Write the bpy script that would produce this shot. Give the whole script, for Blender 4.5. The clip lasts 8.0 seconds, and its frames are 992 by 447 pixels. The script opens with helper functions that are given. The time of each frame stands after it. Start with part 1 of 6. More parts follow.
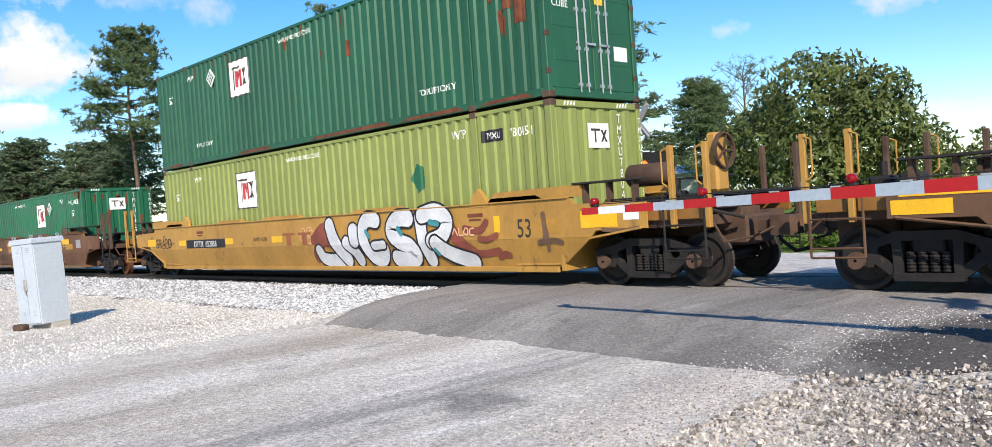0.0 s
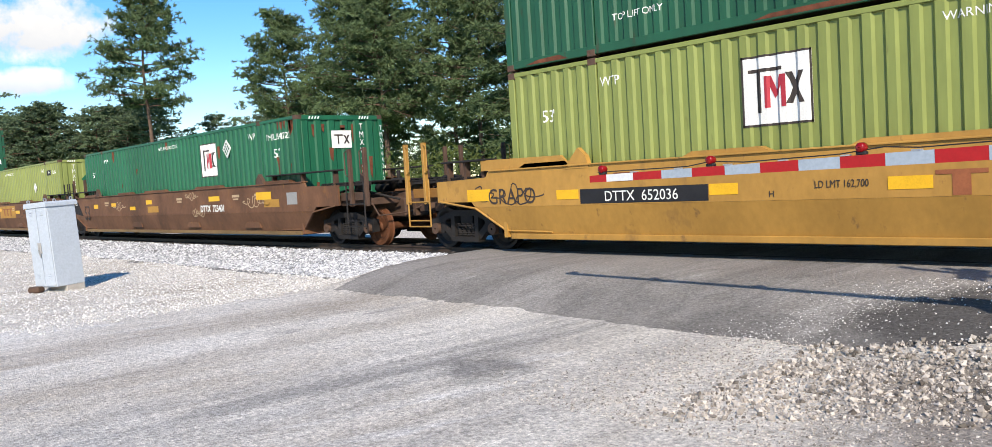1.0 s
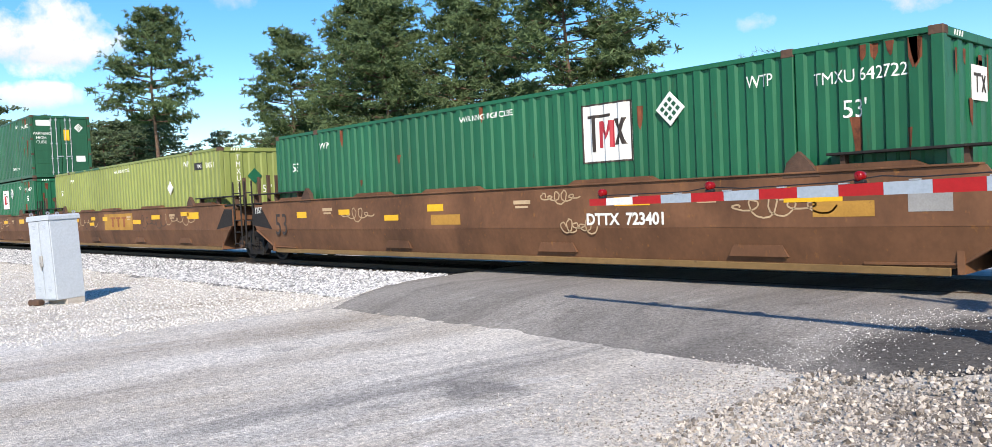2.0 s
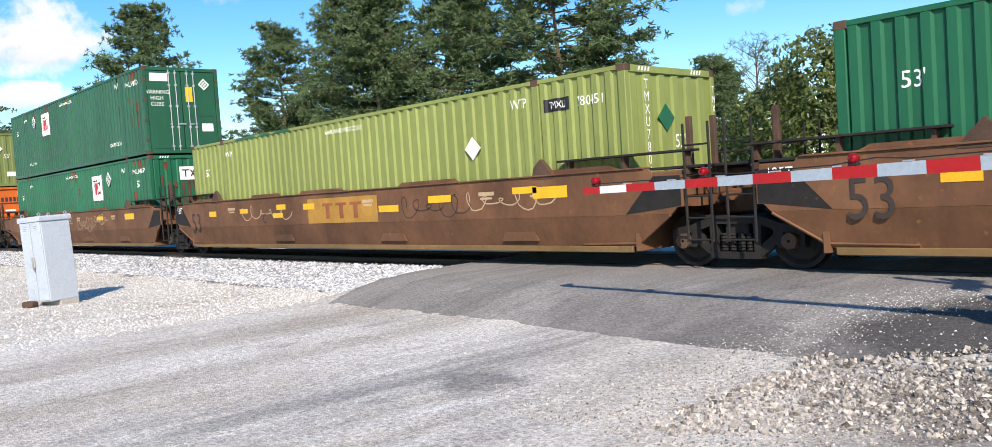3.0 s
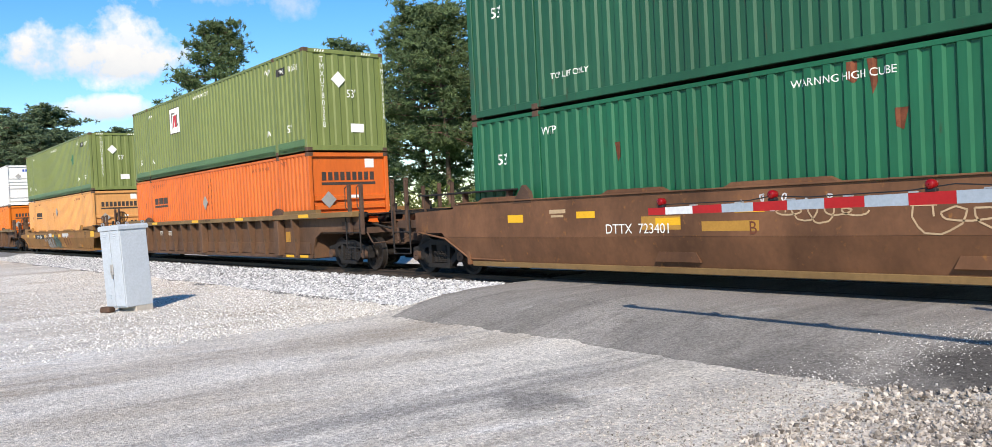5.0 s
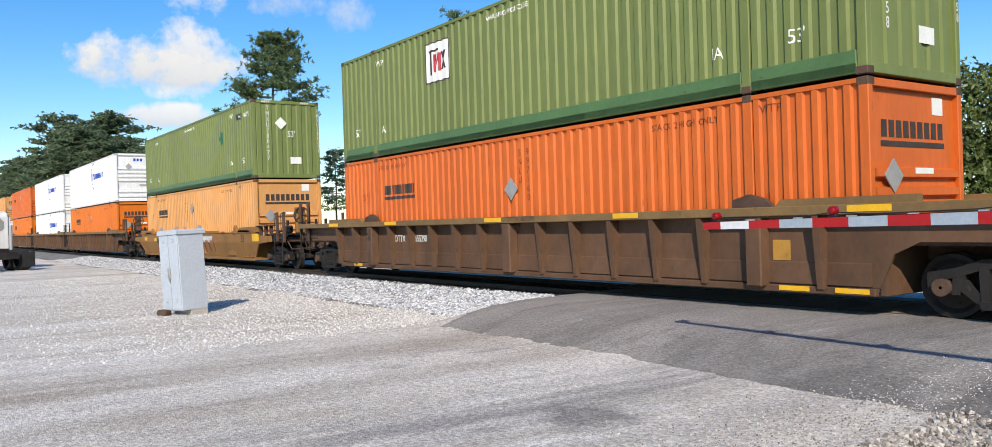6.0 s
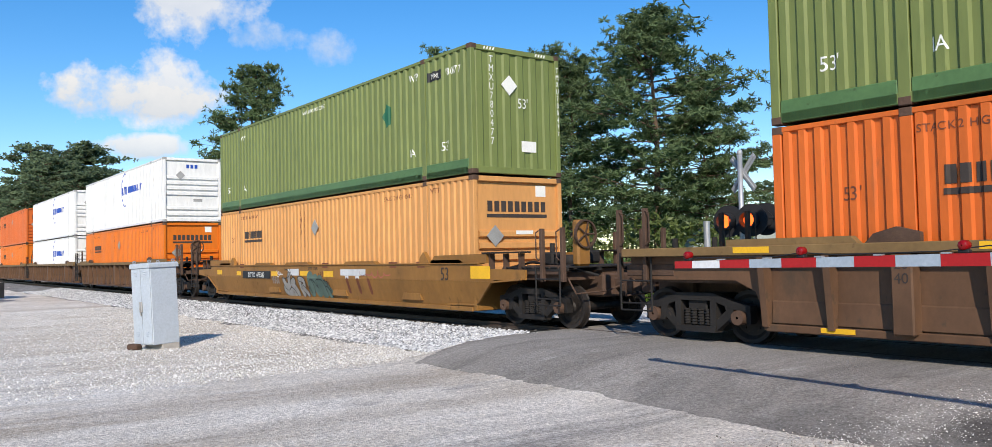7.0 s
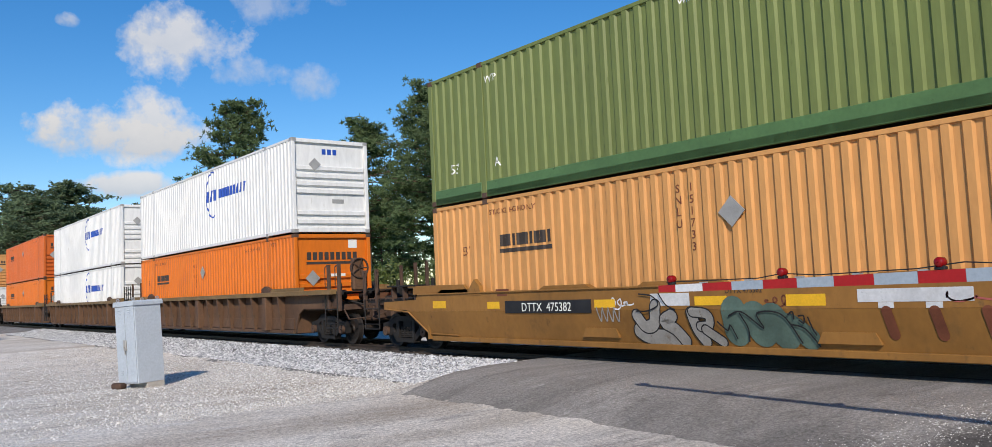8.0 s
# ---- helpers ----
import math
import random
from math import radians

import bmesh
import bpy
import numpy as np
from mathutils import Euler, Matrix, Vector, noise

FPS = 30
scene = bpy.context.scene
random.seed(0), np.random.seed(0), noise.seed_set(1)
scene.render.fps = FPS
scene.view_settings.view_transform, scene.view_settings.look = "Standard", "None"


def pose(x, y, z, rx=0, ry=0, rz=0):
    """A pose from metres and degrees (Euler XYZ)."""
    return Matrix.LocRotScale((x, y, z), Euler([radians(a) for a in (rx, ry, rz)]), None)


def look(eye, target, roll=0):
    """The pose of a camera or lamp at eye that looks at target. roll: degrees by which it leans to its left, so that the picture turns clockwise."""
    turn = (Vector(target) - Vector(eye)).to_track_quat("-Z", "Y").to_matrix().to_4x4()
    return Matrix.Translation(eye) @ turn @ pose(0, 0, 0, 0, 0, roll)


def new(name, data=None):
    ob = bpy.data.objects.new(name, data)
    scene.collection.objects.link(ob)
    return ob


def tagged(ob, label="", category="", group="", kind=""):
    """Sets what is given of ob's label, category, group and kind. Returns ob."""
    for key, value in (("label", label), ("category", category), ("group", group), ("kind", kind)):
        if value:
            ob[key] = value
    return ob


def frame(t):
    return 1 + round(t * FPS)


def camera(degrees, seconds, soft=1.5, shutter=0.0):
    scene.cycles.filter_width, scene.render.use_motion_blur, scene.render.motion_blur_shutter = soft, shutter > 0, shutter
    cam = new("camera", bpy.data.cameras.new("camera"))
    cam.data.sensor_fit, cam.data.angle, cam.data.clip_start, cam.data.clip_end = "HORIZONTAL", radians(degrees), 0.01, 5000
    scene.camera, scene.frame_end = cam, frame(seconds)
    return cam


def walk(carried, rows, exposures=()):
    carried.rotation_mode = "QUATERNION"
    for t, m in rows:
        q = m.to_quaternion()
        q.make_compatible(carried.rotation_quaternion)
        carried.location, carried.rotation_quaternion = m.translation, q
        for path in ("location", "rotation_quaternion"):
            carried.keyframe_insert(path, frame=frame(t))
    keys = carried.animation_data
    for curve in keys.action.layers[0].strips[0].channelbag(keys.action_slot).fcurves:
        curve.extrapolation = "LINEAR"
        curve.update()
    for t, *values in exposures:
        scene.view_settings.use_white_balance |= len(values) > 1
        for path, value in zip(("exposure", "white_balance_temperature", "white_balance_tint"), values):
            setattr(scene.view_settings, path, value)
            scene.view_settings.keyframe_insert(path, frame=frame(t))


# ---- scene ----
LENS = 61.55
cam = camera(LENS, 8.0, soft=0.45)

# ---- the camera's way: seconds, x, y, z, yaw, pitch, roll ----
CAMERA_ROWS = [
    (0.0, -0.020, -0.030, 1.439, 45.71, -1.04, 3.97),
    (0.5, -0.025, -0.029, 1.432, 45.80, -2.14, 3.60),
    (1.0, 0.025, 0.029, 1.433, 46.68, -3.25, 3.58),
    (1.5, 0.078, 0.086, 1.433, 46.64, -2.21, 2.75),
    (1.7, 0.077, 0.058, 1.429, 47.10, -1.89, 2.70),
    (2.8, 0.040, 0.062, 1.441, 46.15, -1.46, 2.06),
    (3.0, 0.043, 0.081, 1.440, 46.51, -2.47, 3.86),
    (3.5, 0.047, 0.088, 1.439, 46.57, -2.16, 2.95),
    (4.0, 0.044, 0.079, 1.442, 46.49, -2.12, 3.32),
    (4.5, 0.054, 0.071, 1.454, 48.97, -1.44, 3.65),
    (4.7, 0.059, 0.062, 1.473, 49.96, -1.34, 3.37),
    (5.8, -0.009, 0.065, 1.435, 52.76, -0.35, 1.43),
    (6.0, -0.007, 0.081, 1.468, 54.28, -0.21, 1.81),
    (6.5, 0.020, 0.093, 1.478, 55.45, 0.91, 1.31),
    (7.0, 0.065, 0.088, 1.492, 52.78, 2.15, 1.28),
    (7.5, 0.090, 0.083, 1.491, 50.87, 3.22, 1.79),
    (8.0, 0.129, 0.074, 1.473, 51.90, 4.17, 2.67),
]
EXPOSURES = [(0.0, 0.27, 7080, 12), (0.8, 0.22, 7080, 12), (1.5, 0.32, 7080, 12), (4.5, 0.28, 7120, 12), (5.8, 0.03, 7000, 11), (7.0, -0.02, 6900, 11), (8.0, -0.31, 6850, 12)]
walk(cam, [(t, pose(x, y, z, 90 + p, r, yaw)) for t, x, y, z, yaw, p, r in CAMERA_ROWS], EXPOSURES)

# ---- world and sun ----
TO_SUN = Vector((1.63, -1.28, 1.33)).normalized()
SUN_EL, SUN_AZ = math.asin(TO_SUN.z), math.atan2(TO_SUN.x, TO_SUN.y)
world = bpy.data.worlds.new("sky")
scene.world = world
world.use_nodes = True


def build_sky():
    """Clear blue daylight sky with a few fair-weather clouds: azimuth, elevation, half width, half height (degrees), density."""
    clouds = [(-77.2, 10.7, 6.8, 2.2, 1.0), (-74.6, 11.2, 3.0, 2.6, 0.9), (-72.0, 16.2, 4.6, 2.8, 0.85), (-68.0, 14.6, 3.6, 1.5, 0.5), (-75.8, 7.3, 3.6, 0.9, 0.9),
              (-63.8, 14.2, 2.2, 1.4, 0.45), (-78.9, 17.2, 0.8, 0.6, 0.6), (-19.5, 12.0, 3.2, 2.6, 0.8),
              (-29.5, 10.6, 1.6, 0.8, 0.5), (-16.5, 3.9, 2.4, 1.0, 0.3), (-66.0, 19.5, 5.0, 2.0, 0.4),
              (20, 14, 9, 3.5, 0.9), (75, 12, 10, 3, 0.9), (130, 20, 9, 4, 0.8), (-150, 16, 10, 4, 0.9), (-110, 22, 8, 3.5, 0.7)]
    nt = world.node_tree
    nt.nodes.clear()
    N, L = nt.nodes.new, nt.links.new

    def m(op, a, b=None, c=None):
        n = N("ShaderNodeMath")
        n.operation = op
        for i, v in enumerate((a, b, c)):
            if v is None:
                continue
            if isinstance(v, (int, float)):
                n.inputs[i].default_value = v
            else:
                L(v, n.inputs[i])
        return n.outputs[0]

    sky = N("ShaderNodeTexSky")
    sky.sky_type, sky.sun_disc = "NISHITA", False
    sky.sun_elevation, sky.sun_rotation = SUN_EL, SUN_AZ
    sky.air_density, sky.dust_density, sky.ozone_density = 1.0, 0.1, 4.0
    co = N("ShaderNodeTexCoord")
    sep = N("ShaderNodeSeparateXYZ")
    L(co.outputs["Generated"], sep.inputs[0])
    az = m("MULTIPLY", m("ARCTAN2", sep.outputs[0], sep.outputs[1]), 57.29578)
    el = m("MULTIPLY", m("ARCSINE", sep.outputs[2]), 57.29578)
    big, fine = N("ShaderNodeTexNoise"), N("ShaderNodeTexNoise")
    for n, s, d in ((big, 13.0, 8), (fine, 42.0, 6)):
        n.inputs["Scale"].default_value, n.inputs["Detail"].default_value, n.inputs["Roughness"].default_value = s, d, 0.6
        L(co.outputs["Generated"], n.inputs["Vector"])
    rag = m("ADD", m("MULTIPLY", m("SUBTRACT", big.outputs[0], 0.5), 3.4), m("MULTIPLY", m("SUBTRACT", fine.outputs[0], 0.5), 1.5))
    total, lift = None, None
    for a, e, w, h, k in clouds:
        dx = m("MULTIPLY", m("SUBTRACT", az, a), 1 / w)
        dy = m("MULTIPLY", m("SUBTRACT", el, e), 1 / h)
        r2 = m("ADD", m("MULTIPLY", dx, dx), m("MULTIPLY", dy, dy))
        f = m("SUBTRACT", 0.75, r2)
        f = m("MAXIMUM", m("ADD", f, rag), 0.0)
        near = m("LESS_THAN", r2, 6.0)
        f = m("MULTIPLY", m("MULTIPLY", m("MINIMUM", m("MULTIPLY", f, 1.35), 1.0), k), near)
        total = f if total is None else m("MAXIMUM", total, f)
        s = m("MULTIPLY", m("ADD", m("MULTIPLY", m("ADD", dy, m("MULTIPLY", rag, 0.5)), 0.5), 0.55), m("MAXIMUM", m("SUBTRACT", 1.0, m("MULTIPLY", r2, 0.17)), 0.0))
        lift = s if lift is None else m("MAXIMUM", lift, s)
    white = N("ShaderNodeMix")
    white.data_type = "RGBA"
    white.inputs["A"].default_value = (4.2, 4.8, 5.6, 1)
    white.inputs["B"].default_value = (6.8, 6.9, 7.0, 1)
    L(m("MINIMUM", lift, 1.0), white.inputs["Factor"])
    vivid = N("ShaderNodeHueSaturation")
    vivid.inputs["Hue"].default_value = 0.504
    vivid.inputs["Saturation"].default_value, vivid.inputs["Value"].default_value = 1.33, 1.18
    L(sky.outputs[0], vivid.inputs["Color"])
    mix = N("ShaderNodeMix")
    mix.data_type = "RGBA"
    L(total, mix.inputs["Factor"])
    L(vivid.outputs[0], mix.inputs["A"])
    L(white.outputs["Result"], mix.inputs["B"])
    bg = N("ShaderNodeBackground")
    bg.inputs["Strength"].default_value = 0.14
    L(mix.outputs["Result"], bg.inputs["Color"])
    out = N("ShaderNodeOutputWorld")
    L(bg.outputs[0], out.inputs["Surface"])


build_sky()
sun = new("sun", bpy.data.lights.new("sun", "SUN"))
sun.data.energy, sun.data.angle, sun.data.color = 5.0, radians(0.53), (1.0, 0.935, 0.845)
sun.matrix_world = look(TO_SUN * 80, (0, 0, 0))


# ---- materials ----
def material(name, base, rough=0.6, metal=0.0, vary=0.15, scale=3.0, dirt=None, dirt_amount=0.0, dirt_scale=1.2, bump=0.0, bump_scale=40.0, streak=1.0, spec=0.35, fine=0.1):
    """Painted, earthen or metal surface: colour noise at two scales, patches of dirt or rust (stretched by streak along z), fine relief."""
    mat = bpy.data.materials.new(name)
    mat.use_nodes = True
    nt = mat.node_tree
    N, L = nt.nodes.new, nt.links.new
    b = nt.nodes["Principled BSDF"]
    b.inputs["Roughness"].default_value, b.inputs["Metallic"].default_value = rough, metal
    b.inputs["Specular IOR Level"].default_value = spec
    co = N("ShaderNodeTexCoord")
    where = co.outputs["Object"]

    def noise_at(s, detail=5, squash=1.0):
        mp = N("ShaderNodeMapping")
        mp.inputs["Scale"].default_value = (s, s, s / squash)
        L(where, mp.inputs["Vector"])
        n = N("ShaderNodeTexNoise")
        n.inputs["Scale"].default_value, n.inputs["Detail"].default_value, n.inputs["Roughness"].default_value = 1.0, detail, 0.62
        L(mp.outputs[0], n.inputs["Vector"])
        return n.outputs[0]

    def blend(f, a, bb, kind="MIX"):
        n = N("ShaderNodeMix")
        n.data_type, n.blend_type = "RGBA", kind
        for sock, v in (("Factor", f), ("A", a), ("B", bb)):
            if isinstance(v, (int, float)):
                n.inputs[sock].default_value = v
            elif isinstance(v, tuple):
                n.inputs[sock].default_value = (*v, 1) if len(v) == 3 else v
            else:
                L(v, n.inputs[sock])
        return n.outputs["Result"]

    def ramp(src, lo, hi):
        n = N("ShaderNodeMapRange")
        n.inputs["From Min"].default_value, n.inputs["From Max"].default_value = lo, hi
        L(src, n.inputs["Value"])
        return n.outputs[0]

    lo = tuple(c * (1 - vary) for c in base)
    hi = tuple(min(1, c * (1 + vary)) for c in base)
    col = blend(ramp(noise_at(scale, 4, streak), 0.3, 0.7), lo, hi)
    g = blend(ramp(noise_at(scale * 14, 3, streak), 0.25, 0.75), (1 - fine,) * 3, (1 + fine,) * 3)
    col = blend(1.0, col, g, "MULTIPLY")
    if dirt:
        a = noise_at(dirt_scale, 6, streak)
        f = ramp(a, 0.72 - 0.34 * dirt_amount, 0.82 - 0.30 * dirt_amount)
        speck = ramp(noise_at(dirt_scale * 6, 5, streak), 0.66 - 0.12 * dirt_amount, 0.74)
        mx = N("ShaderNodeMath")
        mx.operation = "MAXIMUM"
        L(f, mx.inputs[0]), L(speck, mx.inputs[1])
        sc = N("ShaderNodeMath")
        sc.operation = "MULTIPLY"
        L(mx.outputs[0], sc.inputs[0])
        sc.inputs[1].default_value = 0.85
        col = blend(sc.outputs[0], col, dirt)
        rr = N("ShaderNodeMapRange")
        rr.inputs["To Min"].default_value, rr.inputs["To Max"].default_value = rough, 0.9
        L(sc.outputs[0], rr.inputs["Value"])
        L(rr.outputs[0], b.inputs["Roughness"])
    L(col, b.inputs["Base Color"])
    if bump:
        bp = N("ShaderNodeBump")
        bp.inputs["Strength"].default_value, bp.inputs["Distance"].default_value = 1.0, bump
        L(noise_at(bump_scale, 4), bp.inputs["Height"])
        L(bp.outputs[0], b.inputs["Normal"])
    return mat


def foliage(*a, **k):
    """Leaf or needle surface that lets some light through."""
    mat = material(*a, **k)
    nt = mat.node_tree
    b, out = nt.nodes["Principled BSDF"], nt.nodes["Material Output"]
    tr, mx = nt.nodes.new("ShaderNodeBsdfTranslucent"), nt.nodes.new("ShaderNodeMixShader")
    src = b.inputs["Base Color"].links[0].from_socket
    nt.links.new(src, tr.inputs["Color"])
    mx.inputs[0].default_value = 0.35
    nt.links.new(b.outputs[0], mx.inputs[1])
    nt.links.new(tr.outputs[0], mx.inputs[2])
    nt.links.new(mx.outputs[0], out.inputs["Surface"])
    return mat


def glowing(name, base, strength):
    mat = bpy.data.materials.new(name)
    mat.use_nodes = True
    b = mat.node_tree.nodes["Principled BSDF"]
    b.inputs["Base Color"].default_value = (*base, 1)
    b.inputs["Emission Color"].default_value = (*base, 1)
    b.inputs["Emission Strength"].default_value = strength
    b.inputs["Roughness"].default_value = 0.3
    return mat


M = {}
M["dark_green"] = material("dark_green_paint", (0.014, 0.085, 0.043), 0.45, 0, 0.22, 0.5, (0.055, 0.050, 0.030), 0.20, 1.1, 0.004, 3, 5.0)
M["mid_green"] = material("green_paint", (0.009, 0.105, 0.049), 0.45, 0, 0.2, 0.5, (0.040, 0.070, 0.035), 0.16, 1.1, 0.004, 3, 5.0)
M["lime"] = material("lime_green_paint", (0.211, 0.249, 0.069), 0.5, 0, 0.12, 0.5, (0.17, 0.185, 0.06), 0.16, 1.1, 0.003, 3, 4.0)
M["olive"] = material("moss_green_paint", (0.151, 0.187, 0.056), 0.5, 0, 0.10, 0.5, (0.11, 0.14, 0.045), 0.16, 1.1, 0.003, 3, 4.0)
M["orange"] = material("orange_paint", (0.563, 0.118, 0.017), 0.5, 0, 0.12, 0.6, (0.36, 0.10, 0.03), 0.18, 1.3, 0.003, 3, 4.0)
M["bright_orange"] = material("bright_orange_paint", (0.626, 0.148, 0.008), 0.5, 0, 0.08, 0.6, (0.45, 0.14, 0.03), 0.05, 1.6, 0.003, 3, 4.0)
M["tan"] = material("faded_orange_paint", (0.580, 0.282, 0.094), 0.55, 0, 0.09, 0.6, (0.48, 0.22, 0.075), 0.16, 1.3, 0.003, 3, 4.0)
M["white"] = material("white_paint", (0.70, 0.70, 0.68), 0.5, 0, 0.05, 0.5, (0.50, 0.47, 0.42), 0.14, 1.2, 0.003, 3, 4.0)
M["rust_patch"] = material("rust_patch", (0.14, 0.045, 0.022), 0.9, 0, 0.4, 6, (0.05, 0.02, 0.012), 0.3, 5, 0.004, 60)
M["car_yellow"] = material("yellow_car_paint", (0.392, 0.211, 0.047), 0.55, 0, 0.2, 0.7, (0.15, 0.085, 0.04), 0.32, 0.9, 0.004, 5, 1.6)
M["car_amber"] = material("faded_yellow_car_paint", (0.245, 0.115, 0.027), 0.6, 0, 0.25, 0.7, (0.12, 0.07, 0.03), 0.32, 0.9, 0.004, 5, 1.6)
M["car_brown"] = material("rusty_brown_car_paint", (0.135, 0.063, 0.031), 0.7, 0, 0.42, 1.1, (0.28, 0.125, 0.04), 0.26, 1.4, 0.004, 5, 1.4)
M["car_umber"] = material("grimy_brown_car_paint", (0.108, 0.057, 0.031), 0.7, 0, 0.34, 1.0, (0.06, 0.045, 0.032), 0.34, 1.1, 0.004, 5, 1.6)
M["car_mustard"] = material("mustard_sill_paint", (0.184, 0.113, 0.045), 0.65, 0, 0.25, 0.9, (0.10, 0.06, 0.03), 0.28, 1.0, 0.003, 6)
M["iron"] = material("grimy_black_steel", (0.017, 0.015, 0.014), 0.8, 0.0, 0.4, 2.0, (0.085, 0.055, 0.035), 0.25, 2.0, 0.006, 25)
M["rust_iron"] = material("rusty_brown_steel", (0.085, 0.050, 0.034), 0.8, 0.1, 0.35, 2.0, (0.15, 0.07, 0.035), 0.25, 2.0, 0.006, 25)
M["wheel"] = material("worn_wheel_steel", (0.024, 0.020, 0.018), 0.6, 0.2, 0.4, 3.0, (0.12, 0.06, 0.03), 0.35, 2.5, 0.003, 30)
M["wheel_rust"] = material("rust_red_wheel_steel", (0.13, 0.05, 0.022), 0.7, 0.3, 0.4, 3.0, (0.07, 0.03, 0.02), 0.3, 2.5, 0.003, 30)
M["rail"] = material("rail_steel", (0.075, 0.052, 0.040), 0.55, 0.3, 0.2, 2.0)
M["tie"] = material("creosoted_timber", (0.060, 0.048, 0.040), 0.9, 0, 0.3, 3.0, None, 0, 1, 0.006, 30)
M["gravel"] = material("pale_crushed_stone", (0.60, 0.58, 0.55), 0.95, 0, 0.14, 0.35, (0.30, 0.27, 0.23), 0.14, 0.5, 0.03, 40, 1.0, 0.2, 0.30)
M["grass"] = material("sunlit_grass", (0.12, 0.20, 0.035), 0.9, 0, 0.35, 1.5, (0.22, 0.21, 0.08), 0.1, 0.6, 0.05, 30, 1.0, 0.2)
M["cabinet"] = material("pale_grey_cabinet_paint", (0.43, 0.48, 0.53), 0.45, 0, 0.05, 1.5, (0.40, 0.40, 0.40), 0.05, 2.0)
M["concrete"] = material("weathered_concrete", (0.40, 0.37, 0.33), 0.9, 0, 0.15, 3, None, 0, 1, 0.01, 40)
M["galvanised"] = material("galvanised_steel", (0.46, 0.47, 0.48), 0.45, 0.6, 0.1, 3)
M["cast"] = material("brown_black_cast_steel", (0.017, 0.015, 0.014), 0.75, 0.0, 0.4, 2.5, (0.085, 0.060, 0.042), 0.28, 2.0, 0.006, 25)
M["sign_back"] = material("unpainted_sign_back", (0.36, 0.375, 0.385), 0.45, 0.0, 0.08, 3)
M["black"] = material("matt_black_paint", (0.016, 0.016, 0.018), 0.6, 0, 0.3, 4)
M["letter_black"] = material("faded_black_lettering", (0.045, 0.035, 0.03), 0.7, 0, 0.25, 3)
M["letter_white"] = material("white_lettering", (0.74, 0.75, 0.70), 0.6, 0, 0.1, 3)
M["letter_red"] = material("red_lettering", (0.38, 0.03, 0.045), 0.6, 0, 0.15, 3)
M["letter_blue"] = material("blue_lettering", (0.015, 0.07, 0.36), 0.6, 0, 0.1, 3)
M["olive_dark"] = material("darker_moss_green_paint", (0.078, 0.160, 0.058), 0.45, 0, 0.15, 1.0, (0.05, 0.07, 0.03), 0.1, 1.2)
M["faded_red"] = material("faded_red_emblem", (0.26, 0.085, 0.035), 0.7, 0, 0.25, 3)
M["graffiti_grey"] = material("grey_spray_paint", (0.27, 0.26, 0.24), 0.6, 0, 0.3, 2, (0.14, 0.09, 0.05), 0.35, 2.5)
M["letter_brown"] = material("brown_lettering", (0.16, 0.05, 0.025), 0.7, 0, 0.25, 3)
M["placard"] = material("white_placard", (0.72, 0.72, 0.68), 0.55, 0, 0.06, 3)
M["placard_grey"] = material("grey_placard", (0.36, 0.35, 0.33), 0.5, 0.3, 0.12, 3)
M["sticker_yellow"] = material("yellow_reflective_sticker", (0.76, 0.42, 0.02), 0.5, 0, 0.1, 3)
M["paint_patch"] = material("faded_ochre_patch", (0.40, 0.21, 0.04), 0.7, 0, 0.2, 2, (0.17, 0.08, 0.04), 0.2, 1.5)
M["graffiti_white"] = material("white_spray_paint", (0.58, 0.59, 0.60), 0.6, 0, 0.25, 1.5, (0.36, 0.37, 0.38), 0.3, 2.0)
M["graffiti_green"] = material("grey_green_spray_paint", (0.085, 0.135, 0.11), 0.6, 0, 0.3, 2, (0.14, 0.09, 0.05), 0.3, 2.5)
M["grime"] = material("greasy_grime", (0.15, 0.085, 0.05), 0.8, 0, 0.3, 3, (0.05, 0.04, 0.035), 0.4, 4)
M["graffiti_maroon"] = material("dull_red_spray_paint", (0.21, 0.055, 0.035), 0.65, 0, 0.3, 2, (0.30, 0.15, 0.07), 0.25, 2.5)
M["graffiti_teal"] = material("blue_green_spray_paint", (0.04, 0.22, 0.25), 0.6, 0, 0.25, 4)
M["graffiti_peach"] = material("peach_spray_paint", (0.66, 0.36, 0.22), 0.65, 0, 0.15, 3)
M["graffiti_pink"] = material("red_spray_paint", (0.42, 0.10, 0.09), 0.6, 0, 0.15, 2)
M["graffiti_tan"] = material("pale_tan_chalk_marks", (0.46, 0.33, 0.20), 0.8, 0, 0.2, 2)
M["arm_red"] = material("red_reflective_sheeting", (0.40, 0.012, 0.014), 0.4, 0, 0.06, 2)
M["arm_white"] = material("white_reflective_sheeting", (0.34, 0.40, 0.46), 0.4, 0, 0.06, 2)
# white stripe nearest the tip: paler than the grey-blue ones
M["arm_tip_white"] = material("paler_white_sheeting", (0.70, 0.71, 0.71), 0.4, 0, 0.05, 2)
M["lamp_red"] = material("red_lamp_lens", (0.24, 0.004, 0.006), 0.2, 0, 0.1, 5)
M["lamp_lit"] = glowing("lit_red_signal_lens", (1.0, 0.13, 0.02), 3.0)
M["bark"] = material("pine_bark", (0.13, 0.085, 0.060), 0.95, 0, 0.35, 4.0, None, 0, 1, 0.03, 12)
M["needles"] = foliage("pine_needles", (0.125, 0.180, 0.080), 0.7, 0, 0.45, 0.7, None, 0, 1, 0, 1, 1.0, 0.25)
# far copy of the needles, with distance haze mixed in as paler, bluer colour
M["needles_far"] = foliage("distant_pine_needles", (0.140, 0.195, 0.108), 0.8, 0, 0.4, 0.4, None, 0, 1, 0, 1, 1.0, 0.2)
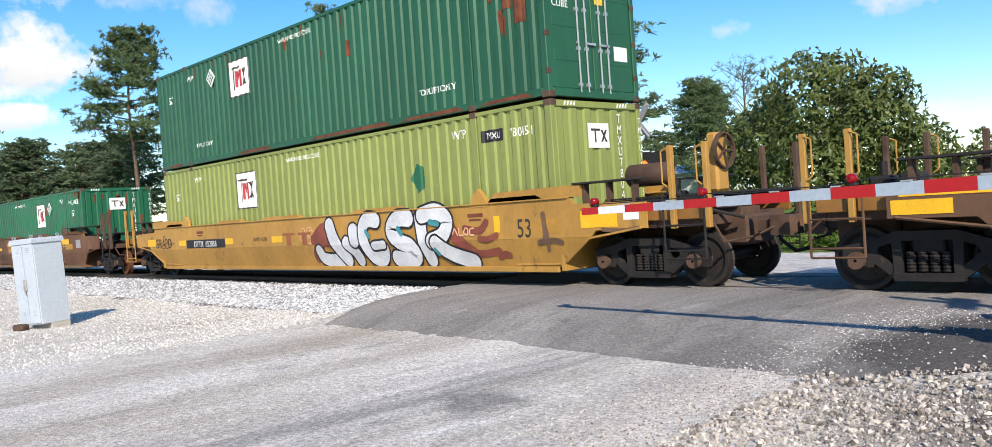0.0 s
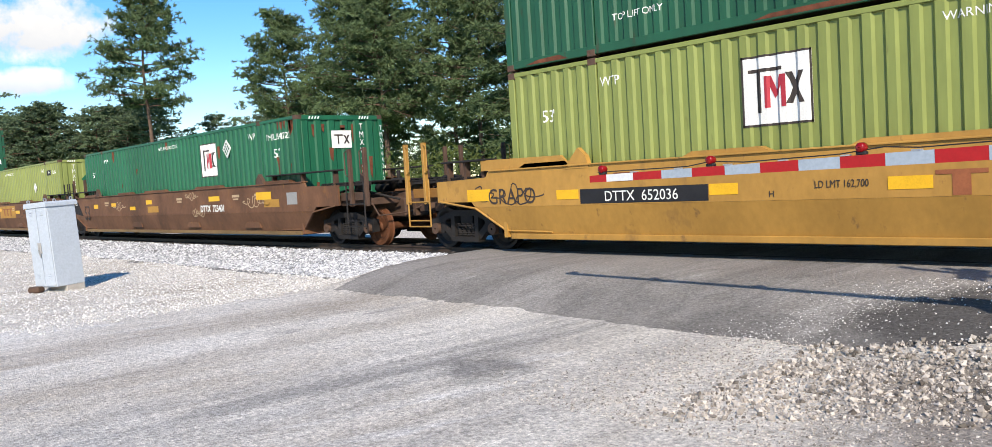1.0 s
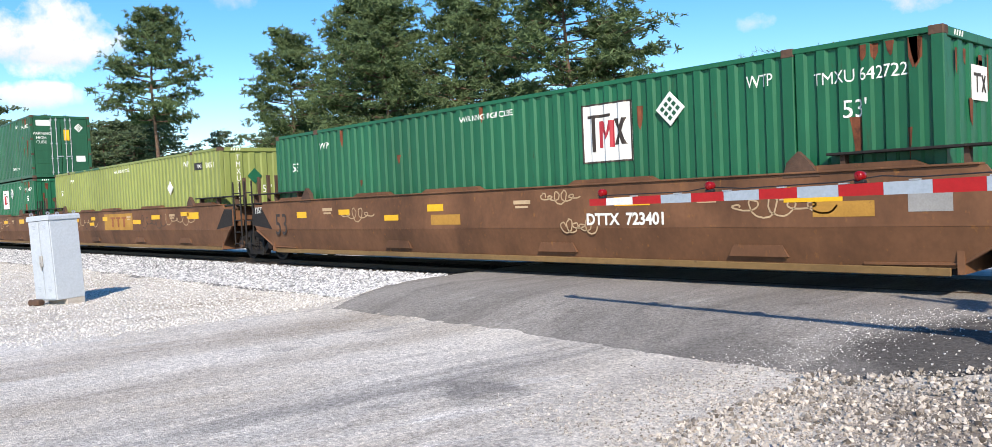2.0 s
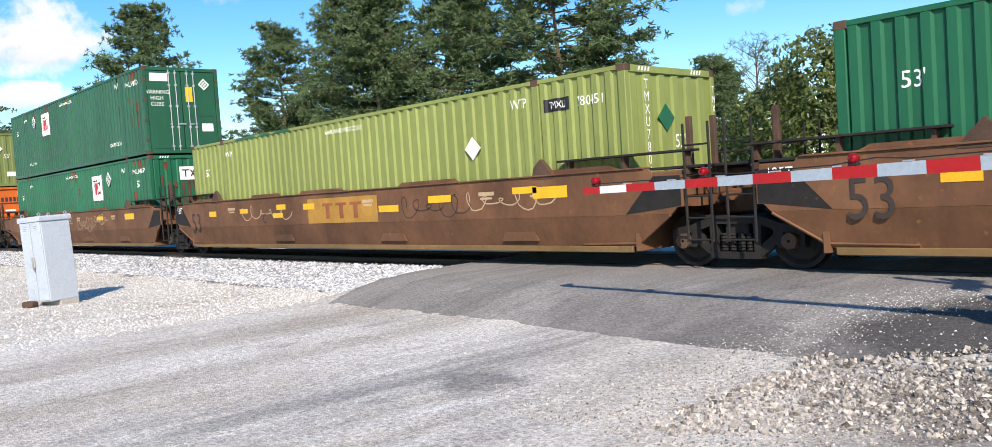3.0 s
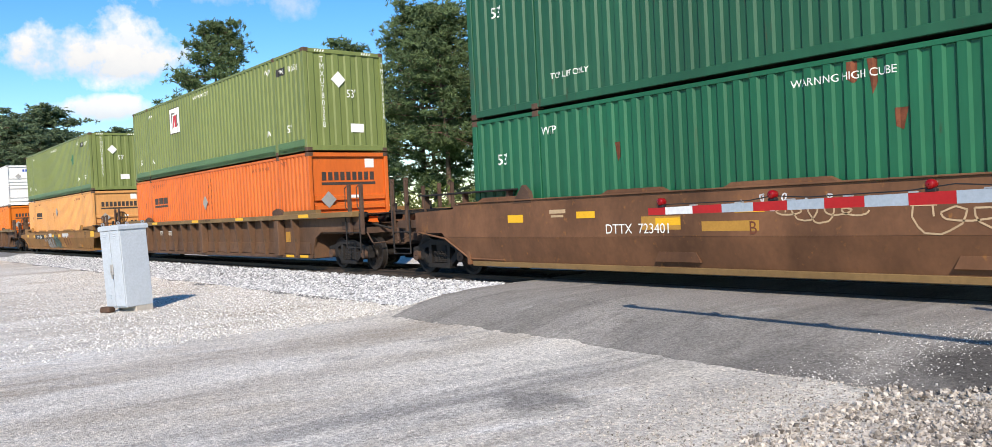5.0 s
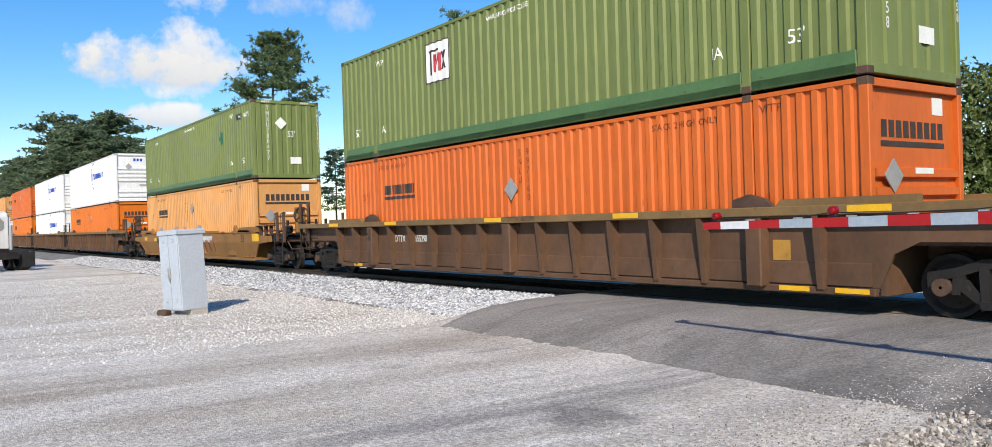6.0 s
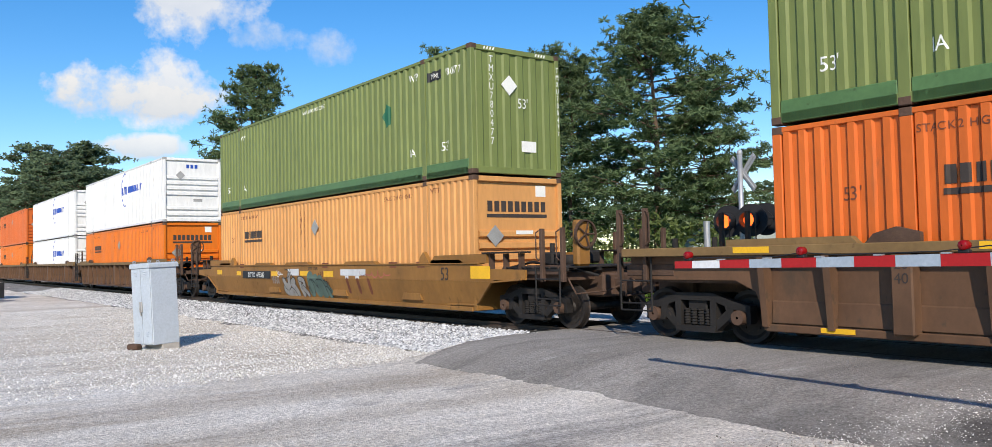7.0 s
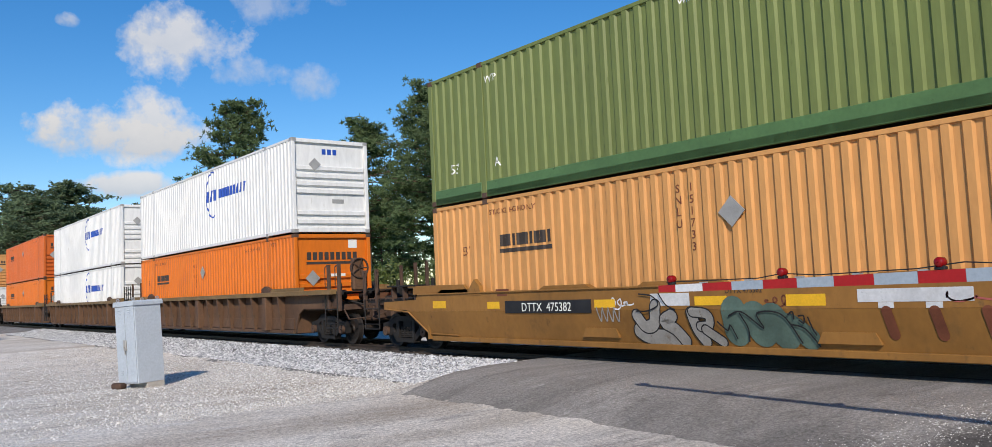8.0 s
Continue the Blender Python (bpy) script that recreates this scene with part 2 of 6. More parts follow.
M["leaves"] = foliage("glossy_green_leaves", (0.122, 0.155, 0.044), 0.42, 0, 0.5, 0.9, (0.26, 0.22, 0.07), 0.16, 1.3, 0, 1, 1.0, 0.4)
M["tyre"] = material("black_rubber", (0.018, 0.018, 0.019), 0.85, 0, 0.3, 4)
M["glass"] = material("dark_window_glass", (0.25, 0.28, 0.30), 0.08, 0.0, 0.05, 2)
M["building"] = material("pale_metal_siding", (0.55, 0.62, 0.63), 0.5, 0, 0.06, 0.6)


# ---- mesh helpers ----
class Shape:
    """Collects vertices and faces of one mesh."""

    def __init__(self):
        self.v, self.f = [], []

    def add(self, verts, faces):
        n = len(self.v)
        self.v += [tuple(p) for p in verts]
        self.f += [tuple(i + n for i in q) for q in faces]
        return self

    def box(self, x0, x1, y0, y1, z0, z1, c=0.0):
        if c <= 0:
            v = [(x, y, z) for z in (z0, z1) for y in (y0, y1) for x in (x0, x1)]
            return self.add(v, [(0, 2, 3, 1), (4, 5, 7, 6), (0, 1, 5, 4), (2, 6, 7, 3), (0, 4, 6, 2), (1, 3, 7, 5)])
        bm = bmesh.new()
        bmesh.ops.create_cube(bm, size=1, matrix=Matrix.Translation(((x0 + x1) / 2, (y0 + y1) / 2, (z0 + z1) / 2)) @ Matrix.Diagonal((x1 - x0, y1 - y0, z1 - z0, 1)))
        bmesh.ops.bevel(bm, geom=bm.edges[:], offset=c, segments=1, affect="EDGES")
        bm.verts.index_update()
        self.add([tuple(q.co) for q in bm.verts], [tuple(q.index for q in f.verts) for f in bm.faces])
        bm.free()
        return self

    def prism(self, outline, a0, a1, axis="y"):
        """Outline of 2D points, extruded along axis: y -> (x, z), x -> (y, z), z -> (x, y)."""
        def at(p, a):
            return {"y": (p[0], a, p[1]), "x": (a, p[0], p[1]), "z": (p[0], p[1], a)}[axis]
        n = len(outline)
        v = [at(p, a0) for p in outline] + [at(p, a1) for p in outline]
        f = [tuple(range(n)), tuple(range(2 * n - 1, n - 1, -1))]
        f += [(i, i + n, (i + 1) % n + n, (i + 1) % n) for i in range(n)]
        return self.add(v, f)

    def tube(self, p0, p1, r0, r1=None, n=8, caps=True):
        r1 = r0 if r1 is None else r1
        p0, p1 = Vector(p0), Vector(p1)
        q = (p1 - p0).to_track_quat("Z", "Y")
        v = []
        for p, r in ((p0, r0), (p1, r1)):
            v += [p + q @ Vector((math.cos(2 * math.pi * i / n) * r, math.sin(2 * math.pi * i / n) * r, 0)) for i in range(n)]
        f = [(i, (i + 1) % n, (i + 1) % n + n, i + n) for i in range(n)]
        if caps:
            f += [tuple(range(n - 1, -1, -1)), tuple(range(n, 2 * n))]
        return self.add(v, f)

    def bent(self, pts, r, n=6):
        for a, b in zip(pts, pts[1:]):
            self.tube(a, b, r, n=n)
        return self

    def lathe(self, profile, centre, n=24, axis="y"):
        """Profile of (along, radius), turned about axis through centre."""
        v, c = [], Vector(centre)
        for a, r in profile:
            for i in range(n):
                s, k = math.sin(2 * math.pi * i / n) * r, math.cos(2 * math.pi * i / n) * r
                v.append(c + Vector({"y": (s, a, k), "x": (a, s, k), "z": (s, k, a)}[axis]))
        f = [(j * n + i, j * n + (i + 1) % n, (j + 1) * n + (i + 1) % n, (j + 1) * n + i) for j in range(len(profile) - 1) for i in range(n)]
        return self.add(v, f)

    def mesh(self, name, mat, smooth=False):
        me = bpy.data.meshes.new(name)
        me.from_pydata(self.v, [], self.f)
        me.materials.append(mat)
        bm = bmesh.new()
        bm.from_mesh(me)
        bmesh.ops.recalc_face_normals(bm, faces=bm.faces[:])
        bm.to_mesh(me)
        bm.free()
        if smooth:
            me.polygons.foreach_set("use_smooth", [True] * len(me.polygons))
        return me


def part(name, shape, mat, parent, label="", smooth=False):
    me = shape if isinstance(shape, bpy.types.Mesh) else shape.mesh(name, mat, smooth)
    ob = new(name, me)
    ob.parent = parent
    if label:
        tagged(ob, label)
    return ob


def thing(name, m, label, category, group="", kind=""):
    ob = new(name)
    ob.empty_display_size = 0.2
    ob.matrix_basis = m
    return tagged(ob, label, category, group, kind)


WRITING = []
RIBBED = {}      # containers and the pitch of their side ribs
PANELS = ((-7.925, -6.185), (-6.015, 6.015), (6.185, 7.925))
RIB_DEPTH = 0.040


def drape(ob, pitch):
    """Lays a flat painted mark of a container's near side over the ribs and into the valleys between them."""
    me = ob.data
    bm = bmesh.new()
    bm.from_mesh(me)
    lo, hi = min(v.co.x for v in bm.verts), max(v.co.x for v in bm.verts)
    knots = []
    for a, b in PANELS:
        n = max(1, round((b - a) / pitch))
        p = (b - a) / n
        for i in range(n):
            knots += [(a + i * p, 1.0), (a + (i + .12) * p, 0.0), (a + (i + .5) * p, 0.0), (a + (i + .62) * p, 1.0)]
        knots.append((b, 1.0))
    for x, _ in knots:
        if lo < x < hi:
            bmesh.ops.bisect_plane(bm, geom=bm.verts[:] + bm.edges[:] + bm.faces[:], plane_co=(x, 0, 0), plane_no=(1, 0, 0))
    kx, ky = [k[0] for k in knots], [k[1] for k in knots]
    for v in bm.verts:
        v.co.y += 0.006 + RIB_DEPTH * float(np.interp(v.co.x, kx, ky))
    bm.to_mesh(me)
    bm.free()
    return ob


def write(text, size, mat, parent, m, name="lettering", bold=0.0, narrow=1.0, spacing=1.0):
    """Flat painted lettering, turned into a mesh once all of it is laid out."""
    WRITING.append((text, size, mat, parent, m, name, bold, narrow, spacing))


def finish_writing():
    made = {}
    for text, size, mat, parent, m, name, bold, narrow, spacing in WRITING:
        key = (text, size, mat.name, bold, narrow, spacing)
        if key not in made:
            cu = bpy.data.curves.new("lettering", "FONT")
            cu.body, cu.size, cu.extrude, cu.offset, cu.align_x, cu.space_character = text, size / 0.73, 0.001, bold, "CENTER", spacing
            cu.resolution_u = 3
            made[key] = new("lettering", cu)
    bpy.context.view_layer.update()
    dg = bpy.context.evaluated_depsgraph_get()
    for key, ob in list(made.items()):
        me = bpy.data.meshes.new_from_object(ob.evaluated_get(dg))
        me.materials.clear()
        me.materials.append(bpy.data.materials[key[2]])
        if key[4] != 1.0:
            me.transform(Matrix.Diagonal((key[4], 1, 1, 1)))
        bpy.data.objects.remove(ob)
        made[key] = me
    for text, size, mat, parent, m, name, bold, narrow, spacing in WRITING:
        me = made[(text, size, mat.name, bold, narrow, spacing)]
        if parent in RIBBED and abs(m.to_euler().z) < 0.1:
            me = me.copy()
            me.transform(m)
            drape(part(name, me, mat, parent), RIBBED[parent])
        else:
            part(name, me, mat, parent).matrix_basis = m


def side(x, z, y):
    """On the side that faces the road (-y)."""
    return pose(x, y, z, 90, 0, 0)


def endface(y, z, x):
    """On the end that faces +x."""
    return pose(x, y, z, 90, 0, 90)


MOVING = []   # (thing, x at 0 s, y, z)
TRACK_Y = 12.02


def travel(t):
    return 14.819 * t + 0.0238 * t * t

# ---- ground, road, track ----
def ramp_at(x, table):
    return float(np.interp(x, [a for a, _ in table], [b for _, b in table]))


ROAD = [(6.6, -0.29), (7.4, -0.27), (8.0, -0.15), (8.6, -0.05), (9.4, -0.005), (11.0, 0.0), (13.2, 0.0), (14.5, -0.06), (17, -0.22), (20, -0.29)]
BED = [(8.2, -0.29), (9.6, -0.26), (10.4, -0.13), (10.9, -0.10), (13.2, -0.10), (14.0, -0.25), (15.5, -0.35), (20, -0.29)]


def road_edge(y):
    return -12.05 - 0.05 * (y - 7.7)


def ground_z(x, y):
    bed, road = ramp_at(y, BED), ramp_at(y, ROAD)
    k = min(1.0, max(0.0, (x - road_edge(y) + 0.75) / 0.75))
    k = k * k * (3 - 2 * k)
    lump = 0.012 * noise.noise((x * 0.9, y * 0.9, 0.0)) + 0.02 * noise.noise((x * 0.22, y * 0.22, 3.0))
    return bed * (1 - k) + road * k + lump * (1 - k) * (0.3 if y > 9.5 else 1.0) - (0.012 if y > 6.5 and x > road_edge(y) - 0.1 else 0.0)


def steps(*runs):
    out = []
    for a, b, d in runs:
        n = max(1, round((b - a) / d))
        out += [a + (b - a) * i / n for i in range(n)]
    return out + [runs[-1][1]]


def sheet(name, xs, ys, z, mat, keep=None, smooth=True):
    s = Shape()
    s.v = [(x, y, z(x, y)) for y in ys for x in xs]
    n = len(xs)
    for j in range(len(ys) - 1):
        for i in range(n - 1):
            if keep is None or keep((xs[i] + xs[i + 1]) / 2, (ys[j] + ys[j + 1]) / 2):
                s.f.append((j * n + i, j * n + i + 1, (j + 1) * n + i + 1, (j + 1) * n + i))
    return new(name, s.mesh(name, mat, smooth))


def ground_material(name, lo, hi, lane, scuff, bright, spot, grit_range, turn, bands=(), blots=()):
    """Worn ground: dusty lighter lanes and darker wheel tracks in one direction, stains, coarse grit."""
    mat = bpy.data.materials.new(name)
    mat.use_nodes = True
    nt = mat.node_tree
    N, L = nt.nodes.new, nt.links.new
    b = nt.nodes["Principled BSDF"]
    b.inputs["Roughness"].default_value, b.inputs["Specular IOR Level"].default_value = 0.95, 0.2
    co = N("ShaderNodeTexCoord")

    def nz(scale, detail, sx=1.0, sy=1.0, turn=0.0, kind=None):
        mp = N("ShaderNodeMapping")
        mp.vector_type = "TEXTURE"
        mp.inputs["Scale"].default_value = (1 / (scale * sx), 1 / (scale * sy), 1 / scale)
        mp.inputs["Rotation"].default_value = (0, 0, radians(turn))
        L(co.outputs["Object"], mp.inputs["Vector"])
        n = N(kind or "ShaderNodeTexNoise")
        if kind is None:
            n.inputs["Detail"].default_value, n.inputs["Roughness"].default_value = detail, 0.65
        n.inputs["Scale"].default_value = 1.0
        L(mp.outputs[0], n.inputs["Vector"])
        return n.outputs[0]

    def rng(v, a, bb, lo=0.0, hi=1.0):
        n = N("ShaderNodeMapRange")
        for k, q in (("From Min", a), ("From Max", bb), ("To Min", lo), ("To Max", hi)):
            n.inputs[k].default_value = q
        L(v, n.inputs["Value"])
        return n.outputs[0]

    def mix(f, a, bb, kind="MIX"):
        n = N("ShaderNodeMix")
        n.data_type, n.blend_type = "RGBA", kind
        for k, q in (("Factor", f), ("A", a), ("B", bb)):
            if isinstance(q, tuple):
                n.inputs[k].default_value = (*q, 1)
            elif isinstance(q, (int, float)):
                n.inputs[k].default_value = q
            else:
                L(q, n.inputs[k])
        return n.outputs["Result"]

    col = mix(rng(nz(0.35, 5), 0.3, 0.7), lo, hi)
    patchy = rng(nz(0.22, 4), 0.35, 0.62, 0.15, 1.0)
    worn = N("ShaderNodeMath")
    worn.operation = "MULTIPLY"
    L(rng(nz(0.9, 6, 0.12, 1.0, turn), 0.43, 0.62, 0.0, 0.95), worn.inputs[0])
    L(patchy, worn.inputs[1])
    lanes = worn.outputs[0]
    col = mix(lanes, col, lane)
    scuffs = rng(nz(3.0, 6, 0.08, 1.0, turn + 3), 0.55, 0.68, 0.0, 0.45)
    col = mix(scuffs, col, scuff)
    pale = rng(nz(1.7, 5, 0.2, 1.0, turn - 12), 0.60, 0.72, 0.0, 0.6)
    col = mix(pale, col, bright)
    spots = rng(nz(0.9, 6), 0.62, 0.74)
    col = mix(spots, col, spot)
    sep = N("ShaderNodeSeparateXYZ")
    L(co.outputs["Object"], sep.inputs[0])

    def calc(op, a, bb=0.0):
        n = N("ShaderNodeMath")
        n.operation = op
        for i, q in enumerate((a, bb)):
            if isinstance(q, (int, float)):
                n.inputs[i].default_value = q
            else:
                L(q, n.inputs[i])
        return n.outputs[0]

    # long wheel bands that run towards the crossing: x, half width, colour, strength
    for k, (bx, bw, tone, amount) in enumerate(bands):
        wander = calc("MULTIPLY", calc("SUBTRACT", nz(0.55 + 0.1 * k, 4), 0.5), 1.6)
        off = calc("ABSOLUTE", calc("ADD", calc("SUBTRACT", sep.outputs[0], bx), wander))
        f = calc("MULTIPLY", rng(off, bw, bw * 0.25), rng(nz(2.6 + 0.3 * k, 6, 0.10, 1.0, turn + 2 * k), 0.36, 0.60, 0.15, 1.0))
        col = mix(calc("MULTIPLY", f, amount), col, tone)
    # stains: x, y, radius, colour, strength
    for k, (bx, by, br, tone, amount) in enumerate(blots):
        dx, dy = calc("SUBTRACT", sep.outputs[0], bx), calc("SUBTRACT", sep.outputs[1], by)
        d = calc("SQRT", calc("ADD", calc("MULTIPLY", dx, dx), calc("MULTIPLY", dy, dy)))
        d = calc("ADD", d, calc("MULTIPLY", calc("SUBTRACT", nz(1.4 / br + 0.2 * k, 6), 0.5), br * 1.8))
        col = mix(rng(d, br, br * 0.45, 0.0, amount), col, tone)
    fleck = rng(nz(8.0, 5, 0.16, 1.0, turn - 48), 0.63, 0.68, 0.0, 0.42)
    col = mix(fleck, col, scuff)
    chip = rng(nz(7.0, 5, 0.22, 1.0, turn - 40), 0.68, 0.73, 0.0, 0.7)
    col = mix(chip, col, bright)
    grit = rng(nz(26, 3), 0.3, 0.72, *grit_range)
    g = N("ShaderNodeCombineColor")
    for i in range(3):
        L(grit, g.inputs[i])
    col = mix(1.0, col, g.outputs[0], "MULTIPLY")
    peb = rng(nz(55, 0, kind="ShaderNodeTexVoronoi"), 0.05, 0.55, 1.12, 0.80)
    g2 = N("ShaderNodeCombineColor")
    for i in range(3):
        L(peb, g2.inputs[i])
    col = mix(1.0, col, g2.outputs[0], "MULTIPLY")
    L(col, b.inputs["Base Color"])
    bp = N("ShaderNodeBump")
    bp.inputs["Distance"].default_value = 0.02
    L(nz(38, 3), bp.inputs["Height"])
    L(bp.outputs[0], b.inputs["Normal"])
    return mat


LANE = 86      # heading of the wheel tracks
M["lot"] = ground_material("compacted_gravel_lot", (0.76, 0.70, 0.615), (0.93, 0.885, 0.815), (0.62, 0.55, 0.46), (0.36, 0.33, 0.30), (0.94, 0.93, 0.91), (0.46, 0.43, 0.40), (0.52, 1.34), LANE,
                           bands=((-10.5, 0.75, (0.40, 0.33, 0.26), 0.6), (-6.2, 1.0, (0.19, 0.19, 0.195), 0.50), (-4.6, 0.6, (0.25, 0.24, 0.235), 0.42), (-8.4, 0.5, (0.50, 0.44, 0.37), 0.45)),
                           blots=((-1.9, 6.7, 1.5, (0.21, 0.175, 0.14), 0.75), (-1.2, 5.4, 1.4, (0.25, 0.21, 0.175), 0.7), (-5.5, 5.0, 0.55, (0.17, 0.165, 0.16), 0.65)))
M["asphalt"] = ground_material("worn_grey_asphalt", (0.330, 0.308, 0.284), (0.440, 0.412, 0.380), (0.265, 0.245, 0.222), (0.150, 0.140, 0.130), (0.620, 0.595, 0.560), (0.200, 0.184, 0.170), (0.62, 1.30), LANE,
                               bands=((-5.2, 1.1, (0.20, 0.19, 0.18), 0.4), (-9.3, 0.8, (0.24, 0.225, 0.205), 0.5)),
                               blots=((-2.0, 8.0, 2.1, (0.085, 0.080, 0.077), 0.9), (-6.6, 7.8, 1.0, (0.19, 0.18, 0.17), 0.4), (-4.6, 7.5, 0.9, (0.17, 0.16, 0.15), 0.65)))
# near-black: the shade under the train is put into this oily bed's colour
M["shaded_oily_bed"] = ground_material("oily_bed_with_train_shade", (0.050, 0.045, 0.040), (0.085, 0.075, 0.066), (0.045, 0.04, 0.036), (0.03, 0.027, 0.025), (0.12, 0.11, 0.10), (0.03, 0.027, 0.025), (0.6, 1.3), 0)
M["ballast_bed"] = ground_material("shaded_ballast_gaps", (0.20, 0.20, 0.205), (0.34, 0.335, 0.33), (0.26, 0.25, 0.23), (0.13, 0.13, 0.13), (0.5, 0.5, 0.5), (0.16, 0.16, 0.16), (0.45, 1.4), 0)
gx = steps((-2500, -400, 300), (-400, -80, 20), (-80, -30, 1.5), (-30, 6, 0.3), (6, 60, 4), (60, 400, 40), (400, 2500, 300))
gy = steps((-2500, -300, 300), (-300, -20, 30), (-20, -2, 2), (-2, 7, 0.4), (7, 16, 0.2), (16, 40, 2), (40, 300, 30), (300, 2500, 300))
tagged(sheet("ground", gx, gy, ground_z, M["lot"]), "pale grey compacted gravel lot with dusty wheel tracks", "ground", "", "structure")


def apron_front(x):
    ragged = 7.40 + 0.10 * noise.noise((x * 0.7, 0.3, 1.0)) + 0.09 * noise.noise((x * 2.3, 4.0, 1.0)) + 0.05 * noise.noise((x * 7.0, 4.0, 2.0)) + 0.02 * noise.noise((x * 17.0, 4.0, 2.0))
    ragged -= 0.30 * min(1.0, max(0.0, (x + 7.5) / 3.5))
    if x > -3.2:
        ragged += 0.62 * (x + 3.2)
    return ragged


def apron(x, y):
    return y > apron_front(x) and x > road_edge(y) + 0.05 * noise.noise((0.2, y * 3, 5.0)) + 0.2 * max(0, 8.2 - y)


tagged(sheet("road", steps((-12.8, -1, 0.06), (-1, 8, 0.1)), steps((6.6, 8.6, 0.05), (8.6, 13.4, 0.2)), lambda x, y: ramp_at(y, ROAD) - 0.014 + 0.020 * min(1, max(0, (y - apron_front(x)) / 0.25)) + 0.004 * noise.noise((x * 1.3, y * 1.3, 7)), M["asphalt"], apron),
       "dark grey worn asphalt apron rising to the rails", "road", "", "structure")
tagged(sheet("road_beyond", steps((-16, -3, 0.5), (-3, 30, 3)), steps((13.4, 21, 0.4)), lambda x, y: ramp_at(y, ROAD) + 0.006, M["gravel"]), "pale sunlit pavement beyond the track", "road", "", "structure")
tagged(sheet("grass_bank", steps((-420, -60, 12), (-60, 60, 1.5), (60, 300, 30)), steps((21, 60, 2.0), (60, 160, 20)), lambda x, y: -0.27 + 0.012 * (y - 21) + 0.1 * noise.noise((x * 0.4, y * 0.4, 2)), M["grass"]),
       "green grass beyond the track", "grass", "", "structure")


# dark strip painted where the train's shade falls, on oily ballast
tagged(sheet("track_bed", steps((-420, -60, 12), (-60, -12.7, 0.6)), steps((10.72, 13.1, 0.2)), lambda x, y: ground_z(x, y) + 0.012, M["shaded_oily_bed"]), "bed under the ties, darkened for oil and the train's shade", "track bed", "", "structure")
tagged(sheet("ballast_shoulder", steps((-90, -50, 2), (-50, -12.4, 0.2)), steps((8.0, 10.72, 0.1)), lambda x, y: ground_z(x, y) + 0.008, M["ballast_bed"],
             lambda x, y: x < road_edge(y) - 0.5 + 0.25 * noise.noise((x, y * 2, 4)) and y > 8.35 + 0.35 * noise.noise((x * 0.8, y, 9))), "grey stone shoulder beside the track", "ballast", "", "structure")


def stones(name, label, count, where, size, mat, seed):
    """Loose broken stones, each a squashed lump of eight faces with its own turn."""
    rng = np.random.RandomState(seed)
    base = np.array([(1, 0, 0), (-1, 0, 0), (0, 1, 0), (0, -1, 0), (0, 0, 1), (0, 0, -1)], float)
    tri = np.array([(0, 2, 4), (2, 1, 4), (1, 3, 4), (3, 0, 4), (2, 0, 5), (1, 2, 5), (3, 1, 5), (0, 3, 5)])
    vs, fs, k = [], [], 0
    while k < count:
        x, y = where(rng)
        r = size[0] + (size[1] - size[0]) * rng.rand() ** 2
        a = rng.rand(3, 3) - 0.5
        q, _ = np.linalg.qr(a)
        sc = np.array([1, 0.6 + 0.4 * rng.rand(), 0.5 + 0.35 * rng.rand()]) * r * (0.8 + 0.4 * rng.rand(6, 1))
        vs.append((base * sc) @ q.T + np.array([x, y, max(ground_z(x, y), ramp_at(y, ROAD) + 0.004 if x > road_edge(y) and y > 7 else -9) + r * 0.3]))
        fs.append(tri + 6 * k)
        k += 1
    me = bpy.data.meshes.new(name)
    me.from_pydata(np.concatenate(vs).tolist(), [], np.concatenate(fs).tolist())
    me.materials.append(mat)
    return tagged(new(name, me), label, "gravel", "", "stuff")


def stone_material(name, lo, hi):
    mat = material(name, lo, 0.9, spec=0.2, bump=0.003, bump_scale=60)
    nt = mat.node_tree
    b = nt.nodes["Principled BSDF"]
    geo, mx = nt.nodes.new("ShaderNodeNewGeometry"), nt.nodes.new("ShaderNodeMix")
    mx.data_type = "RGBA"
    mx.inputs["A"].default_value, mx.inputs["B"].default_value = (*lo, 1), (*hi, 1)
    nt.links.new(geo.outputs["Random Per Island"], mx.inputs["Factor"])
    nt.links.new(mx.outputs["Result"], b.inputs["Base Color"])
    return mat


M["stone"] = stone_material("ballast_stone_mix", (0.20, 0.21, 0.225), (0.72, 0.725, 0.73))
M["cream_stone"] = stone_material("cream_gravel_mix", (0.32, 0.31, 0.29), (0.74, 0.72, 0.69))
# oily stones, darkened further for the shade beneath the cars
M["shaded_oily_stone"] = stone_material("oily_stone_mix_with_train_shade", (0.035, 0.032, 0.03), (0.13, 0.12, 0.11))
M["rubble"] = stone_material("warm_rubble_mix", (0.10, 0.085, 0.070), (0.66, 0.60, 0.53))


def on_bed(rng):
    x = -12.9 - 50 * rng.rand() ** 1.9
    return x - 0.3 * rng.rand(), 8.4 + 2.4 * rng.rand()


def on_lot_left(rng):
    x = -12.2 - 24 * rng.rand() ** 1.5 - 0.9 * rng.rand()
    return x, 8.9 - 8.0 * (1 - math.sqrt(1 - rng.rand())) + 0.3 * rng.randn()


def on_corner(rng):
    x = -3.5 + 4.5 * rng.rand()
    return x, apron_front(x) + 0.12 - 2.6 * rng.rand() ** 1.1


def on_corner_fringe(rng):
    x = -4.4 + 2.6 * rng.rand() + 0.4 * rng.randn()
    return x, min(apron_front(x) + 0.1, 7.2 - 2.8 * rng.rand())


def on_track(rng):
    return -12.6 - 60 * rng.rand(), 10.75 + 2.3 * rng.rand()


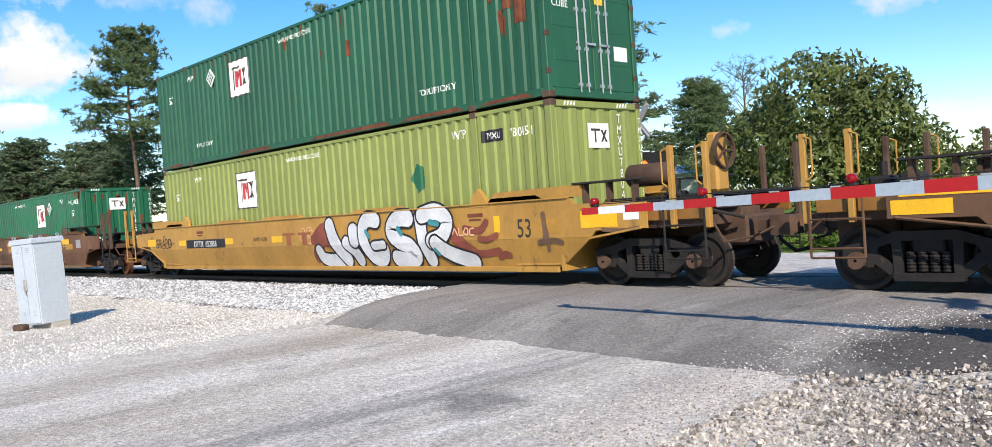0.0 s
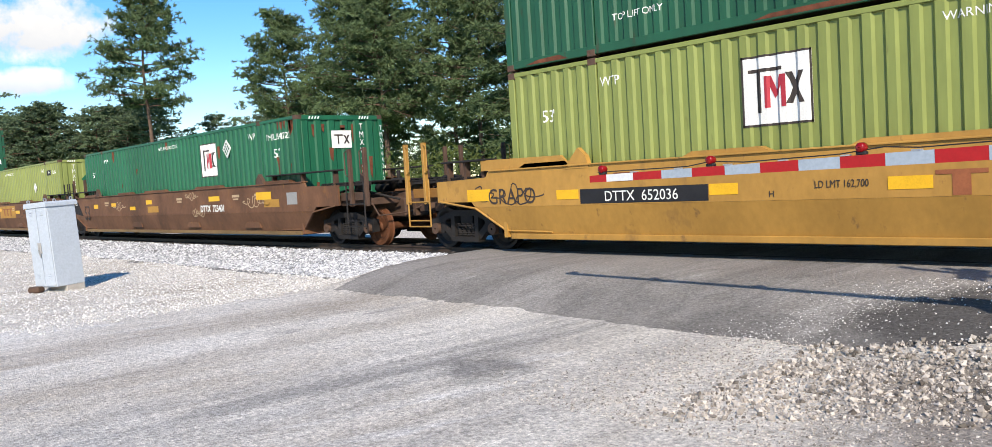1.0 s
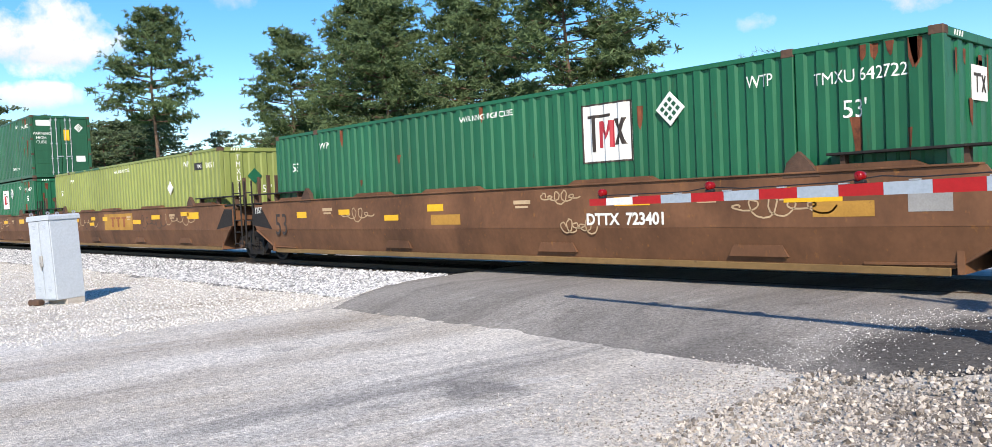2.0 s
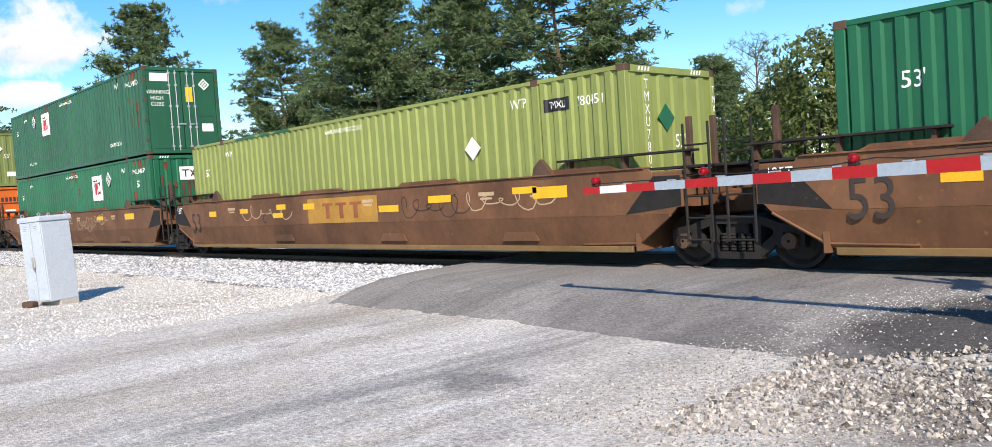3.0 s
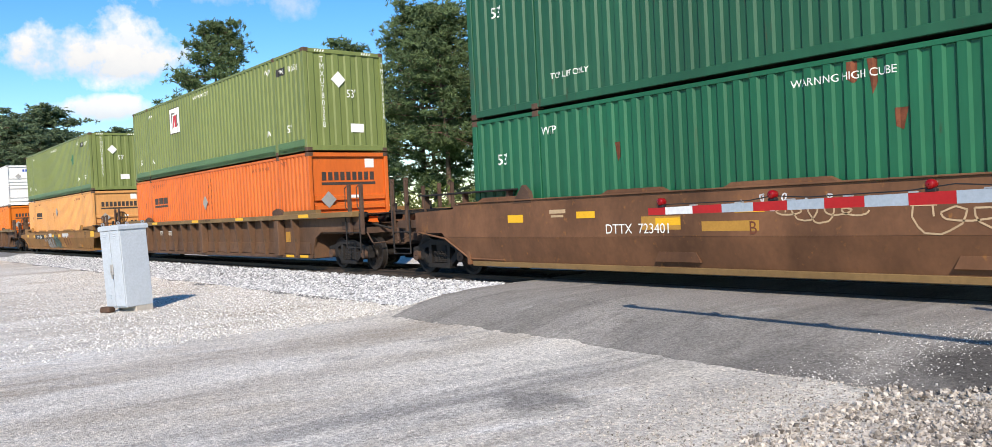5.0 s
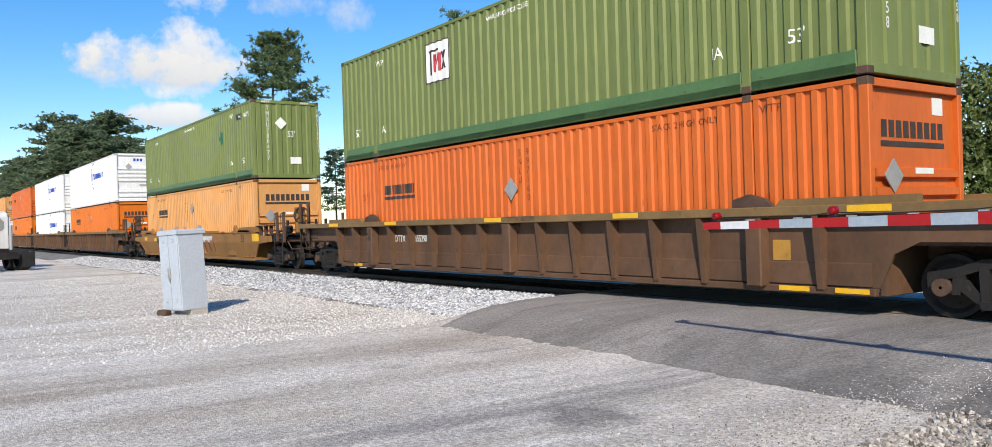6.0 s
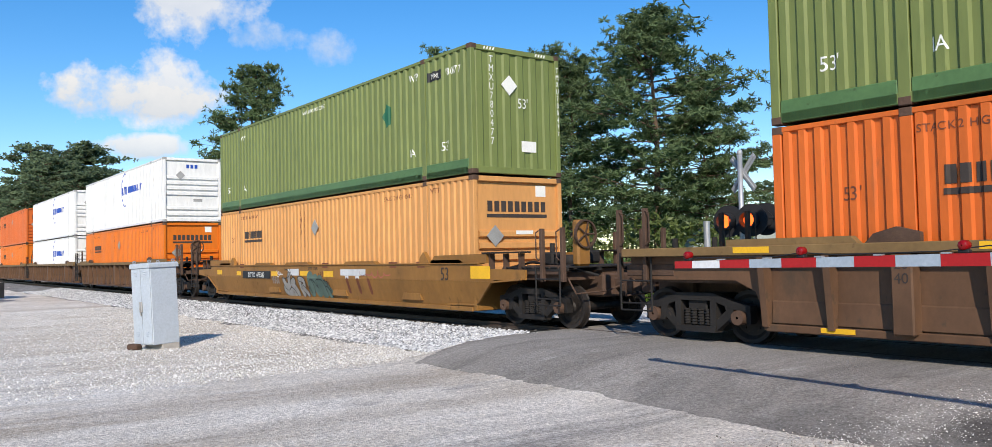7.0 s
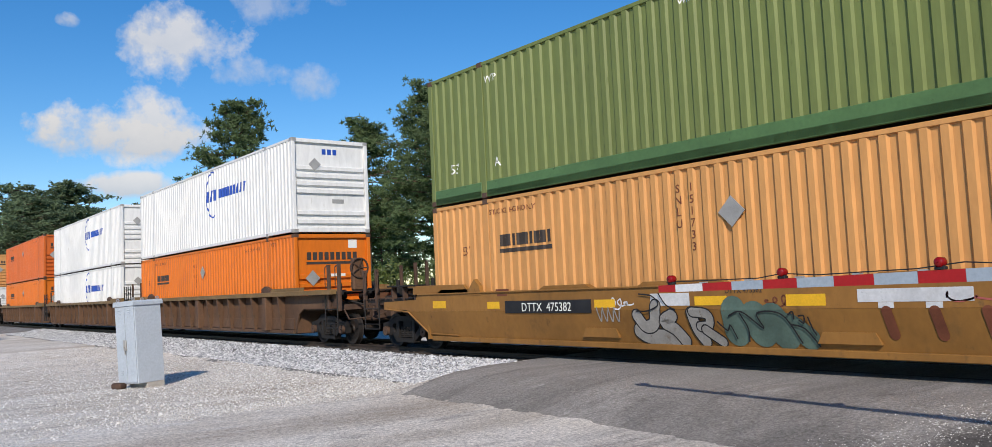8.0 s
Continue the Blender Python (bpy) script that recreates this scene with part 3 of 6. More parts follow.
def on_apron(rng):
    u = rng.rand() ** 0.9
    return -4.1 + 1.15 * u + (0.22 + 0.25 * rng.rand()) * rng.randn(), 7.15 + 2.6 * u + 0.2 * rng.randn()


def on_dark_corner(rng):
    x = -3.6 + 2.4 * rng.rand()
    return x, apron_front(x) + 1.9 * rng.rand() ** 1.6


stones("track_ballast", "pale blue-grey crushed stone ballast beside the rails", 30000, on_bed, (0.022, 0.055), M["stone"], 3)
stones("ballast_between_rails", "stone ballast between timber ties, darkened for oil and train shade", 5000, on_track, (0.025, 0.05), M["shaded_oily_stone"], 4)
stones("loose_gravel", "loose cream gravel scattered over the lot", 30000, on_lot_left, (0.008, 0.028), M["cream_stone"], 5)
stones("corner_rubble", "warm pale rubble at the asphalt's edge", 7500, on_corner, (0.005, 0.036), M["rubble"], 6)
stones("corner_grit", "fine pale grit around the rubble", 9000, on_corner_fringe, (0.004, 0.014), M["rubble"], 7)
stones("apron_grit", "white grit spilled over the asphalt", 2400, on_apron, (0.003, 0.012), M["cream_stone"], 8)
stones("stray_grit", "stray pale stones on dark asphalt", 260, on_dark_corner, (0.004, 0.020), M["cream_stone"], 10)


def build_track():
    for name, y in (("rail", TRACK_Y - 0.7535), ("rail", TRACK_Y + 0.7535)):
        s = Shape().prism([(-0.07, -0.17), (0.07, -0.17), (0.07, -0.155), (0.012, -0.13), (0.012, -0.04), (0.036, -0.03), (0.036, -0.004), (0.028, 0), (-0.028, 0), (-0.036, -0.004), (-0.036, -0.03), (-0.012, -0.04), (-0.012, -0.13), (-0.07, -0.155)], -420, 160, "x")
        ob = new(name, s.mesh(name, M["rail"]))
        ob.location = (0, y, 0.012)
        tagged(ob, "steel running rail polished on top", "rail", "rails of the track", "structure")
    s = Shape()
    for i in range(120):
        x = -13.0 - 0.53 * i
        s.box(x - 0.115, x + 0.115, TRACK_Y - 1.3, TRACK_Y + 1.3, -0.32, -0.085)
    tagged(new("railway_ties", s.mesh("railway_ties", M["tie"])), "dark creosoted timber ties under the rails", "ties", "", "stuff")


build_track()


# ---- containers ----
CL, CW, CH = 16.15, 2.59, 2.90
POST = 6.10      # posts at the forty-foot lifting points
MESHES = {}


def corrugated(x0, x1, z0, z1, y, depth, pitch, out):
    """A sheet with trapezoid ribs that run upwards; out: the side towards which they stand."""
    s, xs = Shape(), []
    n = max(1, round((x1 - x0) / pitch))
    p = (x1 - x0) / n
    for i in range(n):
        a = x0 + i * p
        xs += [(a, 0), (a + p * 0.12, 1), (a + p * 0.50, 1), (a + p * 0.62, 0)]
    xs.append((x1, 0))
    v = [(x, y + out * depth * k, z) for z in (z0, z1) for x, k in xs]
    m = len(xs)
    s.add(v, [(i, i + 1, i + 1 + m, i + m) for i in range(m - 1)])
    return s


def container_mesh(key, build):
    if key not in MESHES:
        MESHES[key] = build()
    return MESHES[key]


def logo_panel(parent, x, z, y, big=True):
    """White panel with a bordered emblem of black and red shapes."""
    w, h = (1.02, 0.98) if big else (0.62, 0.52)
    put = lambda *a: drape(part(*a), RIBBED[parent])
    put("emblem_panel", Shape().box(x - w / 2, x + w / 2, y - 0.006, y - 0.002, z - h / 2, z + h / 2), M["placard"], parent, "white panel with a black and red emblem")
    e = Shape()
    t = 0.03
    for a, b, c, d in ((-.5, .5, .47, .5), (-.5, .5, -.5, -.47), (-.5, -.47, -.5, .5), (.47, .5, -.5, .5)):
        e.box(x + a * w, x + b * w, y - 0.009, y - 0.007, z + c * h, z + d * h)
    u, v = w * 0.8, h * 0.62
    e.box(x - u * .5, x + u * .12, y - 0.010, y - 0.007, z + v * .42, z + v * .5)
    e.box(x - u * .36, x - u * .27, y - 0.010, y - 0.007, z - v * .5, z + v * .42)
    for sgn in (1, -1):
        e.prism([(x + u * .18, z - sgn * v * .35), (x + u * .28, z - sgn * v * .35), (x + u * .5, z + sgn * v * .35), (x + u * .40, z + sgn * v * .35)], y - (0.010 if sgn > 0 else 0.0115), y - 0.007)
    put("emblem_border", e, M["letter_black"], parent)
    r = Shape()
    for a, b in ((-.2, -.12), (.1, .18)):
        r.box(x + a * u, x + b * u, y - 0.013, y - 0.007, z - v * .4, z + v * .32)
    r.prism([(x - u * .2, z + v * .32), (x - u * .1, z + v * .32), (x + u * .03, z - v * .1), (x - u * .03, z - v * .2)], y - 0.0125, y - 0.007)
    r.prism([(x + u * .18, z + v * .32), (x + u * .08, z + v * .32), (x - u * .03, z - v * .2), (x + u * .03, z - v * .1)], y - 0.0128, y - 0.007)
    put("emblem_centre", r, M["letter_red"], parent)


def word_bars(parent, x, z, y, w, h, count, mat, end=False, underline=False, name="brand_wordmark", slant=0.0):
    """A brand word as plain blocks of its size and colour."""
    s = Shape()
    p = w / count
    for i in range(count):
        a = -w / 2 + i * p
        q = [(a + p * .10, -h / 2), (a + p * .80, -h / 2), (a + p * .80 + slant, h / 2), (a + p * .10 + slant, h / 2)]
        if end:
            s.prism([(x + c, z + d) for c, d in q], y + 0.002, y + 0.008, "x")
        else:
            s.prism([(x + c, z + d) for c, d in q], y - 0.008, y - 0.002)
    if underline:
        if end:
            s.box(y + 0.002, y + 0.008, x - w / 2, x + w / 2, z - h * 1.05, z - h * 0.72)
        else:
            s.box(x - w / 2, x + w / 2, y - 0.008, y - 0.002, z - h * 1.05, z - h * 0.72)
    ob = part(name, s, mat, parent, "dark block lettering" if mat is not M["letter_blue"] else "blue block lettering")
    if not end:
        drape(ob, RIBBED[parent])


def diamond(parent, x, z, y, r, mat, end=False, marks=False):
    q = [(x - r, z), (x, z - r), (x + r, z), (x, z + r)]
    s = Shape().prism(q, y + 0.002, y + 0.02, "x") if end else Shape().prism(q, y - 0.02, y - 0.002)
    ob = part("placard_holder", s, mat, parent, "diamond-shaped hazard placard holder")
    if marks:
        m = Shape()
        for i in (-1, 0, 1):
            for j in (-1, 0, 1):
                u, v = (i + j) * r * 0.27, (i - j) * r * 0.27
                k = r * 0.17
                o = [(x + u - k, z + v), (x + u, z + v - k), (x + u + k, z + v), (x + u, z + v + k)]
                m.prism(o, y + 0.021, y + 0.024, "x") if end else m.prism(o, y - 0.024, y - 0.021)
        part("openings", m, M["dark_green"], ob)


def container(x, z, paint, style, label, group="containers on the train", doors=False, number="", logo=None, diamonds=True, spot_mark="", emblem=None):
    """A 53-foot container; x, z: middle of its underside at 0 s. style: lift, orange or white."""
    ob = thing("shipping_container", pose(x, TRACK_Y, z), label, "container", group)
    MOVING.append((ob, x, TRACK_Y, z))
    RIBBED[ob] = 0.285 if style == "lift" else 0.262
    mat, hl, hw = M[paint], CL / 2, CW / 2
    pitch = 0.285 if style == "lift" else 0.262

    def frame_mesh():
        s = Shape()
        for sx in (-1, 1):
            for sy in (-1, 1):
                xa, ya = sx * (hl - 0.075), sy * (hw - 0.06)
                s.box(xa - 0.075, xa + 0.075, ya - 0.06, ya + 0.06, 0.10, CH - 0.10, 0.012)
            s.box(sx * (hl - 0.06) - 0.06, sx * (hl - 0.06) + 0.06, -hw + 0.12, hw - 0.12, 0.02, 0.17, 0.01)
            s.box(sx * (hl - 0.05) - 0.05, sx * (hl - 0.05) + 0.05, -hw + 0.12, hw - 0.12, CH - 0.13, CH - 0.012, 0.01)
        for sy in (-1, 1):
            ya = sy * (hw - 0.035)
            s.box(-hl + 0.15, hl - 0.15, ya - 0.035, ya + 0.035, CH - 0.085, CH - 0.01, 0.008)
            s.box(-hl + 0.15, hl - 0.15, ya - 0.035, ya + 0.035, 0.03, 0.17 if style == "lift" else 0.14, 0.008)
        return s.mesh("frame", mat)

    def posts_mesh():
        return Shape().box(-0.085, 0.085, -0.038, 0.038, 0.05, CH - 0.06, 0.01).mesh("lifting_post", mat)

    part("frame", container_mesh(("frame", paint, style == "lift"), frame_mesh), mat, ob)
    for sx in (-1, 1):
        for sy in (-1, 1):
            part("lifting_post", container_mesh(("posts", paint), posts_mesh), mat, ob).location = (sx * POST, sy * (hw - 0.036), 0)
    for sy, nm in ((-1, "side_panel"), (1, "side_panel")):
        def panels(sy=sy):
            s = Shape()
            for a, b in ((-hl + 0.15, -POST - 0.085), (-POST + 0.085, POST - 0.085), (POST + 0.085, hl - 0.15)):
                q = corrugated(a, b, 0.14, CH - 0.08, sy * (hw - 0.048), 0.040, pitch, sy)
                s.add(q.v, q.f)
            return s.mesh("side_panel", mat)
        part(nm, container_mesh(("side", paint, style, sy), panels), mat, ob)

    def casting_mesh():
        return Shape().box(-0.09, 0.09, -0.085, 0.085, -0.06, 0.06, 0.012).mesh("corner_casting", M["rust_iron"] if style != "white" else M["placard_grey"])
    cm = container_mesh(("casting", style == "white"), casting_mesh)
    for sx in (-1, 1):
        for sy in (-1, 1):
            for zz in (0.06, CH - 0.06):
                part("corner_casting", cm, mat, ob).location = (sx * (hl - 0.088), sy * (hw - 0.082), zz)
                part("corner_casting", cm, mat, ob).location = (sx * POST, sy * (hw - 0.078), zz + (0.003 if zz > 1 else -0.003))
    part("roof", container_mesh(("roof", paint), lambda: corrugated_roof(mat, hl, hw)), mat, ob)
    part("underside", container_mesh(("floor", style), lambda: Shape().box(-hl + 0.12, hl - 0.12, -hw + 0.07, hw - 0.07, 0.04, 0.13).mesh("underside", M["rust_iron"])), mat, ob)

    y0 = -hw + 0.0      # outermost plane of the near side
    e0 = hl             # outermost plane of the +x end

    # the two ends
    def back_end():
        s = Shape()
        s.box(-hl + 0.03, -hl + 0.06, -hw + 0.12, hw - 0.12, 0.17, CH - 0.13)
        return s.mesh("end_panel", mat)
    part("end_panel", container_mesh(("back", paint), back_end), mat, ob)
    if doors:
        for sy in (-1, 1):
            d = Shape().box(e0 - 0.07, e0 - 0.03, min(0.012 * sy, sy * (hw - 0.13)), max(0.012 * sy, sy * (hw - 0.13)), 0.175, CH - 0.135, 0.01)
            dob = part("door", d, mat, ob)
            for zz in (0.75, 1.35, 1.95):
                part("door_ridge", Shape().box(e0 - 0.035, e0 - 0.024, min(0.1 * sy, sy * (hw - 0.22)), max(0.1 * sy, sy * (hw - 0.22)), zz - 0.09, zz + 0.09, 0.004), mat, dob)
            for yy in (0.20, 0.42):
                rod = Shape().tube((e0 - 0.005, sy * yy, 0.12), (e0 - 0.005, sy * yy, CH - 0.1), 0.017, n=8)
                for zz in (0.25, 0.9, 1.6, 2.3, 2.7):
                    rod.box(e0 - 0.03, e0 + 0.012, sy * yy - 0.04, sy * yy + 0.04, zz - 0.03, zz + 0.03)
                rod.box(e0 - 0.012, e0 + 0.014, sy * yy - 0.02, sy * yy + 0.26 * (1 if yy < 0.3 else -0.2), 0.98, 1.02)
                part("locking_bar", rod, M["galvanised"], dob, "grey steel locking bar")
            for zz in (0.45, 1.1, 1.8, 2.45):
                part("hinge", Shape().box(e0 - 0.03, e0 + 0.006, sy * (hw - 0.05) - 0.07, sy * (hw - 0.05) + 0.05, zz - 0.05, zz + 0.05, 0.008), M["rust_iron"], dob)
        part("label", Shape().box(e0 - 0.022, e0 - 0.018, 0.12, 0.36, 1.75, 2.25), M["sticker_yellow"], ob, "yellow warning label")
        part("label", Shape().box(e0 - 0.022, e0 - 0.018, 0.62, 1.02, 0.75, 1.02), M["placard"], ob, "white data plate")
        for i, wd in enumerate(("WARNING", "HIGH", "CUBE")):
            write(wd, 0.13, M["letter_white"], ob, endface(-0.85, 2.0 - 0.2 * i, e0 - 0.02))
        diamond(ob, 0.78, 2.35, e0 - 0.02, 0.2, M["placard"], True, True)
        if logo:
            part("label", Shape().box(e0 - 0.022, e0 - 0.018, -1.05, -0.45, 2.42, 2.68), M["placard"], ob, "small white emblem plate")
    elif style == "lift":
        def front():
            s = Shape()
            q = corrugated(-hw + 0.12, hw - 0.12, 0.17, CH - 0.13, 0, 0.03, 0.39, 1)
            s.add([(e0 - 0.055 + b, a, c) for a, b, c in q.v], q.f)
            return s.mesh("end_panel", mat)
        part("end_panel", container_mesh(("front", paint), front), mat, ob)
        part("label", Shape().box(e0 - 0.022, e0 - 0.017, -0.3, 0.3, 2.05, 2.5) if logo else Shape().box(e0 - 0.022, e0 - 0.017, 0.12, 0.55, 0.55, 0.80), M["placard"], ob, "white plate on the end wall")
        if logo:
            t = Shape().box(e0 - 0.016, e0 - 0.013, -0.22, 0.04, 2.36, 2.40).box(e0 - 0.016, e0 - 0.013, -0.12, -0.08, 2.15, 2.36)
            t.prism([(0.06, 2.16), (0.11, 2.16), (0.24, 2.38), (0.19, 2.38)], e0 - 0.016, e0 - 0.013, "x").prism([(0.19, 2.16), (0.24, 2.16), (0.11, 2.38), (0.06, 2.38)], e0 - 0.015, e0 - 0.0125, "x")
            part("emblem", t, M["letter_black"], ob)
        write("53'", 0.24, M["letter_white"], ob, endface(0.28 if logo else 0.18, 0.62 if logo else 1.55, e0 - 0.018), narrow=0.8)
        if logo:
            diamond(ob, -0.75, 0.80, e0 - 0.02, 0.24, M["placard"], True, True)
        else:
            diamond(ob, -0.22, 2.05, e0 - 0.02, 0.23, M["mid_green"] if spot_mark == "placard" else M["placard"], True)
        if number:
            for i, ch in enumerate(number):
                write(ch, 0.17, M["letter_white"], ob, endface(-0.72 if not logo else 0.62, 2.52 - 0.205 * i, e0 - 0.018), narrow=0.8)
            for i, ch in enumerate(number):
                write(ch, 0.13, M["letter_white"], ob, endface(hw - 0.06, 2.5 - 0.17 * i, e0 + 0.003), narrow=0.7)
        st = Shape()
        for yy in (-0.95, 0.55):
            for i in range(4):
                st.prism([(yy + i * 0.085, CH - 0.10), (yy + i * 0.085 + 0.04, CH - 0.10), (yy + i * 0.085 + 0.07, CH - 0.03), (yy + i * 0.085 + 0.03, CH - 0.03)], e0 + 0.001, e0 + 0.004, "x")
        part("hazard_stripes", st, M["letter_white"], ob)
    else:
        def ribbed():
            s = Shape().box(e0 - 0.125, e0 - 0.085, -hw + 0.12, hw - 0.12, 0.14, CH - 0.13)
            return s.mesh("end_panel", mat)
        wall = part("end_panel", container_mesh(("ribbed", paint, style), ribbed), mat, ob)
        ridge = container_mesh(("ridge", paint), lambda: Shape().prism([(e0 - 0.086, -0.085), (e0 - 0.004, -0.06), (e0 - 0.004, 0.045), (e0 - 0.086, 0.075)], -hw + 0.16, hw - 0.16).mesh("ridge", mat))
        for zz in ((0.30, 0.56, 0.82, 1.08, 1.34, 1.60) if style == "orange" else (0.35, 0.62, 1.28, 1.52, 1.76, 2.0)):
            part("ridge", ridge, mat, wall).location = (0, 0, zz)
        if style == "orange":
            word_bars(ob, 0.0, 2.22, e0 - 0.085, 1.75, 0.24, 9, M["letter_black"], True, True)
            part("label", Shape().box(e0 - 0.084, e0 - 0.076, 0.55, 0.85, 2.46, 2.72), M["placard"], ob, "small white plate")
            part("label", Shape().box(e0 - 0.003, e0 + 0.002, -0.12, 0.38, 1.585, 1.67), M["placard"], ob)
            diamond(ob, -0.72, 1.55, e0 - 0.003, 0.24, M["placard_grey"], True)
        else:
            word_bars(ob, 0.0, 2.52, e0 - 0.085, 0.55, 0.17, 3, M["letter_blue"], True)
            diamond(ob, -0.55, 2.1, e0 - 0.003, 0.2, M["placard_grey"], True)
            part("label", Shape().box(e0 - 0.084, e0 - 0.078, 0.05, 0.45, 0.92, 1.05), M["placard_grey"], ob)

    # painted marks of the near side
    if spot_mark:
        diamond(ob, 4.41, 1.84, y0, 0.22, M["placard"]) if spot_mark == "placard" else drape(part("paint_blot", Shape().prism([(4.35 + .17 * math.cos(k * .7854) * (1 + .3 * math.sin(k * 2.0)), 1.8 + .30 * math.sin(k * .7854)) for k in range(8)], y0 - 0.005, y0 - 0.001), M["mid_green"], ob, "dark green touch-up paint"), pitch)
    if paint in ("dark_green", "mid_green") and logo:
        diamond(ob, 4.2 if logo[0] > 0 else -4.41, 2.31, y0 - 0.001, 0.26, M["placard"], False, True)
    if style == "lift":
        ym = y0 - 0.003
        if logo or emblem:
            logo_panel(ob, *(logo or emblem), y0)
        write("WARNING HIGH CUBE", 0.11, M["letter_white"], ob, side(0.0, 2.57, ym), narrow=0.95)
        write("53'", 0.22, M["letter_white"], ob, side(-hl + 0.95, 1.95 if paint != "olive" else 0.65, ym), narrow=0.85)
        write("WTP", 0.18, M["letter_white"], ob, side(5.68, 2.45, ym), narrow=0.75)
        write("WTP", 0.16, M["letter_white"], ob, side(-POST + 0.35, 2.42, ym), narrow=0.8)
        if paint in ("lime", "olive"):
            drape(part("number_patch", Shape().box(6.30, 6.88, y0 - 0.005, y0 - 0.001, 2.31, 2.53), M["black"], ob, "black patch under the owner code"), pitch)
            write("TMXU", 0.13, M["letter_white"], ob, side(6.59, 2.36, y0 - 0.008), narrow=0.75)
            write(number[4:] if number else "780451", 0.17, M["letter_white"], ob, side(7.32, 2.34, ym), narrow=0.85)
        else:
            write("TMXU " + (number[4:] if number else "641061"), 0.17, M["letter_white"], ob, side(7.05, 2.36, ym), narrow=0.85)
            if number and not doors:
                write("53'", 0.24, M["letter_white"], ob, side(7.0, 1.9, ym), narrow=0.85)
        if paint == "olive":
            write("IA", 0.2, M["letter_white"], ob, side(5.55, 0.62, ym), narrow=0.85)
            write("IA", 0.2, M["letter_white"], ob, side(-POST + 0.45, 0.62, ym), narrow=0.85)
            write("53'", 0.22, M["letter_white"], ob, side(7.0, 0.62, ym), narrow=0.85)
            bt = Shape().box(-POST + 0.09, POST - 0.09, -hw + 0.0, -hw + 0.06, 0.02, 0.35, 0.012).box(-hl + 0.16, -POST - 0.09, -hw, -hw + 0.06, 0.02, 0.35, 0.012).box(POST + 0.09, hl - 0.16, -hw, -hw + 0.06, 0.02, 0.35, 0.012)
            part("lower_rail", bt, M["olive_dark"], ob, "darker green lower rail")
        if emblem is None and style == "lift" and paint in ("dark_green", "mid_green"):
            rr = random.Random(int(x * 7) + int(z * 10))
            for _ in range(26 if doors else 15):      # flaked, rusty spots under the top rail and by the end post
                a = rr.choice((rr.uniform(-7.6, 7.6), rr.uniform(6.3, 7.8)))
                if abs(abs(a) - POST) < 0.25:
                    continue
                w, h = rr.uniform(.03, .09), rr.uniform(.12, .55)
                zt = rr.choice((2.80, 2.80, rr.uniform(1.4, 2.7)))
                q = [(a - w, zt), (a + w, zt), (a + w * rr.uniform(.4, 1), zt - h * rr.uniform(.5, .9)), (a + w * rr.uniform(-.3, .3), zt - h), (a - w * rr.uniform(.4, 1), zt - h * rr.uniform(.4, .9))]
                drape(part("rust_streak", Shape().prism(q, y0 - 0.003, y0 - 0.0005), M["rust_patch"], ob, "brown rust streak"), pitch)
            if not doors:
                for _ in range(9):
                    a, zt, w, h = rr.uniform(-1.0, 1.0), rr.uniform(1.2, 2.72), rr.uniform(.02, .08), rr.uniform(.15, .6)
                    part("rust_streak", Shape().prism([(a - w, zt), (a + w, zt), (a + w * .5, zt - h), (a - w * .6, zt - h * .8)], e0 - 0.0215, e0 - 0.019, "x"), M["rust_patch"], ob, "brown rust streak")
        if doors or paint == "dark_green":
            write("TOP LIFT ONLY", 0.13, M["letter_white"], ob, side(5.1, 0.5, ym), narrow=0.9)
            write("TOP LIFT ONLY", 0.11, M["letter_white"], ob, side(-POST + 0.95, 0.5, ym), narrow=0.9)
    elif style == "orange":
        spot = 0.60 if logo else -0.70
        word_bars(ob, -4.86, 2.0, y0 - 0.001, 1.6, 0.24, 9, M["letter_black"], False, True)
        write("53'", 0.2, M["letter_brown"], ob, side(-hl + 1.2, 1.76, y0 - 0.004), narrow=0.85)
        write("STACK 2 HIGH ONLY", 0.11, M["letter_brown"], ob, side(POST - 1.3, 2.56, y0 - 0.004))
        write("STACK 2 HIGH ONLY", 0.11, M["letter_brown"], ob, side(-POST + 0.85, 2.56, y0 - 0.004))
        write("WTP", 0.13, M["letter_brown"], ob, side(POST + 0.4, 2.6, y0 - 0.004))
        diamond(ob, *(logo or (0.05, 2.05)), y0 - 0.002, 0.24, M["placard_grey"])
        for i, ch in enumerate(number):
            write(ch, 0.14, M["letter_brown"], ob, side(spot if i > 3 else spot - 0.27, 2.45 - 0.19 * (i - 4 if i > 3 else i), y0 - 0.004))
    else:
        word_bars(ob, 1.05, 1.88, y0 - 0.001, 1.0, 0.40, 3, M["letter_blue"], slant=0.05)
        word_bars(ob, 3.05, 1.88, y0 - 0.001, 2.6, 0.32, 9, M["letter_blue"], slant=0.05)
        arc = Shape()
        for i in range(22):
            a, b = radians(70 + i * 10), radians(80 + i * 10)
            arc.prism([(1.2 + 0.80 * math.cos(a) * .8, 1.92 + 0.80 * math.sin(a)), (1.2 + 0.80 * math.cos(b) * .8, 1.92 + 0.80 * math.sin(b)), (1.2 + 0.86 * math.cos(b) * .8, 1.92 + 0.86 * math.sin(b)), (1.2 + 0.86 * math.cos(a) * .8, 1.92 + 0.86 * math.sin(a))], y0 - 0.006, y0 - 0.002)
        drape(part("emblem_ring", arc, M["letter_blue"], ob), pitch)
    return ob


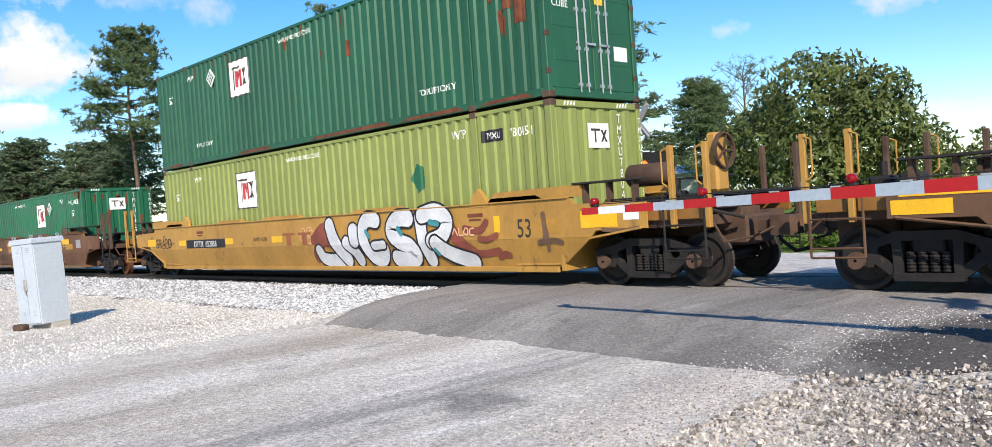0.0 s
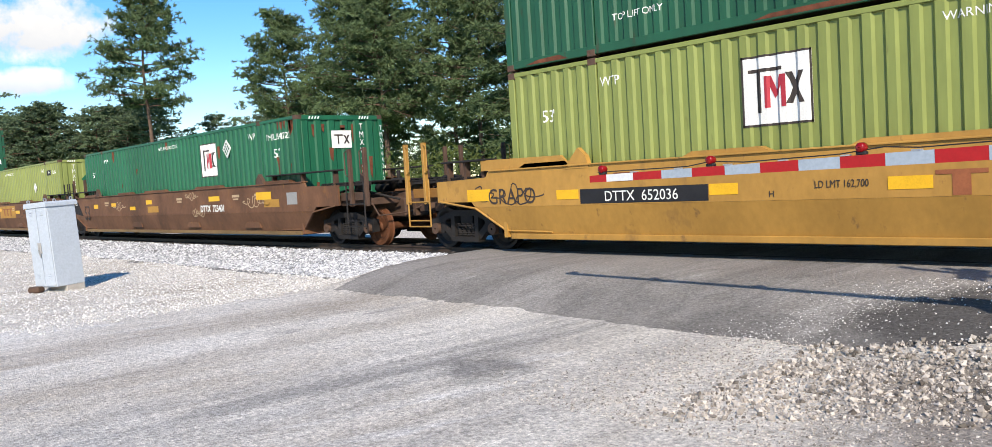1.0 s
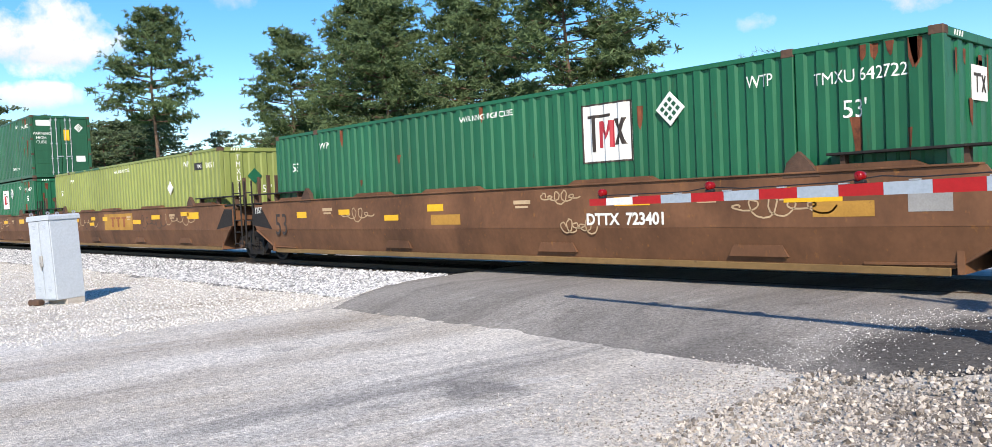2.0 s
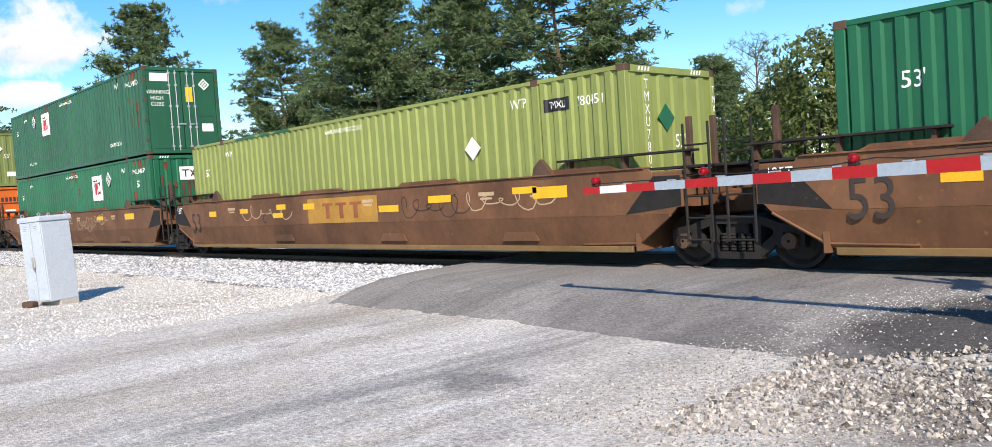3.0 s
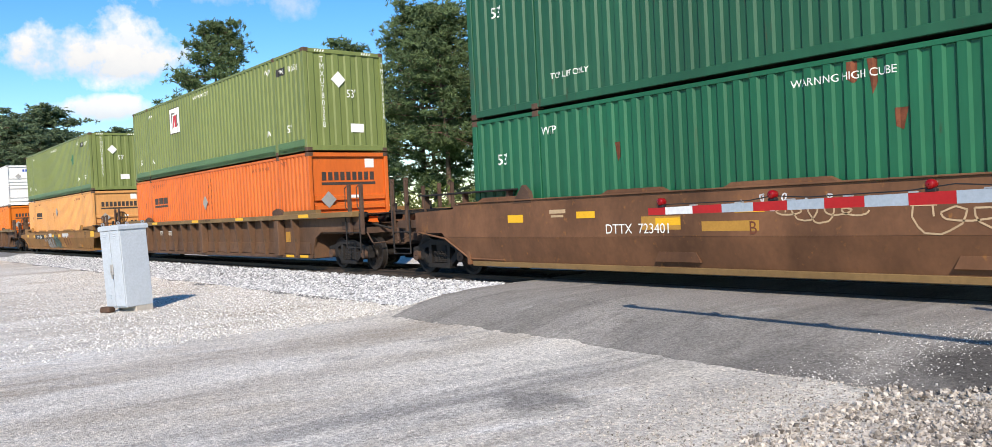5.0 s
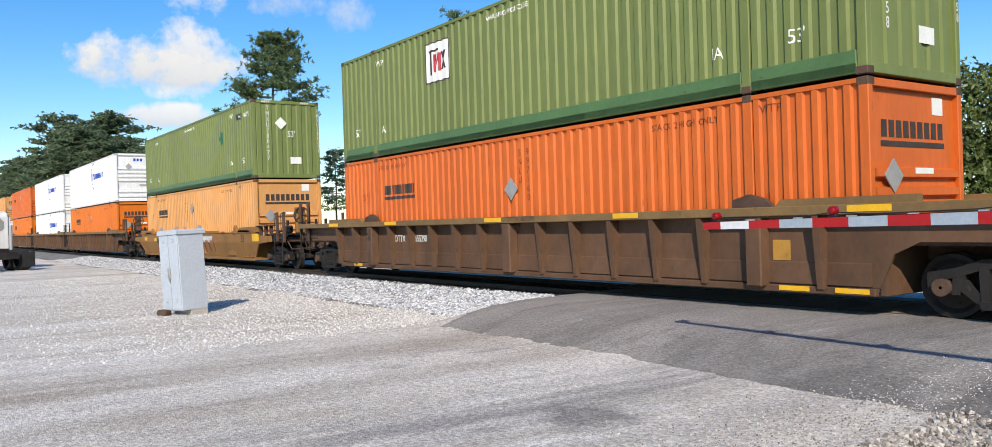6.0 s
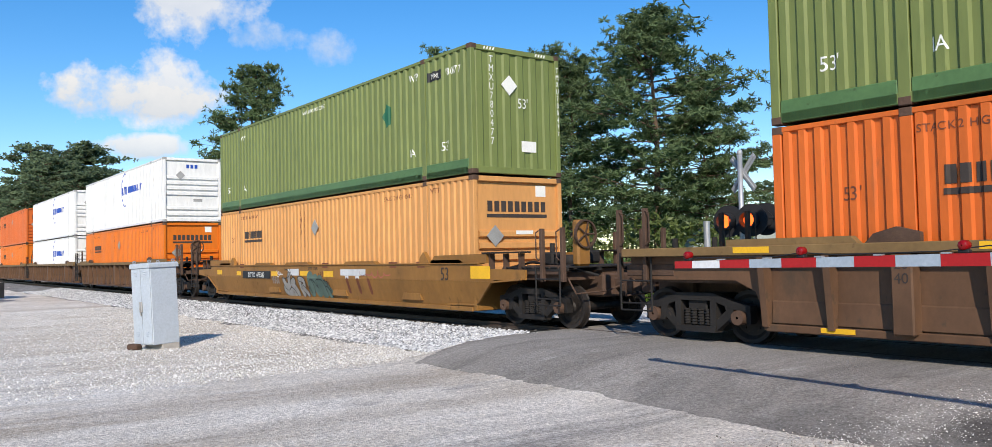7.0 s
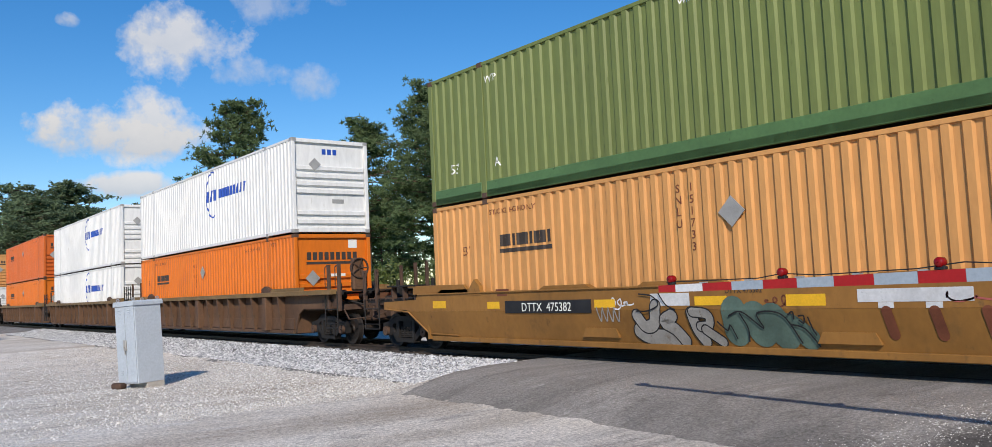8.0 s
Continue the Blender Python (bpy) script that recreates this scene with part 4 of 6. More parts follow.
def corrugated_roof(mat, hl, hw):
    q = corrugated(-hl + 0.1, hl - 0.1, -hw + 0.07, hw - 0.07, 0, 0.02, 0.5, 1)
    s = Shape()
    s.add([(a, c, CH - 0.045 + b) for a, b, c in q.v], q.f)
    return s.mesh("roof", mat)


# ---- well cars ----
WHEEL_R = 0.42
SPINNING = []
OWN, SHORT = 11.25, 9.62      # how far the end reaches from the middle: with a coupler, or to a shared bogie
BOGIE = 9.75


def bogie(parent, x, spin=True, rust=False):
    """Two wheelsets between cast side frames with a nest of springs."""
    key = "bogie_frame"
    if key not in MESHES:
        s = Shape()
        s.prism([(-1.06, .50), (-1.06, .62), (-0.72, .68), (-0.36, .80), (0.36, .80), (0.72, .68), (1.06, .62), (1.06, .50), (0.70, .56), (0.34, .68), (-0.34, .68), (-0.70, .56)], -0.08, 0.08)
        for q in (-1, 1):
            s.prism([(q * 1.06, .52), (q * 1.06, .34), (q * 0.98, .34), (q * 0.98, .52)], -0.075, 0.075)
            s.prism([(q * 0.74, .58), (q * 0.76, .34), (q * 0.66, .34), (q * 0.58, .60)], -0.075, 0.075)
            s.prism([(q * 0.74, .46), (q * 0.66, .58), (q * 0.30, .28), (q * 0.38, .18)], -0.07, 0.07)
            s.prism([(q * 0.40, .24), (q * 0.30, .24), (q * 0.30, .70), (q * 0.42, .70)], -0.085, 0.085)
        s.prism([(-0.40, .17), (0.40, .17), (0.42, .27), (-0.42, .27)], -0.10, 0.10)
        MESHES[key] = s.mesh("side_frame", M["cast"])
        coil = [q for k in range(6) for q in ((k * .045, .046), (k * .045 + .010, .062), (k * .045 + .026, .062), (k * .045 + .038, .046))]
        MESHES["spring"] = Shape().lathe(coil, (0, 0, 0.28), 8, "z").mesh("spring", M["cast"])
        b = Shape().box(-0.27, 0.27, -0.93, 0.93, 0.26, 0.78, 0.03).box(-0.19, 0.19, -1.05, 1.05, 0.52, 0.76, 0.02).tube((0, 0, 0.70), (0, 0, 0.93), 0.22, n=16)
        MESHES["bolster"] = b.mesh("bolster", M["iron"])
        a = Shape().lathe([(-.11, .02), (-.11, .115), (0.06, .115), (.09, .09), (.09, .02)], (0, 0, 0), 14)
        MESHES["bearing"] = a.mesh("bearing_cap", M["rust_iron"])
        for nm, mt in (("wheelset", M["wheel"]), ("wheelset_rust", M["wheel_rust"])):
            w = Shape()
            for sy in (-1, 1):
                prof = [(-.065, .10), (-.03, .13), (-.02, .30), (-.065, .36), (-.065, WHEEL_R), (.045, WHEEL_R + .003), (.065, WHEEL_R + .028), (.075, WHEEL_R + .02), (.075, .36), (.03, .30), (.02, .13), (.06, .10)]
                w.lathe([(sy * 0.76 + (-sy) * a, r) for a, r in prof], (0, 0, 0), 28)
                for k in range(5):
                    an = k * 1.2566
                    w.tube((0.22 * math.cos(an), sy * 0.80, 0.22 * math.sin(an)), (0.22 * math.cos(an), sy * 0.77, 0.22 * math.sin(an)), 0.03, n=6)
            w.tube((0, -1.02, 0), (0, 1.02, 0), 0.085, n=14)
            MESHES[nm] = w.mesh("wheelset", mt)
    for sy in (-1, 1):
        part("side_frame", MESHES[key], None, parent, "black cast bogie side frame").location = (x, sy * 1.02, 0)
        for k in range(4):
            part("spring", MESHES["spring"], None, parent).location = (x - 0.21 + k * 0.14, sy * 1.03, 0)
    part("bolster", MESHES["bolster"], None, parent).location = (x, 0, 0)
    for sx in (-1, 1):
        w = part("wheelset", MESHES["wheelset_rust" if rust and sx > 0 else "wheelset"], None, parent, "steel wheels on an axle")
        w.location = (x + sx * 0.86, 0, WHEEL_R + 0.012)
        if spin:
            SPINNING.append((w, x + sx * 0.86))
        for sy in (-1, 1):
            part("bearing_cap", MESHES["bearing"], None, parent).location = (x + sx * 0.86, sy * 1.06, WHEEL_R + 0.012)


def own_end(ob, sx, mat, post_mat, sill_top, brake=False, tank=False):
    """The coupler end over a bogie: sill, deck, crossover platform, posts, steps, coupler."""
    def X(a):
        return sx * a

    def bx(s, a, b, *r, **k):
        return s.box(min(X(a), X(b)), max(X(a), X(b)), *r, **k)

    s = bx(Shape(), 8.3, 10.9, -1.28, 1.28, 0.97, 1.12)
    bx(s, 8.3, 11.0, -0.30, 0.30, 0.72, 1.2, c=0.02)
    bx(s, 9.4, 10.1, -1.3, 1.3, 0.98, 1.22, c=0.02)
    part("end_sill", s, M["rust_iron"], ob)
    g = Shape()
    for yy in (-1.35, -0.5, 0.5, 1.35):
        bx(g, 9.15, 11.15, yy - 0.03, yy + 0.03, sill_top - 0.09, sill_top - 0.033)
    deck = part("crossover_platform", g, M["iron"], ob, "dark steel grating walkway")
    slat = container_mesh(("slat", sx, round(sill_top, 3)), lambda: bx(Shape(), 9.2, 9.38, -1.40, 1.40, sill_top - 0.03, sill_top, c=0.004).mesh("slat", M["iron"]))
    for i in range(8):
        part("slat", slat, None, deck).location = (sx * 0.25 * i, 0, 0)
    for xx, yy, top in ((10.5, -1.42, 0.74), (11.1, -1.42, 0.74), (9.7, 1.40, 0.70), (10.5, 1.40, 0.74), (11.1, 1.40, 0.74)):
        part("post", bx(Shape(), xx - 0.04, xx + 0.04, yy - 0.045, yy + 0.045, 0.95, sill_top + top, c=0.008), post_mat if yy < 0 else M["rust_iron"], ob)
    for yy in (-1.47, 1.47):
        for xx in (10.5, 11.1):
            part("hand_rail", Shape().bent([(X(xx - .05), yy, sill_top + 0.12), (X(xx - .13), yy, sill_top + 0.18), (X(xx - .13), yy, sill_top + 0.66), (X(xx - .04), yy, sill_top + 0.70)], 0.013), post_mat, ob)
        st = Shape()
        for zz in (0.50, 0.62, 1.0):
            st.tube((X(10.35), yy, zz), (X(11.05), yy, zz), 0.016, n=6)
        for xx in (10.35, 11.05):
            st.tube((X(xx), yy, 0.50), (X(xx), yy, sill_top), 0.018, n=6)
        part("sill_step", st, M["cast"] if sx > 0 or post_mat is not M["car_yellow"] else mat, ob, "bent steel sill step")
        beam = bx(Shape(), 9.95, 11.0, yy * 0.9 - .05, yy * 0.9 + .05, 1.08, 1.27, c=0.01)
        part("end_beam", beam, M["car_amber"] if post_mat is M["car_yellow"] else M["rust_iron"], ob)
    rig = Shape().bent([(X(8.9), -1.0, 1.2), (X(9.6), -0.95, 1.32), (X(10.6), -1.1, 1.28), (X(11.2), -0.6, 1.05)], 0.03)
    part("brake_pipe", rig, M["iron"], ob)
    part("brake_cylinder", Shape().lathe([(-.25, .02), (-.25, .14), (.25, .14), (.25, .02)], (X(9.05), 0.55, 1.32), 14, "x"), M["iron"], ob, "", True)
    c = bx(Shape(), 10.9, 11.45, -0.12, 0.12, 0.78, 1.0, c=0.03)
    c.prism([(X(11.4), -0.2), (X(11.72), -0.22), (X(11.8), -0.05), (X(11.62), 0.02), (X(11.74), 0.2), (X(11.45), 0.22)], 0.74, 1.04, "z")
    part("coupler", c, M["rust_iron"], ob, "rusty knuckle coupler")
    h = Shape().bent([(X(11.1), 0.45, 0.9), (X(11.25), 0.45, 0.62), (X(11.5), 0.4, 0.45), (X(11.78), 0.3, 0.5)], 0.03)
    part("air_hose", h, M["tyre"], ob)
    part("uncoupling_lever", Shape().bent([(X(11.1), -1.3, 1.0), (X(11.2), -1.2, 0.72), (X(11.25), -0.4, 0.75), (X(11.5), -0.15, 0.9)], 0.018), M["rust_iron"], ob)
    part("draft_gear", bx(Shape(), 10.3, 11.15, -0.42, 0.42, 0.62, 1.08, c=0.04), M["rust_iron"], ob)
    for yy, zz in ((-0.95, 1.36), (0.1, 1.38)):
        part("valve", bx(Shape(), 10.1, 10.42, yy - .14, yy + .14, zz - .1, zz + .16, c=0.04).tube((X(10.26), yy, zz + .1), (X(10.26), yy, zz + .34), .05, n=8), M["cast"], ob)
    if brake:
        b = Shape().lathe([(-.03, .25), (-.03, .28), (.03, .28), (.03, .25), (-.03, .25)], (X(11.02), -0.75, sill_top + 0.62), 20, "x")
        for k in range(5):
            a = k * 1.2566
            b.tube((X(11.02), -0.75, sill_top + 0.62), (X(11.02), -0.75 + 0.26 * math.cos(a), sill_top + 0.62 + 0.26 * math.sin(a)), 0.018, n=5)
        part("brake_wheel", b, M["rust_iron"], ob, "round hand brake wheel")
        part("brake_housing", bx(Shape(), 10.80, 10.99, -0.92, -0.58, sill_top + 0.0, sill_top + 0.90, c=0.04), post_mat if post_mat is not M["rust_iron"] else mat, ob)
    if tank:
        part("air_tank", Shape().lathe([(-.42, .02), (-.42, .12), (-.36, .19), (.36, .19), (.42, .12), (.42, .02)], (X(9.5), -0.55, sill_top + 0.36), 18, "x"), M["rust_iron"], ob, "dark cylindrical air reservoir", True)


def short_end(ob, sx, mat, sill_top):
    """The articulated end that rests on a shared bogie."""
    def bx(s, a, b, *r, **k):
        return s.box(min(sx * a, sx * b), max(sx * a, sx * b), *r, **k)

    s = bx(Shape(), 8.3, 9.3, -1.3, 1.3, 0.97, 1.12)
    bx(s, 8.3, 9.68, -0.32, 0.32, 0.80, 1.18, c=0.03)
    bx(s, 8.3, 9.15, -1.44, 1.44, 1.12, sill_top - 0.05, c=0.02)
    part("end_sill", s, mat, ob)
    g = bx(Shape(), 8.35, 9.5, -1.42, 1.42, sill_top - 0.03, sill_top + 0.01, c=0.005)
    part("end_platform", g, M["iron"], ob, "dark steel end platform")
    for yy in (-1.47, 1.47):
        st = Shape()
        for xx in (9.2, 9.62):
            st.tube((sx * xx, yy, 0.45), (sx * xx, yy, sill_top + 0.62), 0.022, n=6)
        for zz in (0.48, 0.8, 1.12, sill_top + 0.3):
            st.tube((sx * 9.2, yy, zz), (sx * 9.62, yy, zz), 0.016, n=6)
        part("ladder", st, M["iron"], ob, "black steel ladder")
    for k, yy in enumerate((-1.05, -0.7)):
        part("post", bx(Shape(), 9.0 + 0.2 * k, 9.08 + 0.2 * k, yy - 0.04, yy + 0.04, 1.1, sill_top + 0.75, c=0.006), M["rust_iron"], ob)


def guides(ob, mat, sill_top):
    """Rust-coloured corner guides and hinged plates on the side sills."""
    for sx in (-1, 1):
        for sy in (-1, 1):
            yy = sy * 1.46
            q = [(sx * 6.62, sill_top - 0.04), (sx * 6.10, sill_top - 0.04), (sx * 6.16, sill_top + 0.16), (sx * 6.32, sill_top + 0.30), (sx * 6.46, sill_top + 0.16)]
            part("corner_guide", Shape().prism(q, yy - 0.05, yy + 0.05), mat, ob, "triangular steel container guide")


def smooth_car(x, mat, label, left, right, post_mat, sill_top=1.52, fold=0.86, number="", marks=None, brake=0, tank=0, spin=True, rust_wheels=False, group="well cars of the train"):
    """A 53-foot well car with plain folded sides. left, right: own, bogie (short, with the shared bogie) or none (short, without)."""
    ob = thing("well_car", pose(x, TRACK_Y, 0), label, "railway car", group)
    MOVING.append((ob, x, TRACK_Y, 0))
    for sy in (-1, 1):
        s = Shape()
        w, w2 = sy * 1.50, sy * 1.36
        t = -sy * 0.05
        ends = {-1: left, 1: right}
        xl, xr = -(10.05 if left == "own" else 9.15), (10.05 if right == "own" else 9.15)
        # flat upper plate, then the plate below the fold, both as closed slabs
        up = [(-8.55, sill_top), (8.55, sill_top), (8.62, sill_top - 0.10), (xr, sill_top - 0.12), (xr, 0.98), (9.05, 0.97), (8.95, fold + .01), (-8.95, fold + .01), (-9.05, 0.97), (xl, 0.98), (xl, sill_top - 0.14), (-8.62, sill_top - 0.10)]
        s.prism(up, w, w + t)
        lo = [(-8.95, fold + .007, w - sy * 0.003), (8.95, fold + .007, w - sy * 0.003), (8.15, 0.36, w2), (-8.15, 0.36, w2)]
        v = [(a, c, b) for a, b, c in lo] + [(a, c + t, b) for a, b, c in lo]
        s.add(v, [(0, 1, 2, 3), (7, 6, 5, 4), (0, 4, 5, 1), (1, 5, 6, 2), (2, 6, 7, 3), (3, 7, 4, 0)])
        part("side_wall", s, mat, ob)
        part("bottom_rail", Shape().box(-8.12, 8.12, min(w2, w2 + sy * 0.05), max(w2, w2 + sy * 0.05), 0.27, 0.372, 0.01), M["car_mustard"] if mat is M["car_brown"] else mat, ob)
        part("top_flange", Shape().box(-8.5, 8.5, min(w + sy * .035, w - sy * .16), max(w + sy * .035, w - sy * .16), sill_top + 0.002, sill_top + 0.03, 0.006), mat, ob)
        for a, b in ((-7.75, -6.35), (-4.3, -2.9), (-1.8, 0.0), (2.2, 4.0), (6.4, 7.9)):
            part("load_plate", Shape().prism([(a, sill_top + .03), (b, sill_top + .03), (b - .15, sill_top + .10), (a + .15, sill_top + .10)], min(w - sy * .16, w - sy * .02), max(w - sy * .16, w - sy * .02)), mat, ob)
        for sx in (-1, 1):
            run = [(sx * 7.1, w2 - sy * -0.02, 0.40), (sx * 8.25, w2 + sy * 0.02, 0.42), (sx * 8.93, w + sy * 0.012, fold - .01)]
            q = Shape().bent(run + ([(sx * 9.95, w + sy * 0.012, 0.99)] if ends[sx] == "own" else []), 0.022, 5)
            part("edge_bead", q, mat, ob)
        if not marks or not marks.get("plain"):
            for a in (-3.2, 1.4, 5.2):
                part("jacking_pad", Shape().prism([(a, 0.46), (a + .9, 0.46), (a + .82, 0.62), (a + .08, 0.62)], sy * 1.44, sy * 1.37), mat, ob)
    part("well_floor", Shape().box(-8.2, 8.2, -1.33, 1.33, 0.28, 0.355), M["iron"], ob)
    for sx in (-1, 1):
        part("bulkhead", Shape().box(min(sx * 8.2, sx * 8.28), max(sx * 8.2, sx * 8.28), -1.42, 1.42, 0.30, 1.15), mat, ob)
    guides(ob, M["rust_iron"] if mat is M["car_brown"] else mat, sill_top)
    for sx, kind in ((-1, left), (1, right)):
        for sy in (-1, 1):
            if mat is not M["car_brown"]:
                q = [(sx * 6.55, sill_top + .02), (sx * 8.75, sill_top + .02), (sx * 8.75, sill_top + .22), (sx * 6.75, sill_top + .20)]
                part("end_shield", Shape().prism(q, min(sy * 1.41, sy * 1.48), max(sy * 1.41, sy * 1.48)), mat, ob)
            a, b = (6.7 if mat is M["car_brown"] else 8.6), (9.9 if kind == "own" else 9.3)
            part("walkway_plate", Shape().box(min(sx * a, sx * b), max(sx * a, sx * b), min(sy * 1.2, sy * 1.50), max(sy * 1.2, sy * 1.50), sill_top + .215, sill_top + .25, 0.006), M["cast"], ob, "dark steel walkway plate")
            for u in (a + .15, (a + b) / 2, b - .15):
                part("bracket", Shape().box(min(sx * u, sx * (u + .06)), max(sx * u, sx * (u + .06)), min(sy * 1.30, sy * 1.42), max(sy * 1.30, sy * 1.42), sill_top - .12, sill_top + .213), M["rust_iron"], ob)
            if mat is M["car_brown"] and kind != "own":
                part("end_patch", Shape().prism([(sx * 8.1, 0.88), (sx * 9.13, 0.99), (sx * 9.13, sill_top - .13), (sx * 8.65, sill_top - .12)], min(sy * 1.502, sy * 1.506), max(sy * 1.502, sy * 1.506)), M["iron"], ob, "dark panel at the end")
    finish_ends(ob, left, right, mat, post_mat, sill_top, brake, tank, spin, rust_wheels)
    car_marks(ob, mat, number, marks or {}, sill_top)
    return ob


def finish_ends(ob, left, right, mat, post_mat, sill_top, brake, tank, spin, rust_wheels=False):
    for sx, kind in ((-1, left), (1, right)):
        if kind == "own":
            own_end(ob, sx, mat, post_mat, sill_top - 0.06, brake == sx, tank == sx)
            bogie(ob, sx * BOGIE, spin, rust_wheels)
        else:
            short_end(ob, sx, mat, sill_top)
            if kind == "bogie":
                bogie(ob, sx * BOGIE, spin)


def ribbed_car(x, mat, label, left, right, number="", brake=0, spin=True, sill_top=1.54, group="well cars of the train"):
    """A well car with a mustard top sill and upright ribs on its sides."""
    ob = thing("well_car", pose(x, TRACK_Y, 0), label, "railway car", group)
    MOVING.append((ob, x, TRACK_Y, 0))
    for sy in (-1, 1):
        w = sy * 1.36
        xl, xr = -(10.9 if left == "own" else 9.15), (10.9 if right == "own" else 9.15)
        web = [(-8.2, 0.40), (8.2, 0.40), (8.4, 0.86), (8.75, 1.02), (xr, 1.02), (xr, sill_top - .145), (xl, sill_top - .145), (xl, 1.02), (-8.75, 1.02), (-8.4, 0.86)]
        part("side_wall", Shape().prism(web, min(w, w - sy * .05), max(w, w - sy * .05)), mat, ob)
        part("top_sill", Shape().box(xl, xr, min(sy * 1.32, sy * 1.60), max(sy * 1.32, sy * 1.60), sill_top - .14, sill_top, 0.012), M["car_mustard"], ob, "mustard-painted top sill")
        part("bottom_rail", Shape().box(-8.18, 8.18, min(sy * 1.31, sy * 1.45), max(sy * 1.31, sy * 1.45), 0.29, 0.397, 0.012), mat, ob)
        rib = Shape().prism([(-.055, sill_top - .143), (.055, sill_top - .143), (.045, 0.36), (-.045, 0.36)], min(sy * 1.361, sy * 1.40), max(sy * 1.361, sy * 1.40))
        rib.add([(a, sy * b, c) for a in (-.05, .05) for b, c in ((1.399, sill_top - .143), (1.58, sill_top - .143), (1.48, 0.36), (1.399, 0.36))], [(0, 1, 2, 3), (7, 6, 5, 4), (0, 4, 5, 1), (1, 5, 6, 2), (2, 6, 7, 3), (3, 7, 4, 0)])
        rib = rib.mesh("rib", mat)
        for k in range(-8, 8):
            if k not in (-6, 0, 6):
                part("rib", rib, mat, ob).location = (0.13 + 1.037 * k, 0, 0)
        for k in (-6, 0, 6):
            a = 0.13 + 1.037 * k
            part("lift_block", Shape().box(a - .14, a + .14, min(w, sy * 1.585), max(w, sy * 1.585), 0.36, sill_top - .145, 0.02), mat, ob)
        part("crease", Shape().prism([(sy * 1.361, 0.74), (sy * 1.372, 0.72), (sy * 1.40, 0.42), (sy * 1.361, 0.42)], -8.1, 8.1, "x"), mat, ob, "sloping lower plate")
        for sx in (-1, 1):
            q = [(sx * 6.62, sill_top), (sx * 5.9, sill_top), (sx * 5.9, sill_top + 0.12), (sx * 6.2, sill_top + 0.2), (sx * 6.5, sill_top + 0.12)]
            part("corner_guide", Shape().prism(q, min(sy * 1.36, sy * 1.46), max(sy * 1.36, sy * 1.46)), M["rust_iron"], ob)
            part("load_plate", Shape().prism([(sx * 6.7, sill_top), (sx * 8.8, sill_top), (sx * 8.8, sill_top + 0.10), (sx * 6.8, sill_top + 0.10)], min(sy * 1.36, sy * 1.5), max(sy * 1.36, sy * 1.5)), M["car_mustard"], ob)
    part("well_floor", Shape().box(-8.2, 8.2, -1.36, 1.36, 0.28, 0.355), M["iron"], ob)
    for sx in (-1, 1):
        part("bulkhead", Shape().box(min(sx * 8.2, sx * 8.28), max(sx * 8.2, sx * 8.28), -1.34, 1.34, 0.30, 1.15), mat, ob)
    finish_ends(ob, left, right, mat, M["rust_iron"], sill_top, brake, 0, spin)
    if number:
        write("DTTX", 0.17, M["letter_white"], ob, side(-4.76, 1.0, -1.366), narrow=0.85)
        write(number, 0.17, M["letter_white"], ob, side(-3.7, 1.0, -1.366), narrow=0.85)
        write("DTTX  " + number, 0.10, M["letter_black"], ob, side(0.7, sill_top - .10, -1.606), narrow=1.1)
        for a in (-8.6, -5.15, -0.6, 3.4, 7.9):
            part("reflector", Shape().box(a, a + .62, -1.606, -1.602, sill_top - .105, sill_top - .015), M["sticker_yellow"], ob, "yellow reflector strip")
        for a, z0 in ((-7.3, 0.32), (6.7, 0.32), (7.6, 0.32)):
            part("reflector", Shape().box(a, a + .5, -1.456, -1.452, z0, z0 + .07), M["sticker_yellow"], ob)
        part("data_plate", Shape().box(6.55, 6.85, -1.366, -1.362, 0.75, 1.05), M["paint_patch"], ob)
        write("20", 0.14, M["letter_black"], ob, side(-6.09, 1.2, -1.589))
        write("40", 0.14, M["letter_black"], ob, side(-6.09, 1.02, -1.589))
    return ob


def squiggle(ob, x, z, w, h, mat, seed, y=-1.505, r=0.012, loops=5):
    """A looping spray-paint line laid on the side."""
    rr = random.Random(seed)
    pts = []
    for i in range(loops * 12 + 1):
        a = i / 12 * 2 * math.pi
        u = i / (loops * 12)
        pts.append((x - w / 2 + w * u + 0.32 * h * math.cos(a + rr.uniform(-.3, .3)), z + h * 0.42 * math.sin(a) * (0.6 + 0.4 * math.sin(u * 9 + seed))))
    s = Shape()
    for (a, b), (c, d) in zip(pts, pts[1:]):
        l = math.hypot(c - a, d - b) or 1
        nx, nz = -(d - b) / l * r, (c - a) / l * r
        s.add([(a + nx, y, b + nz), (c + nx, y, d + nz), (c - nx, y, d - nz), (a - nx, y, b - nz)], [(0, 1, 2, 3)])
    part("spray_scrawl", s, mat, ob)


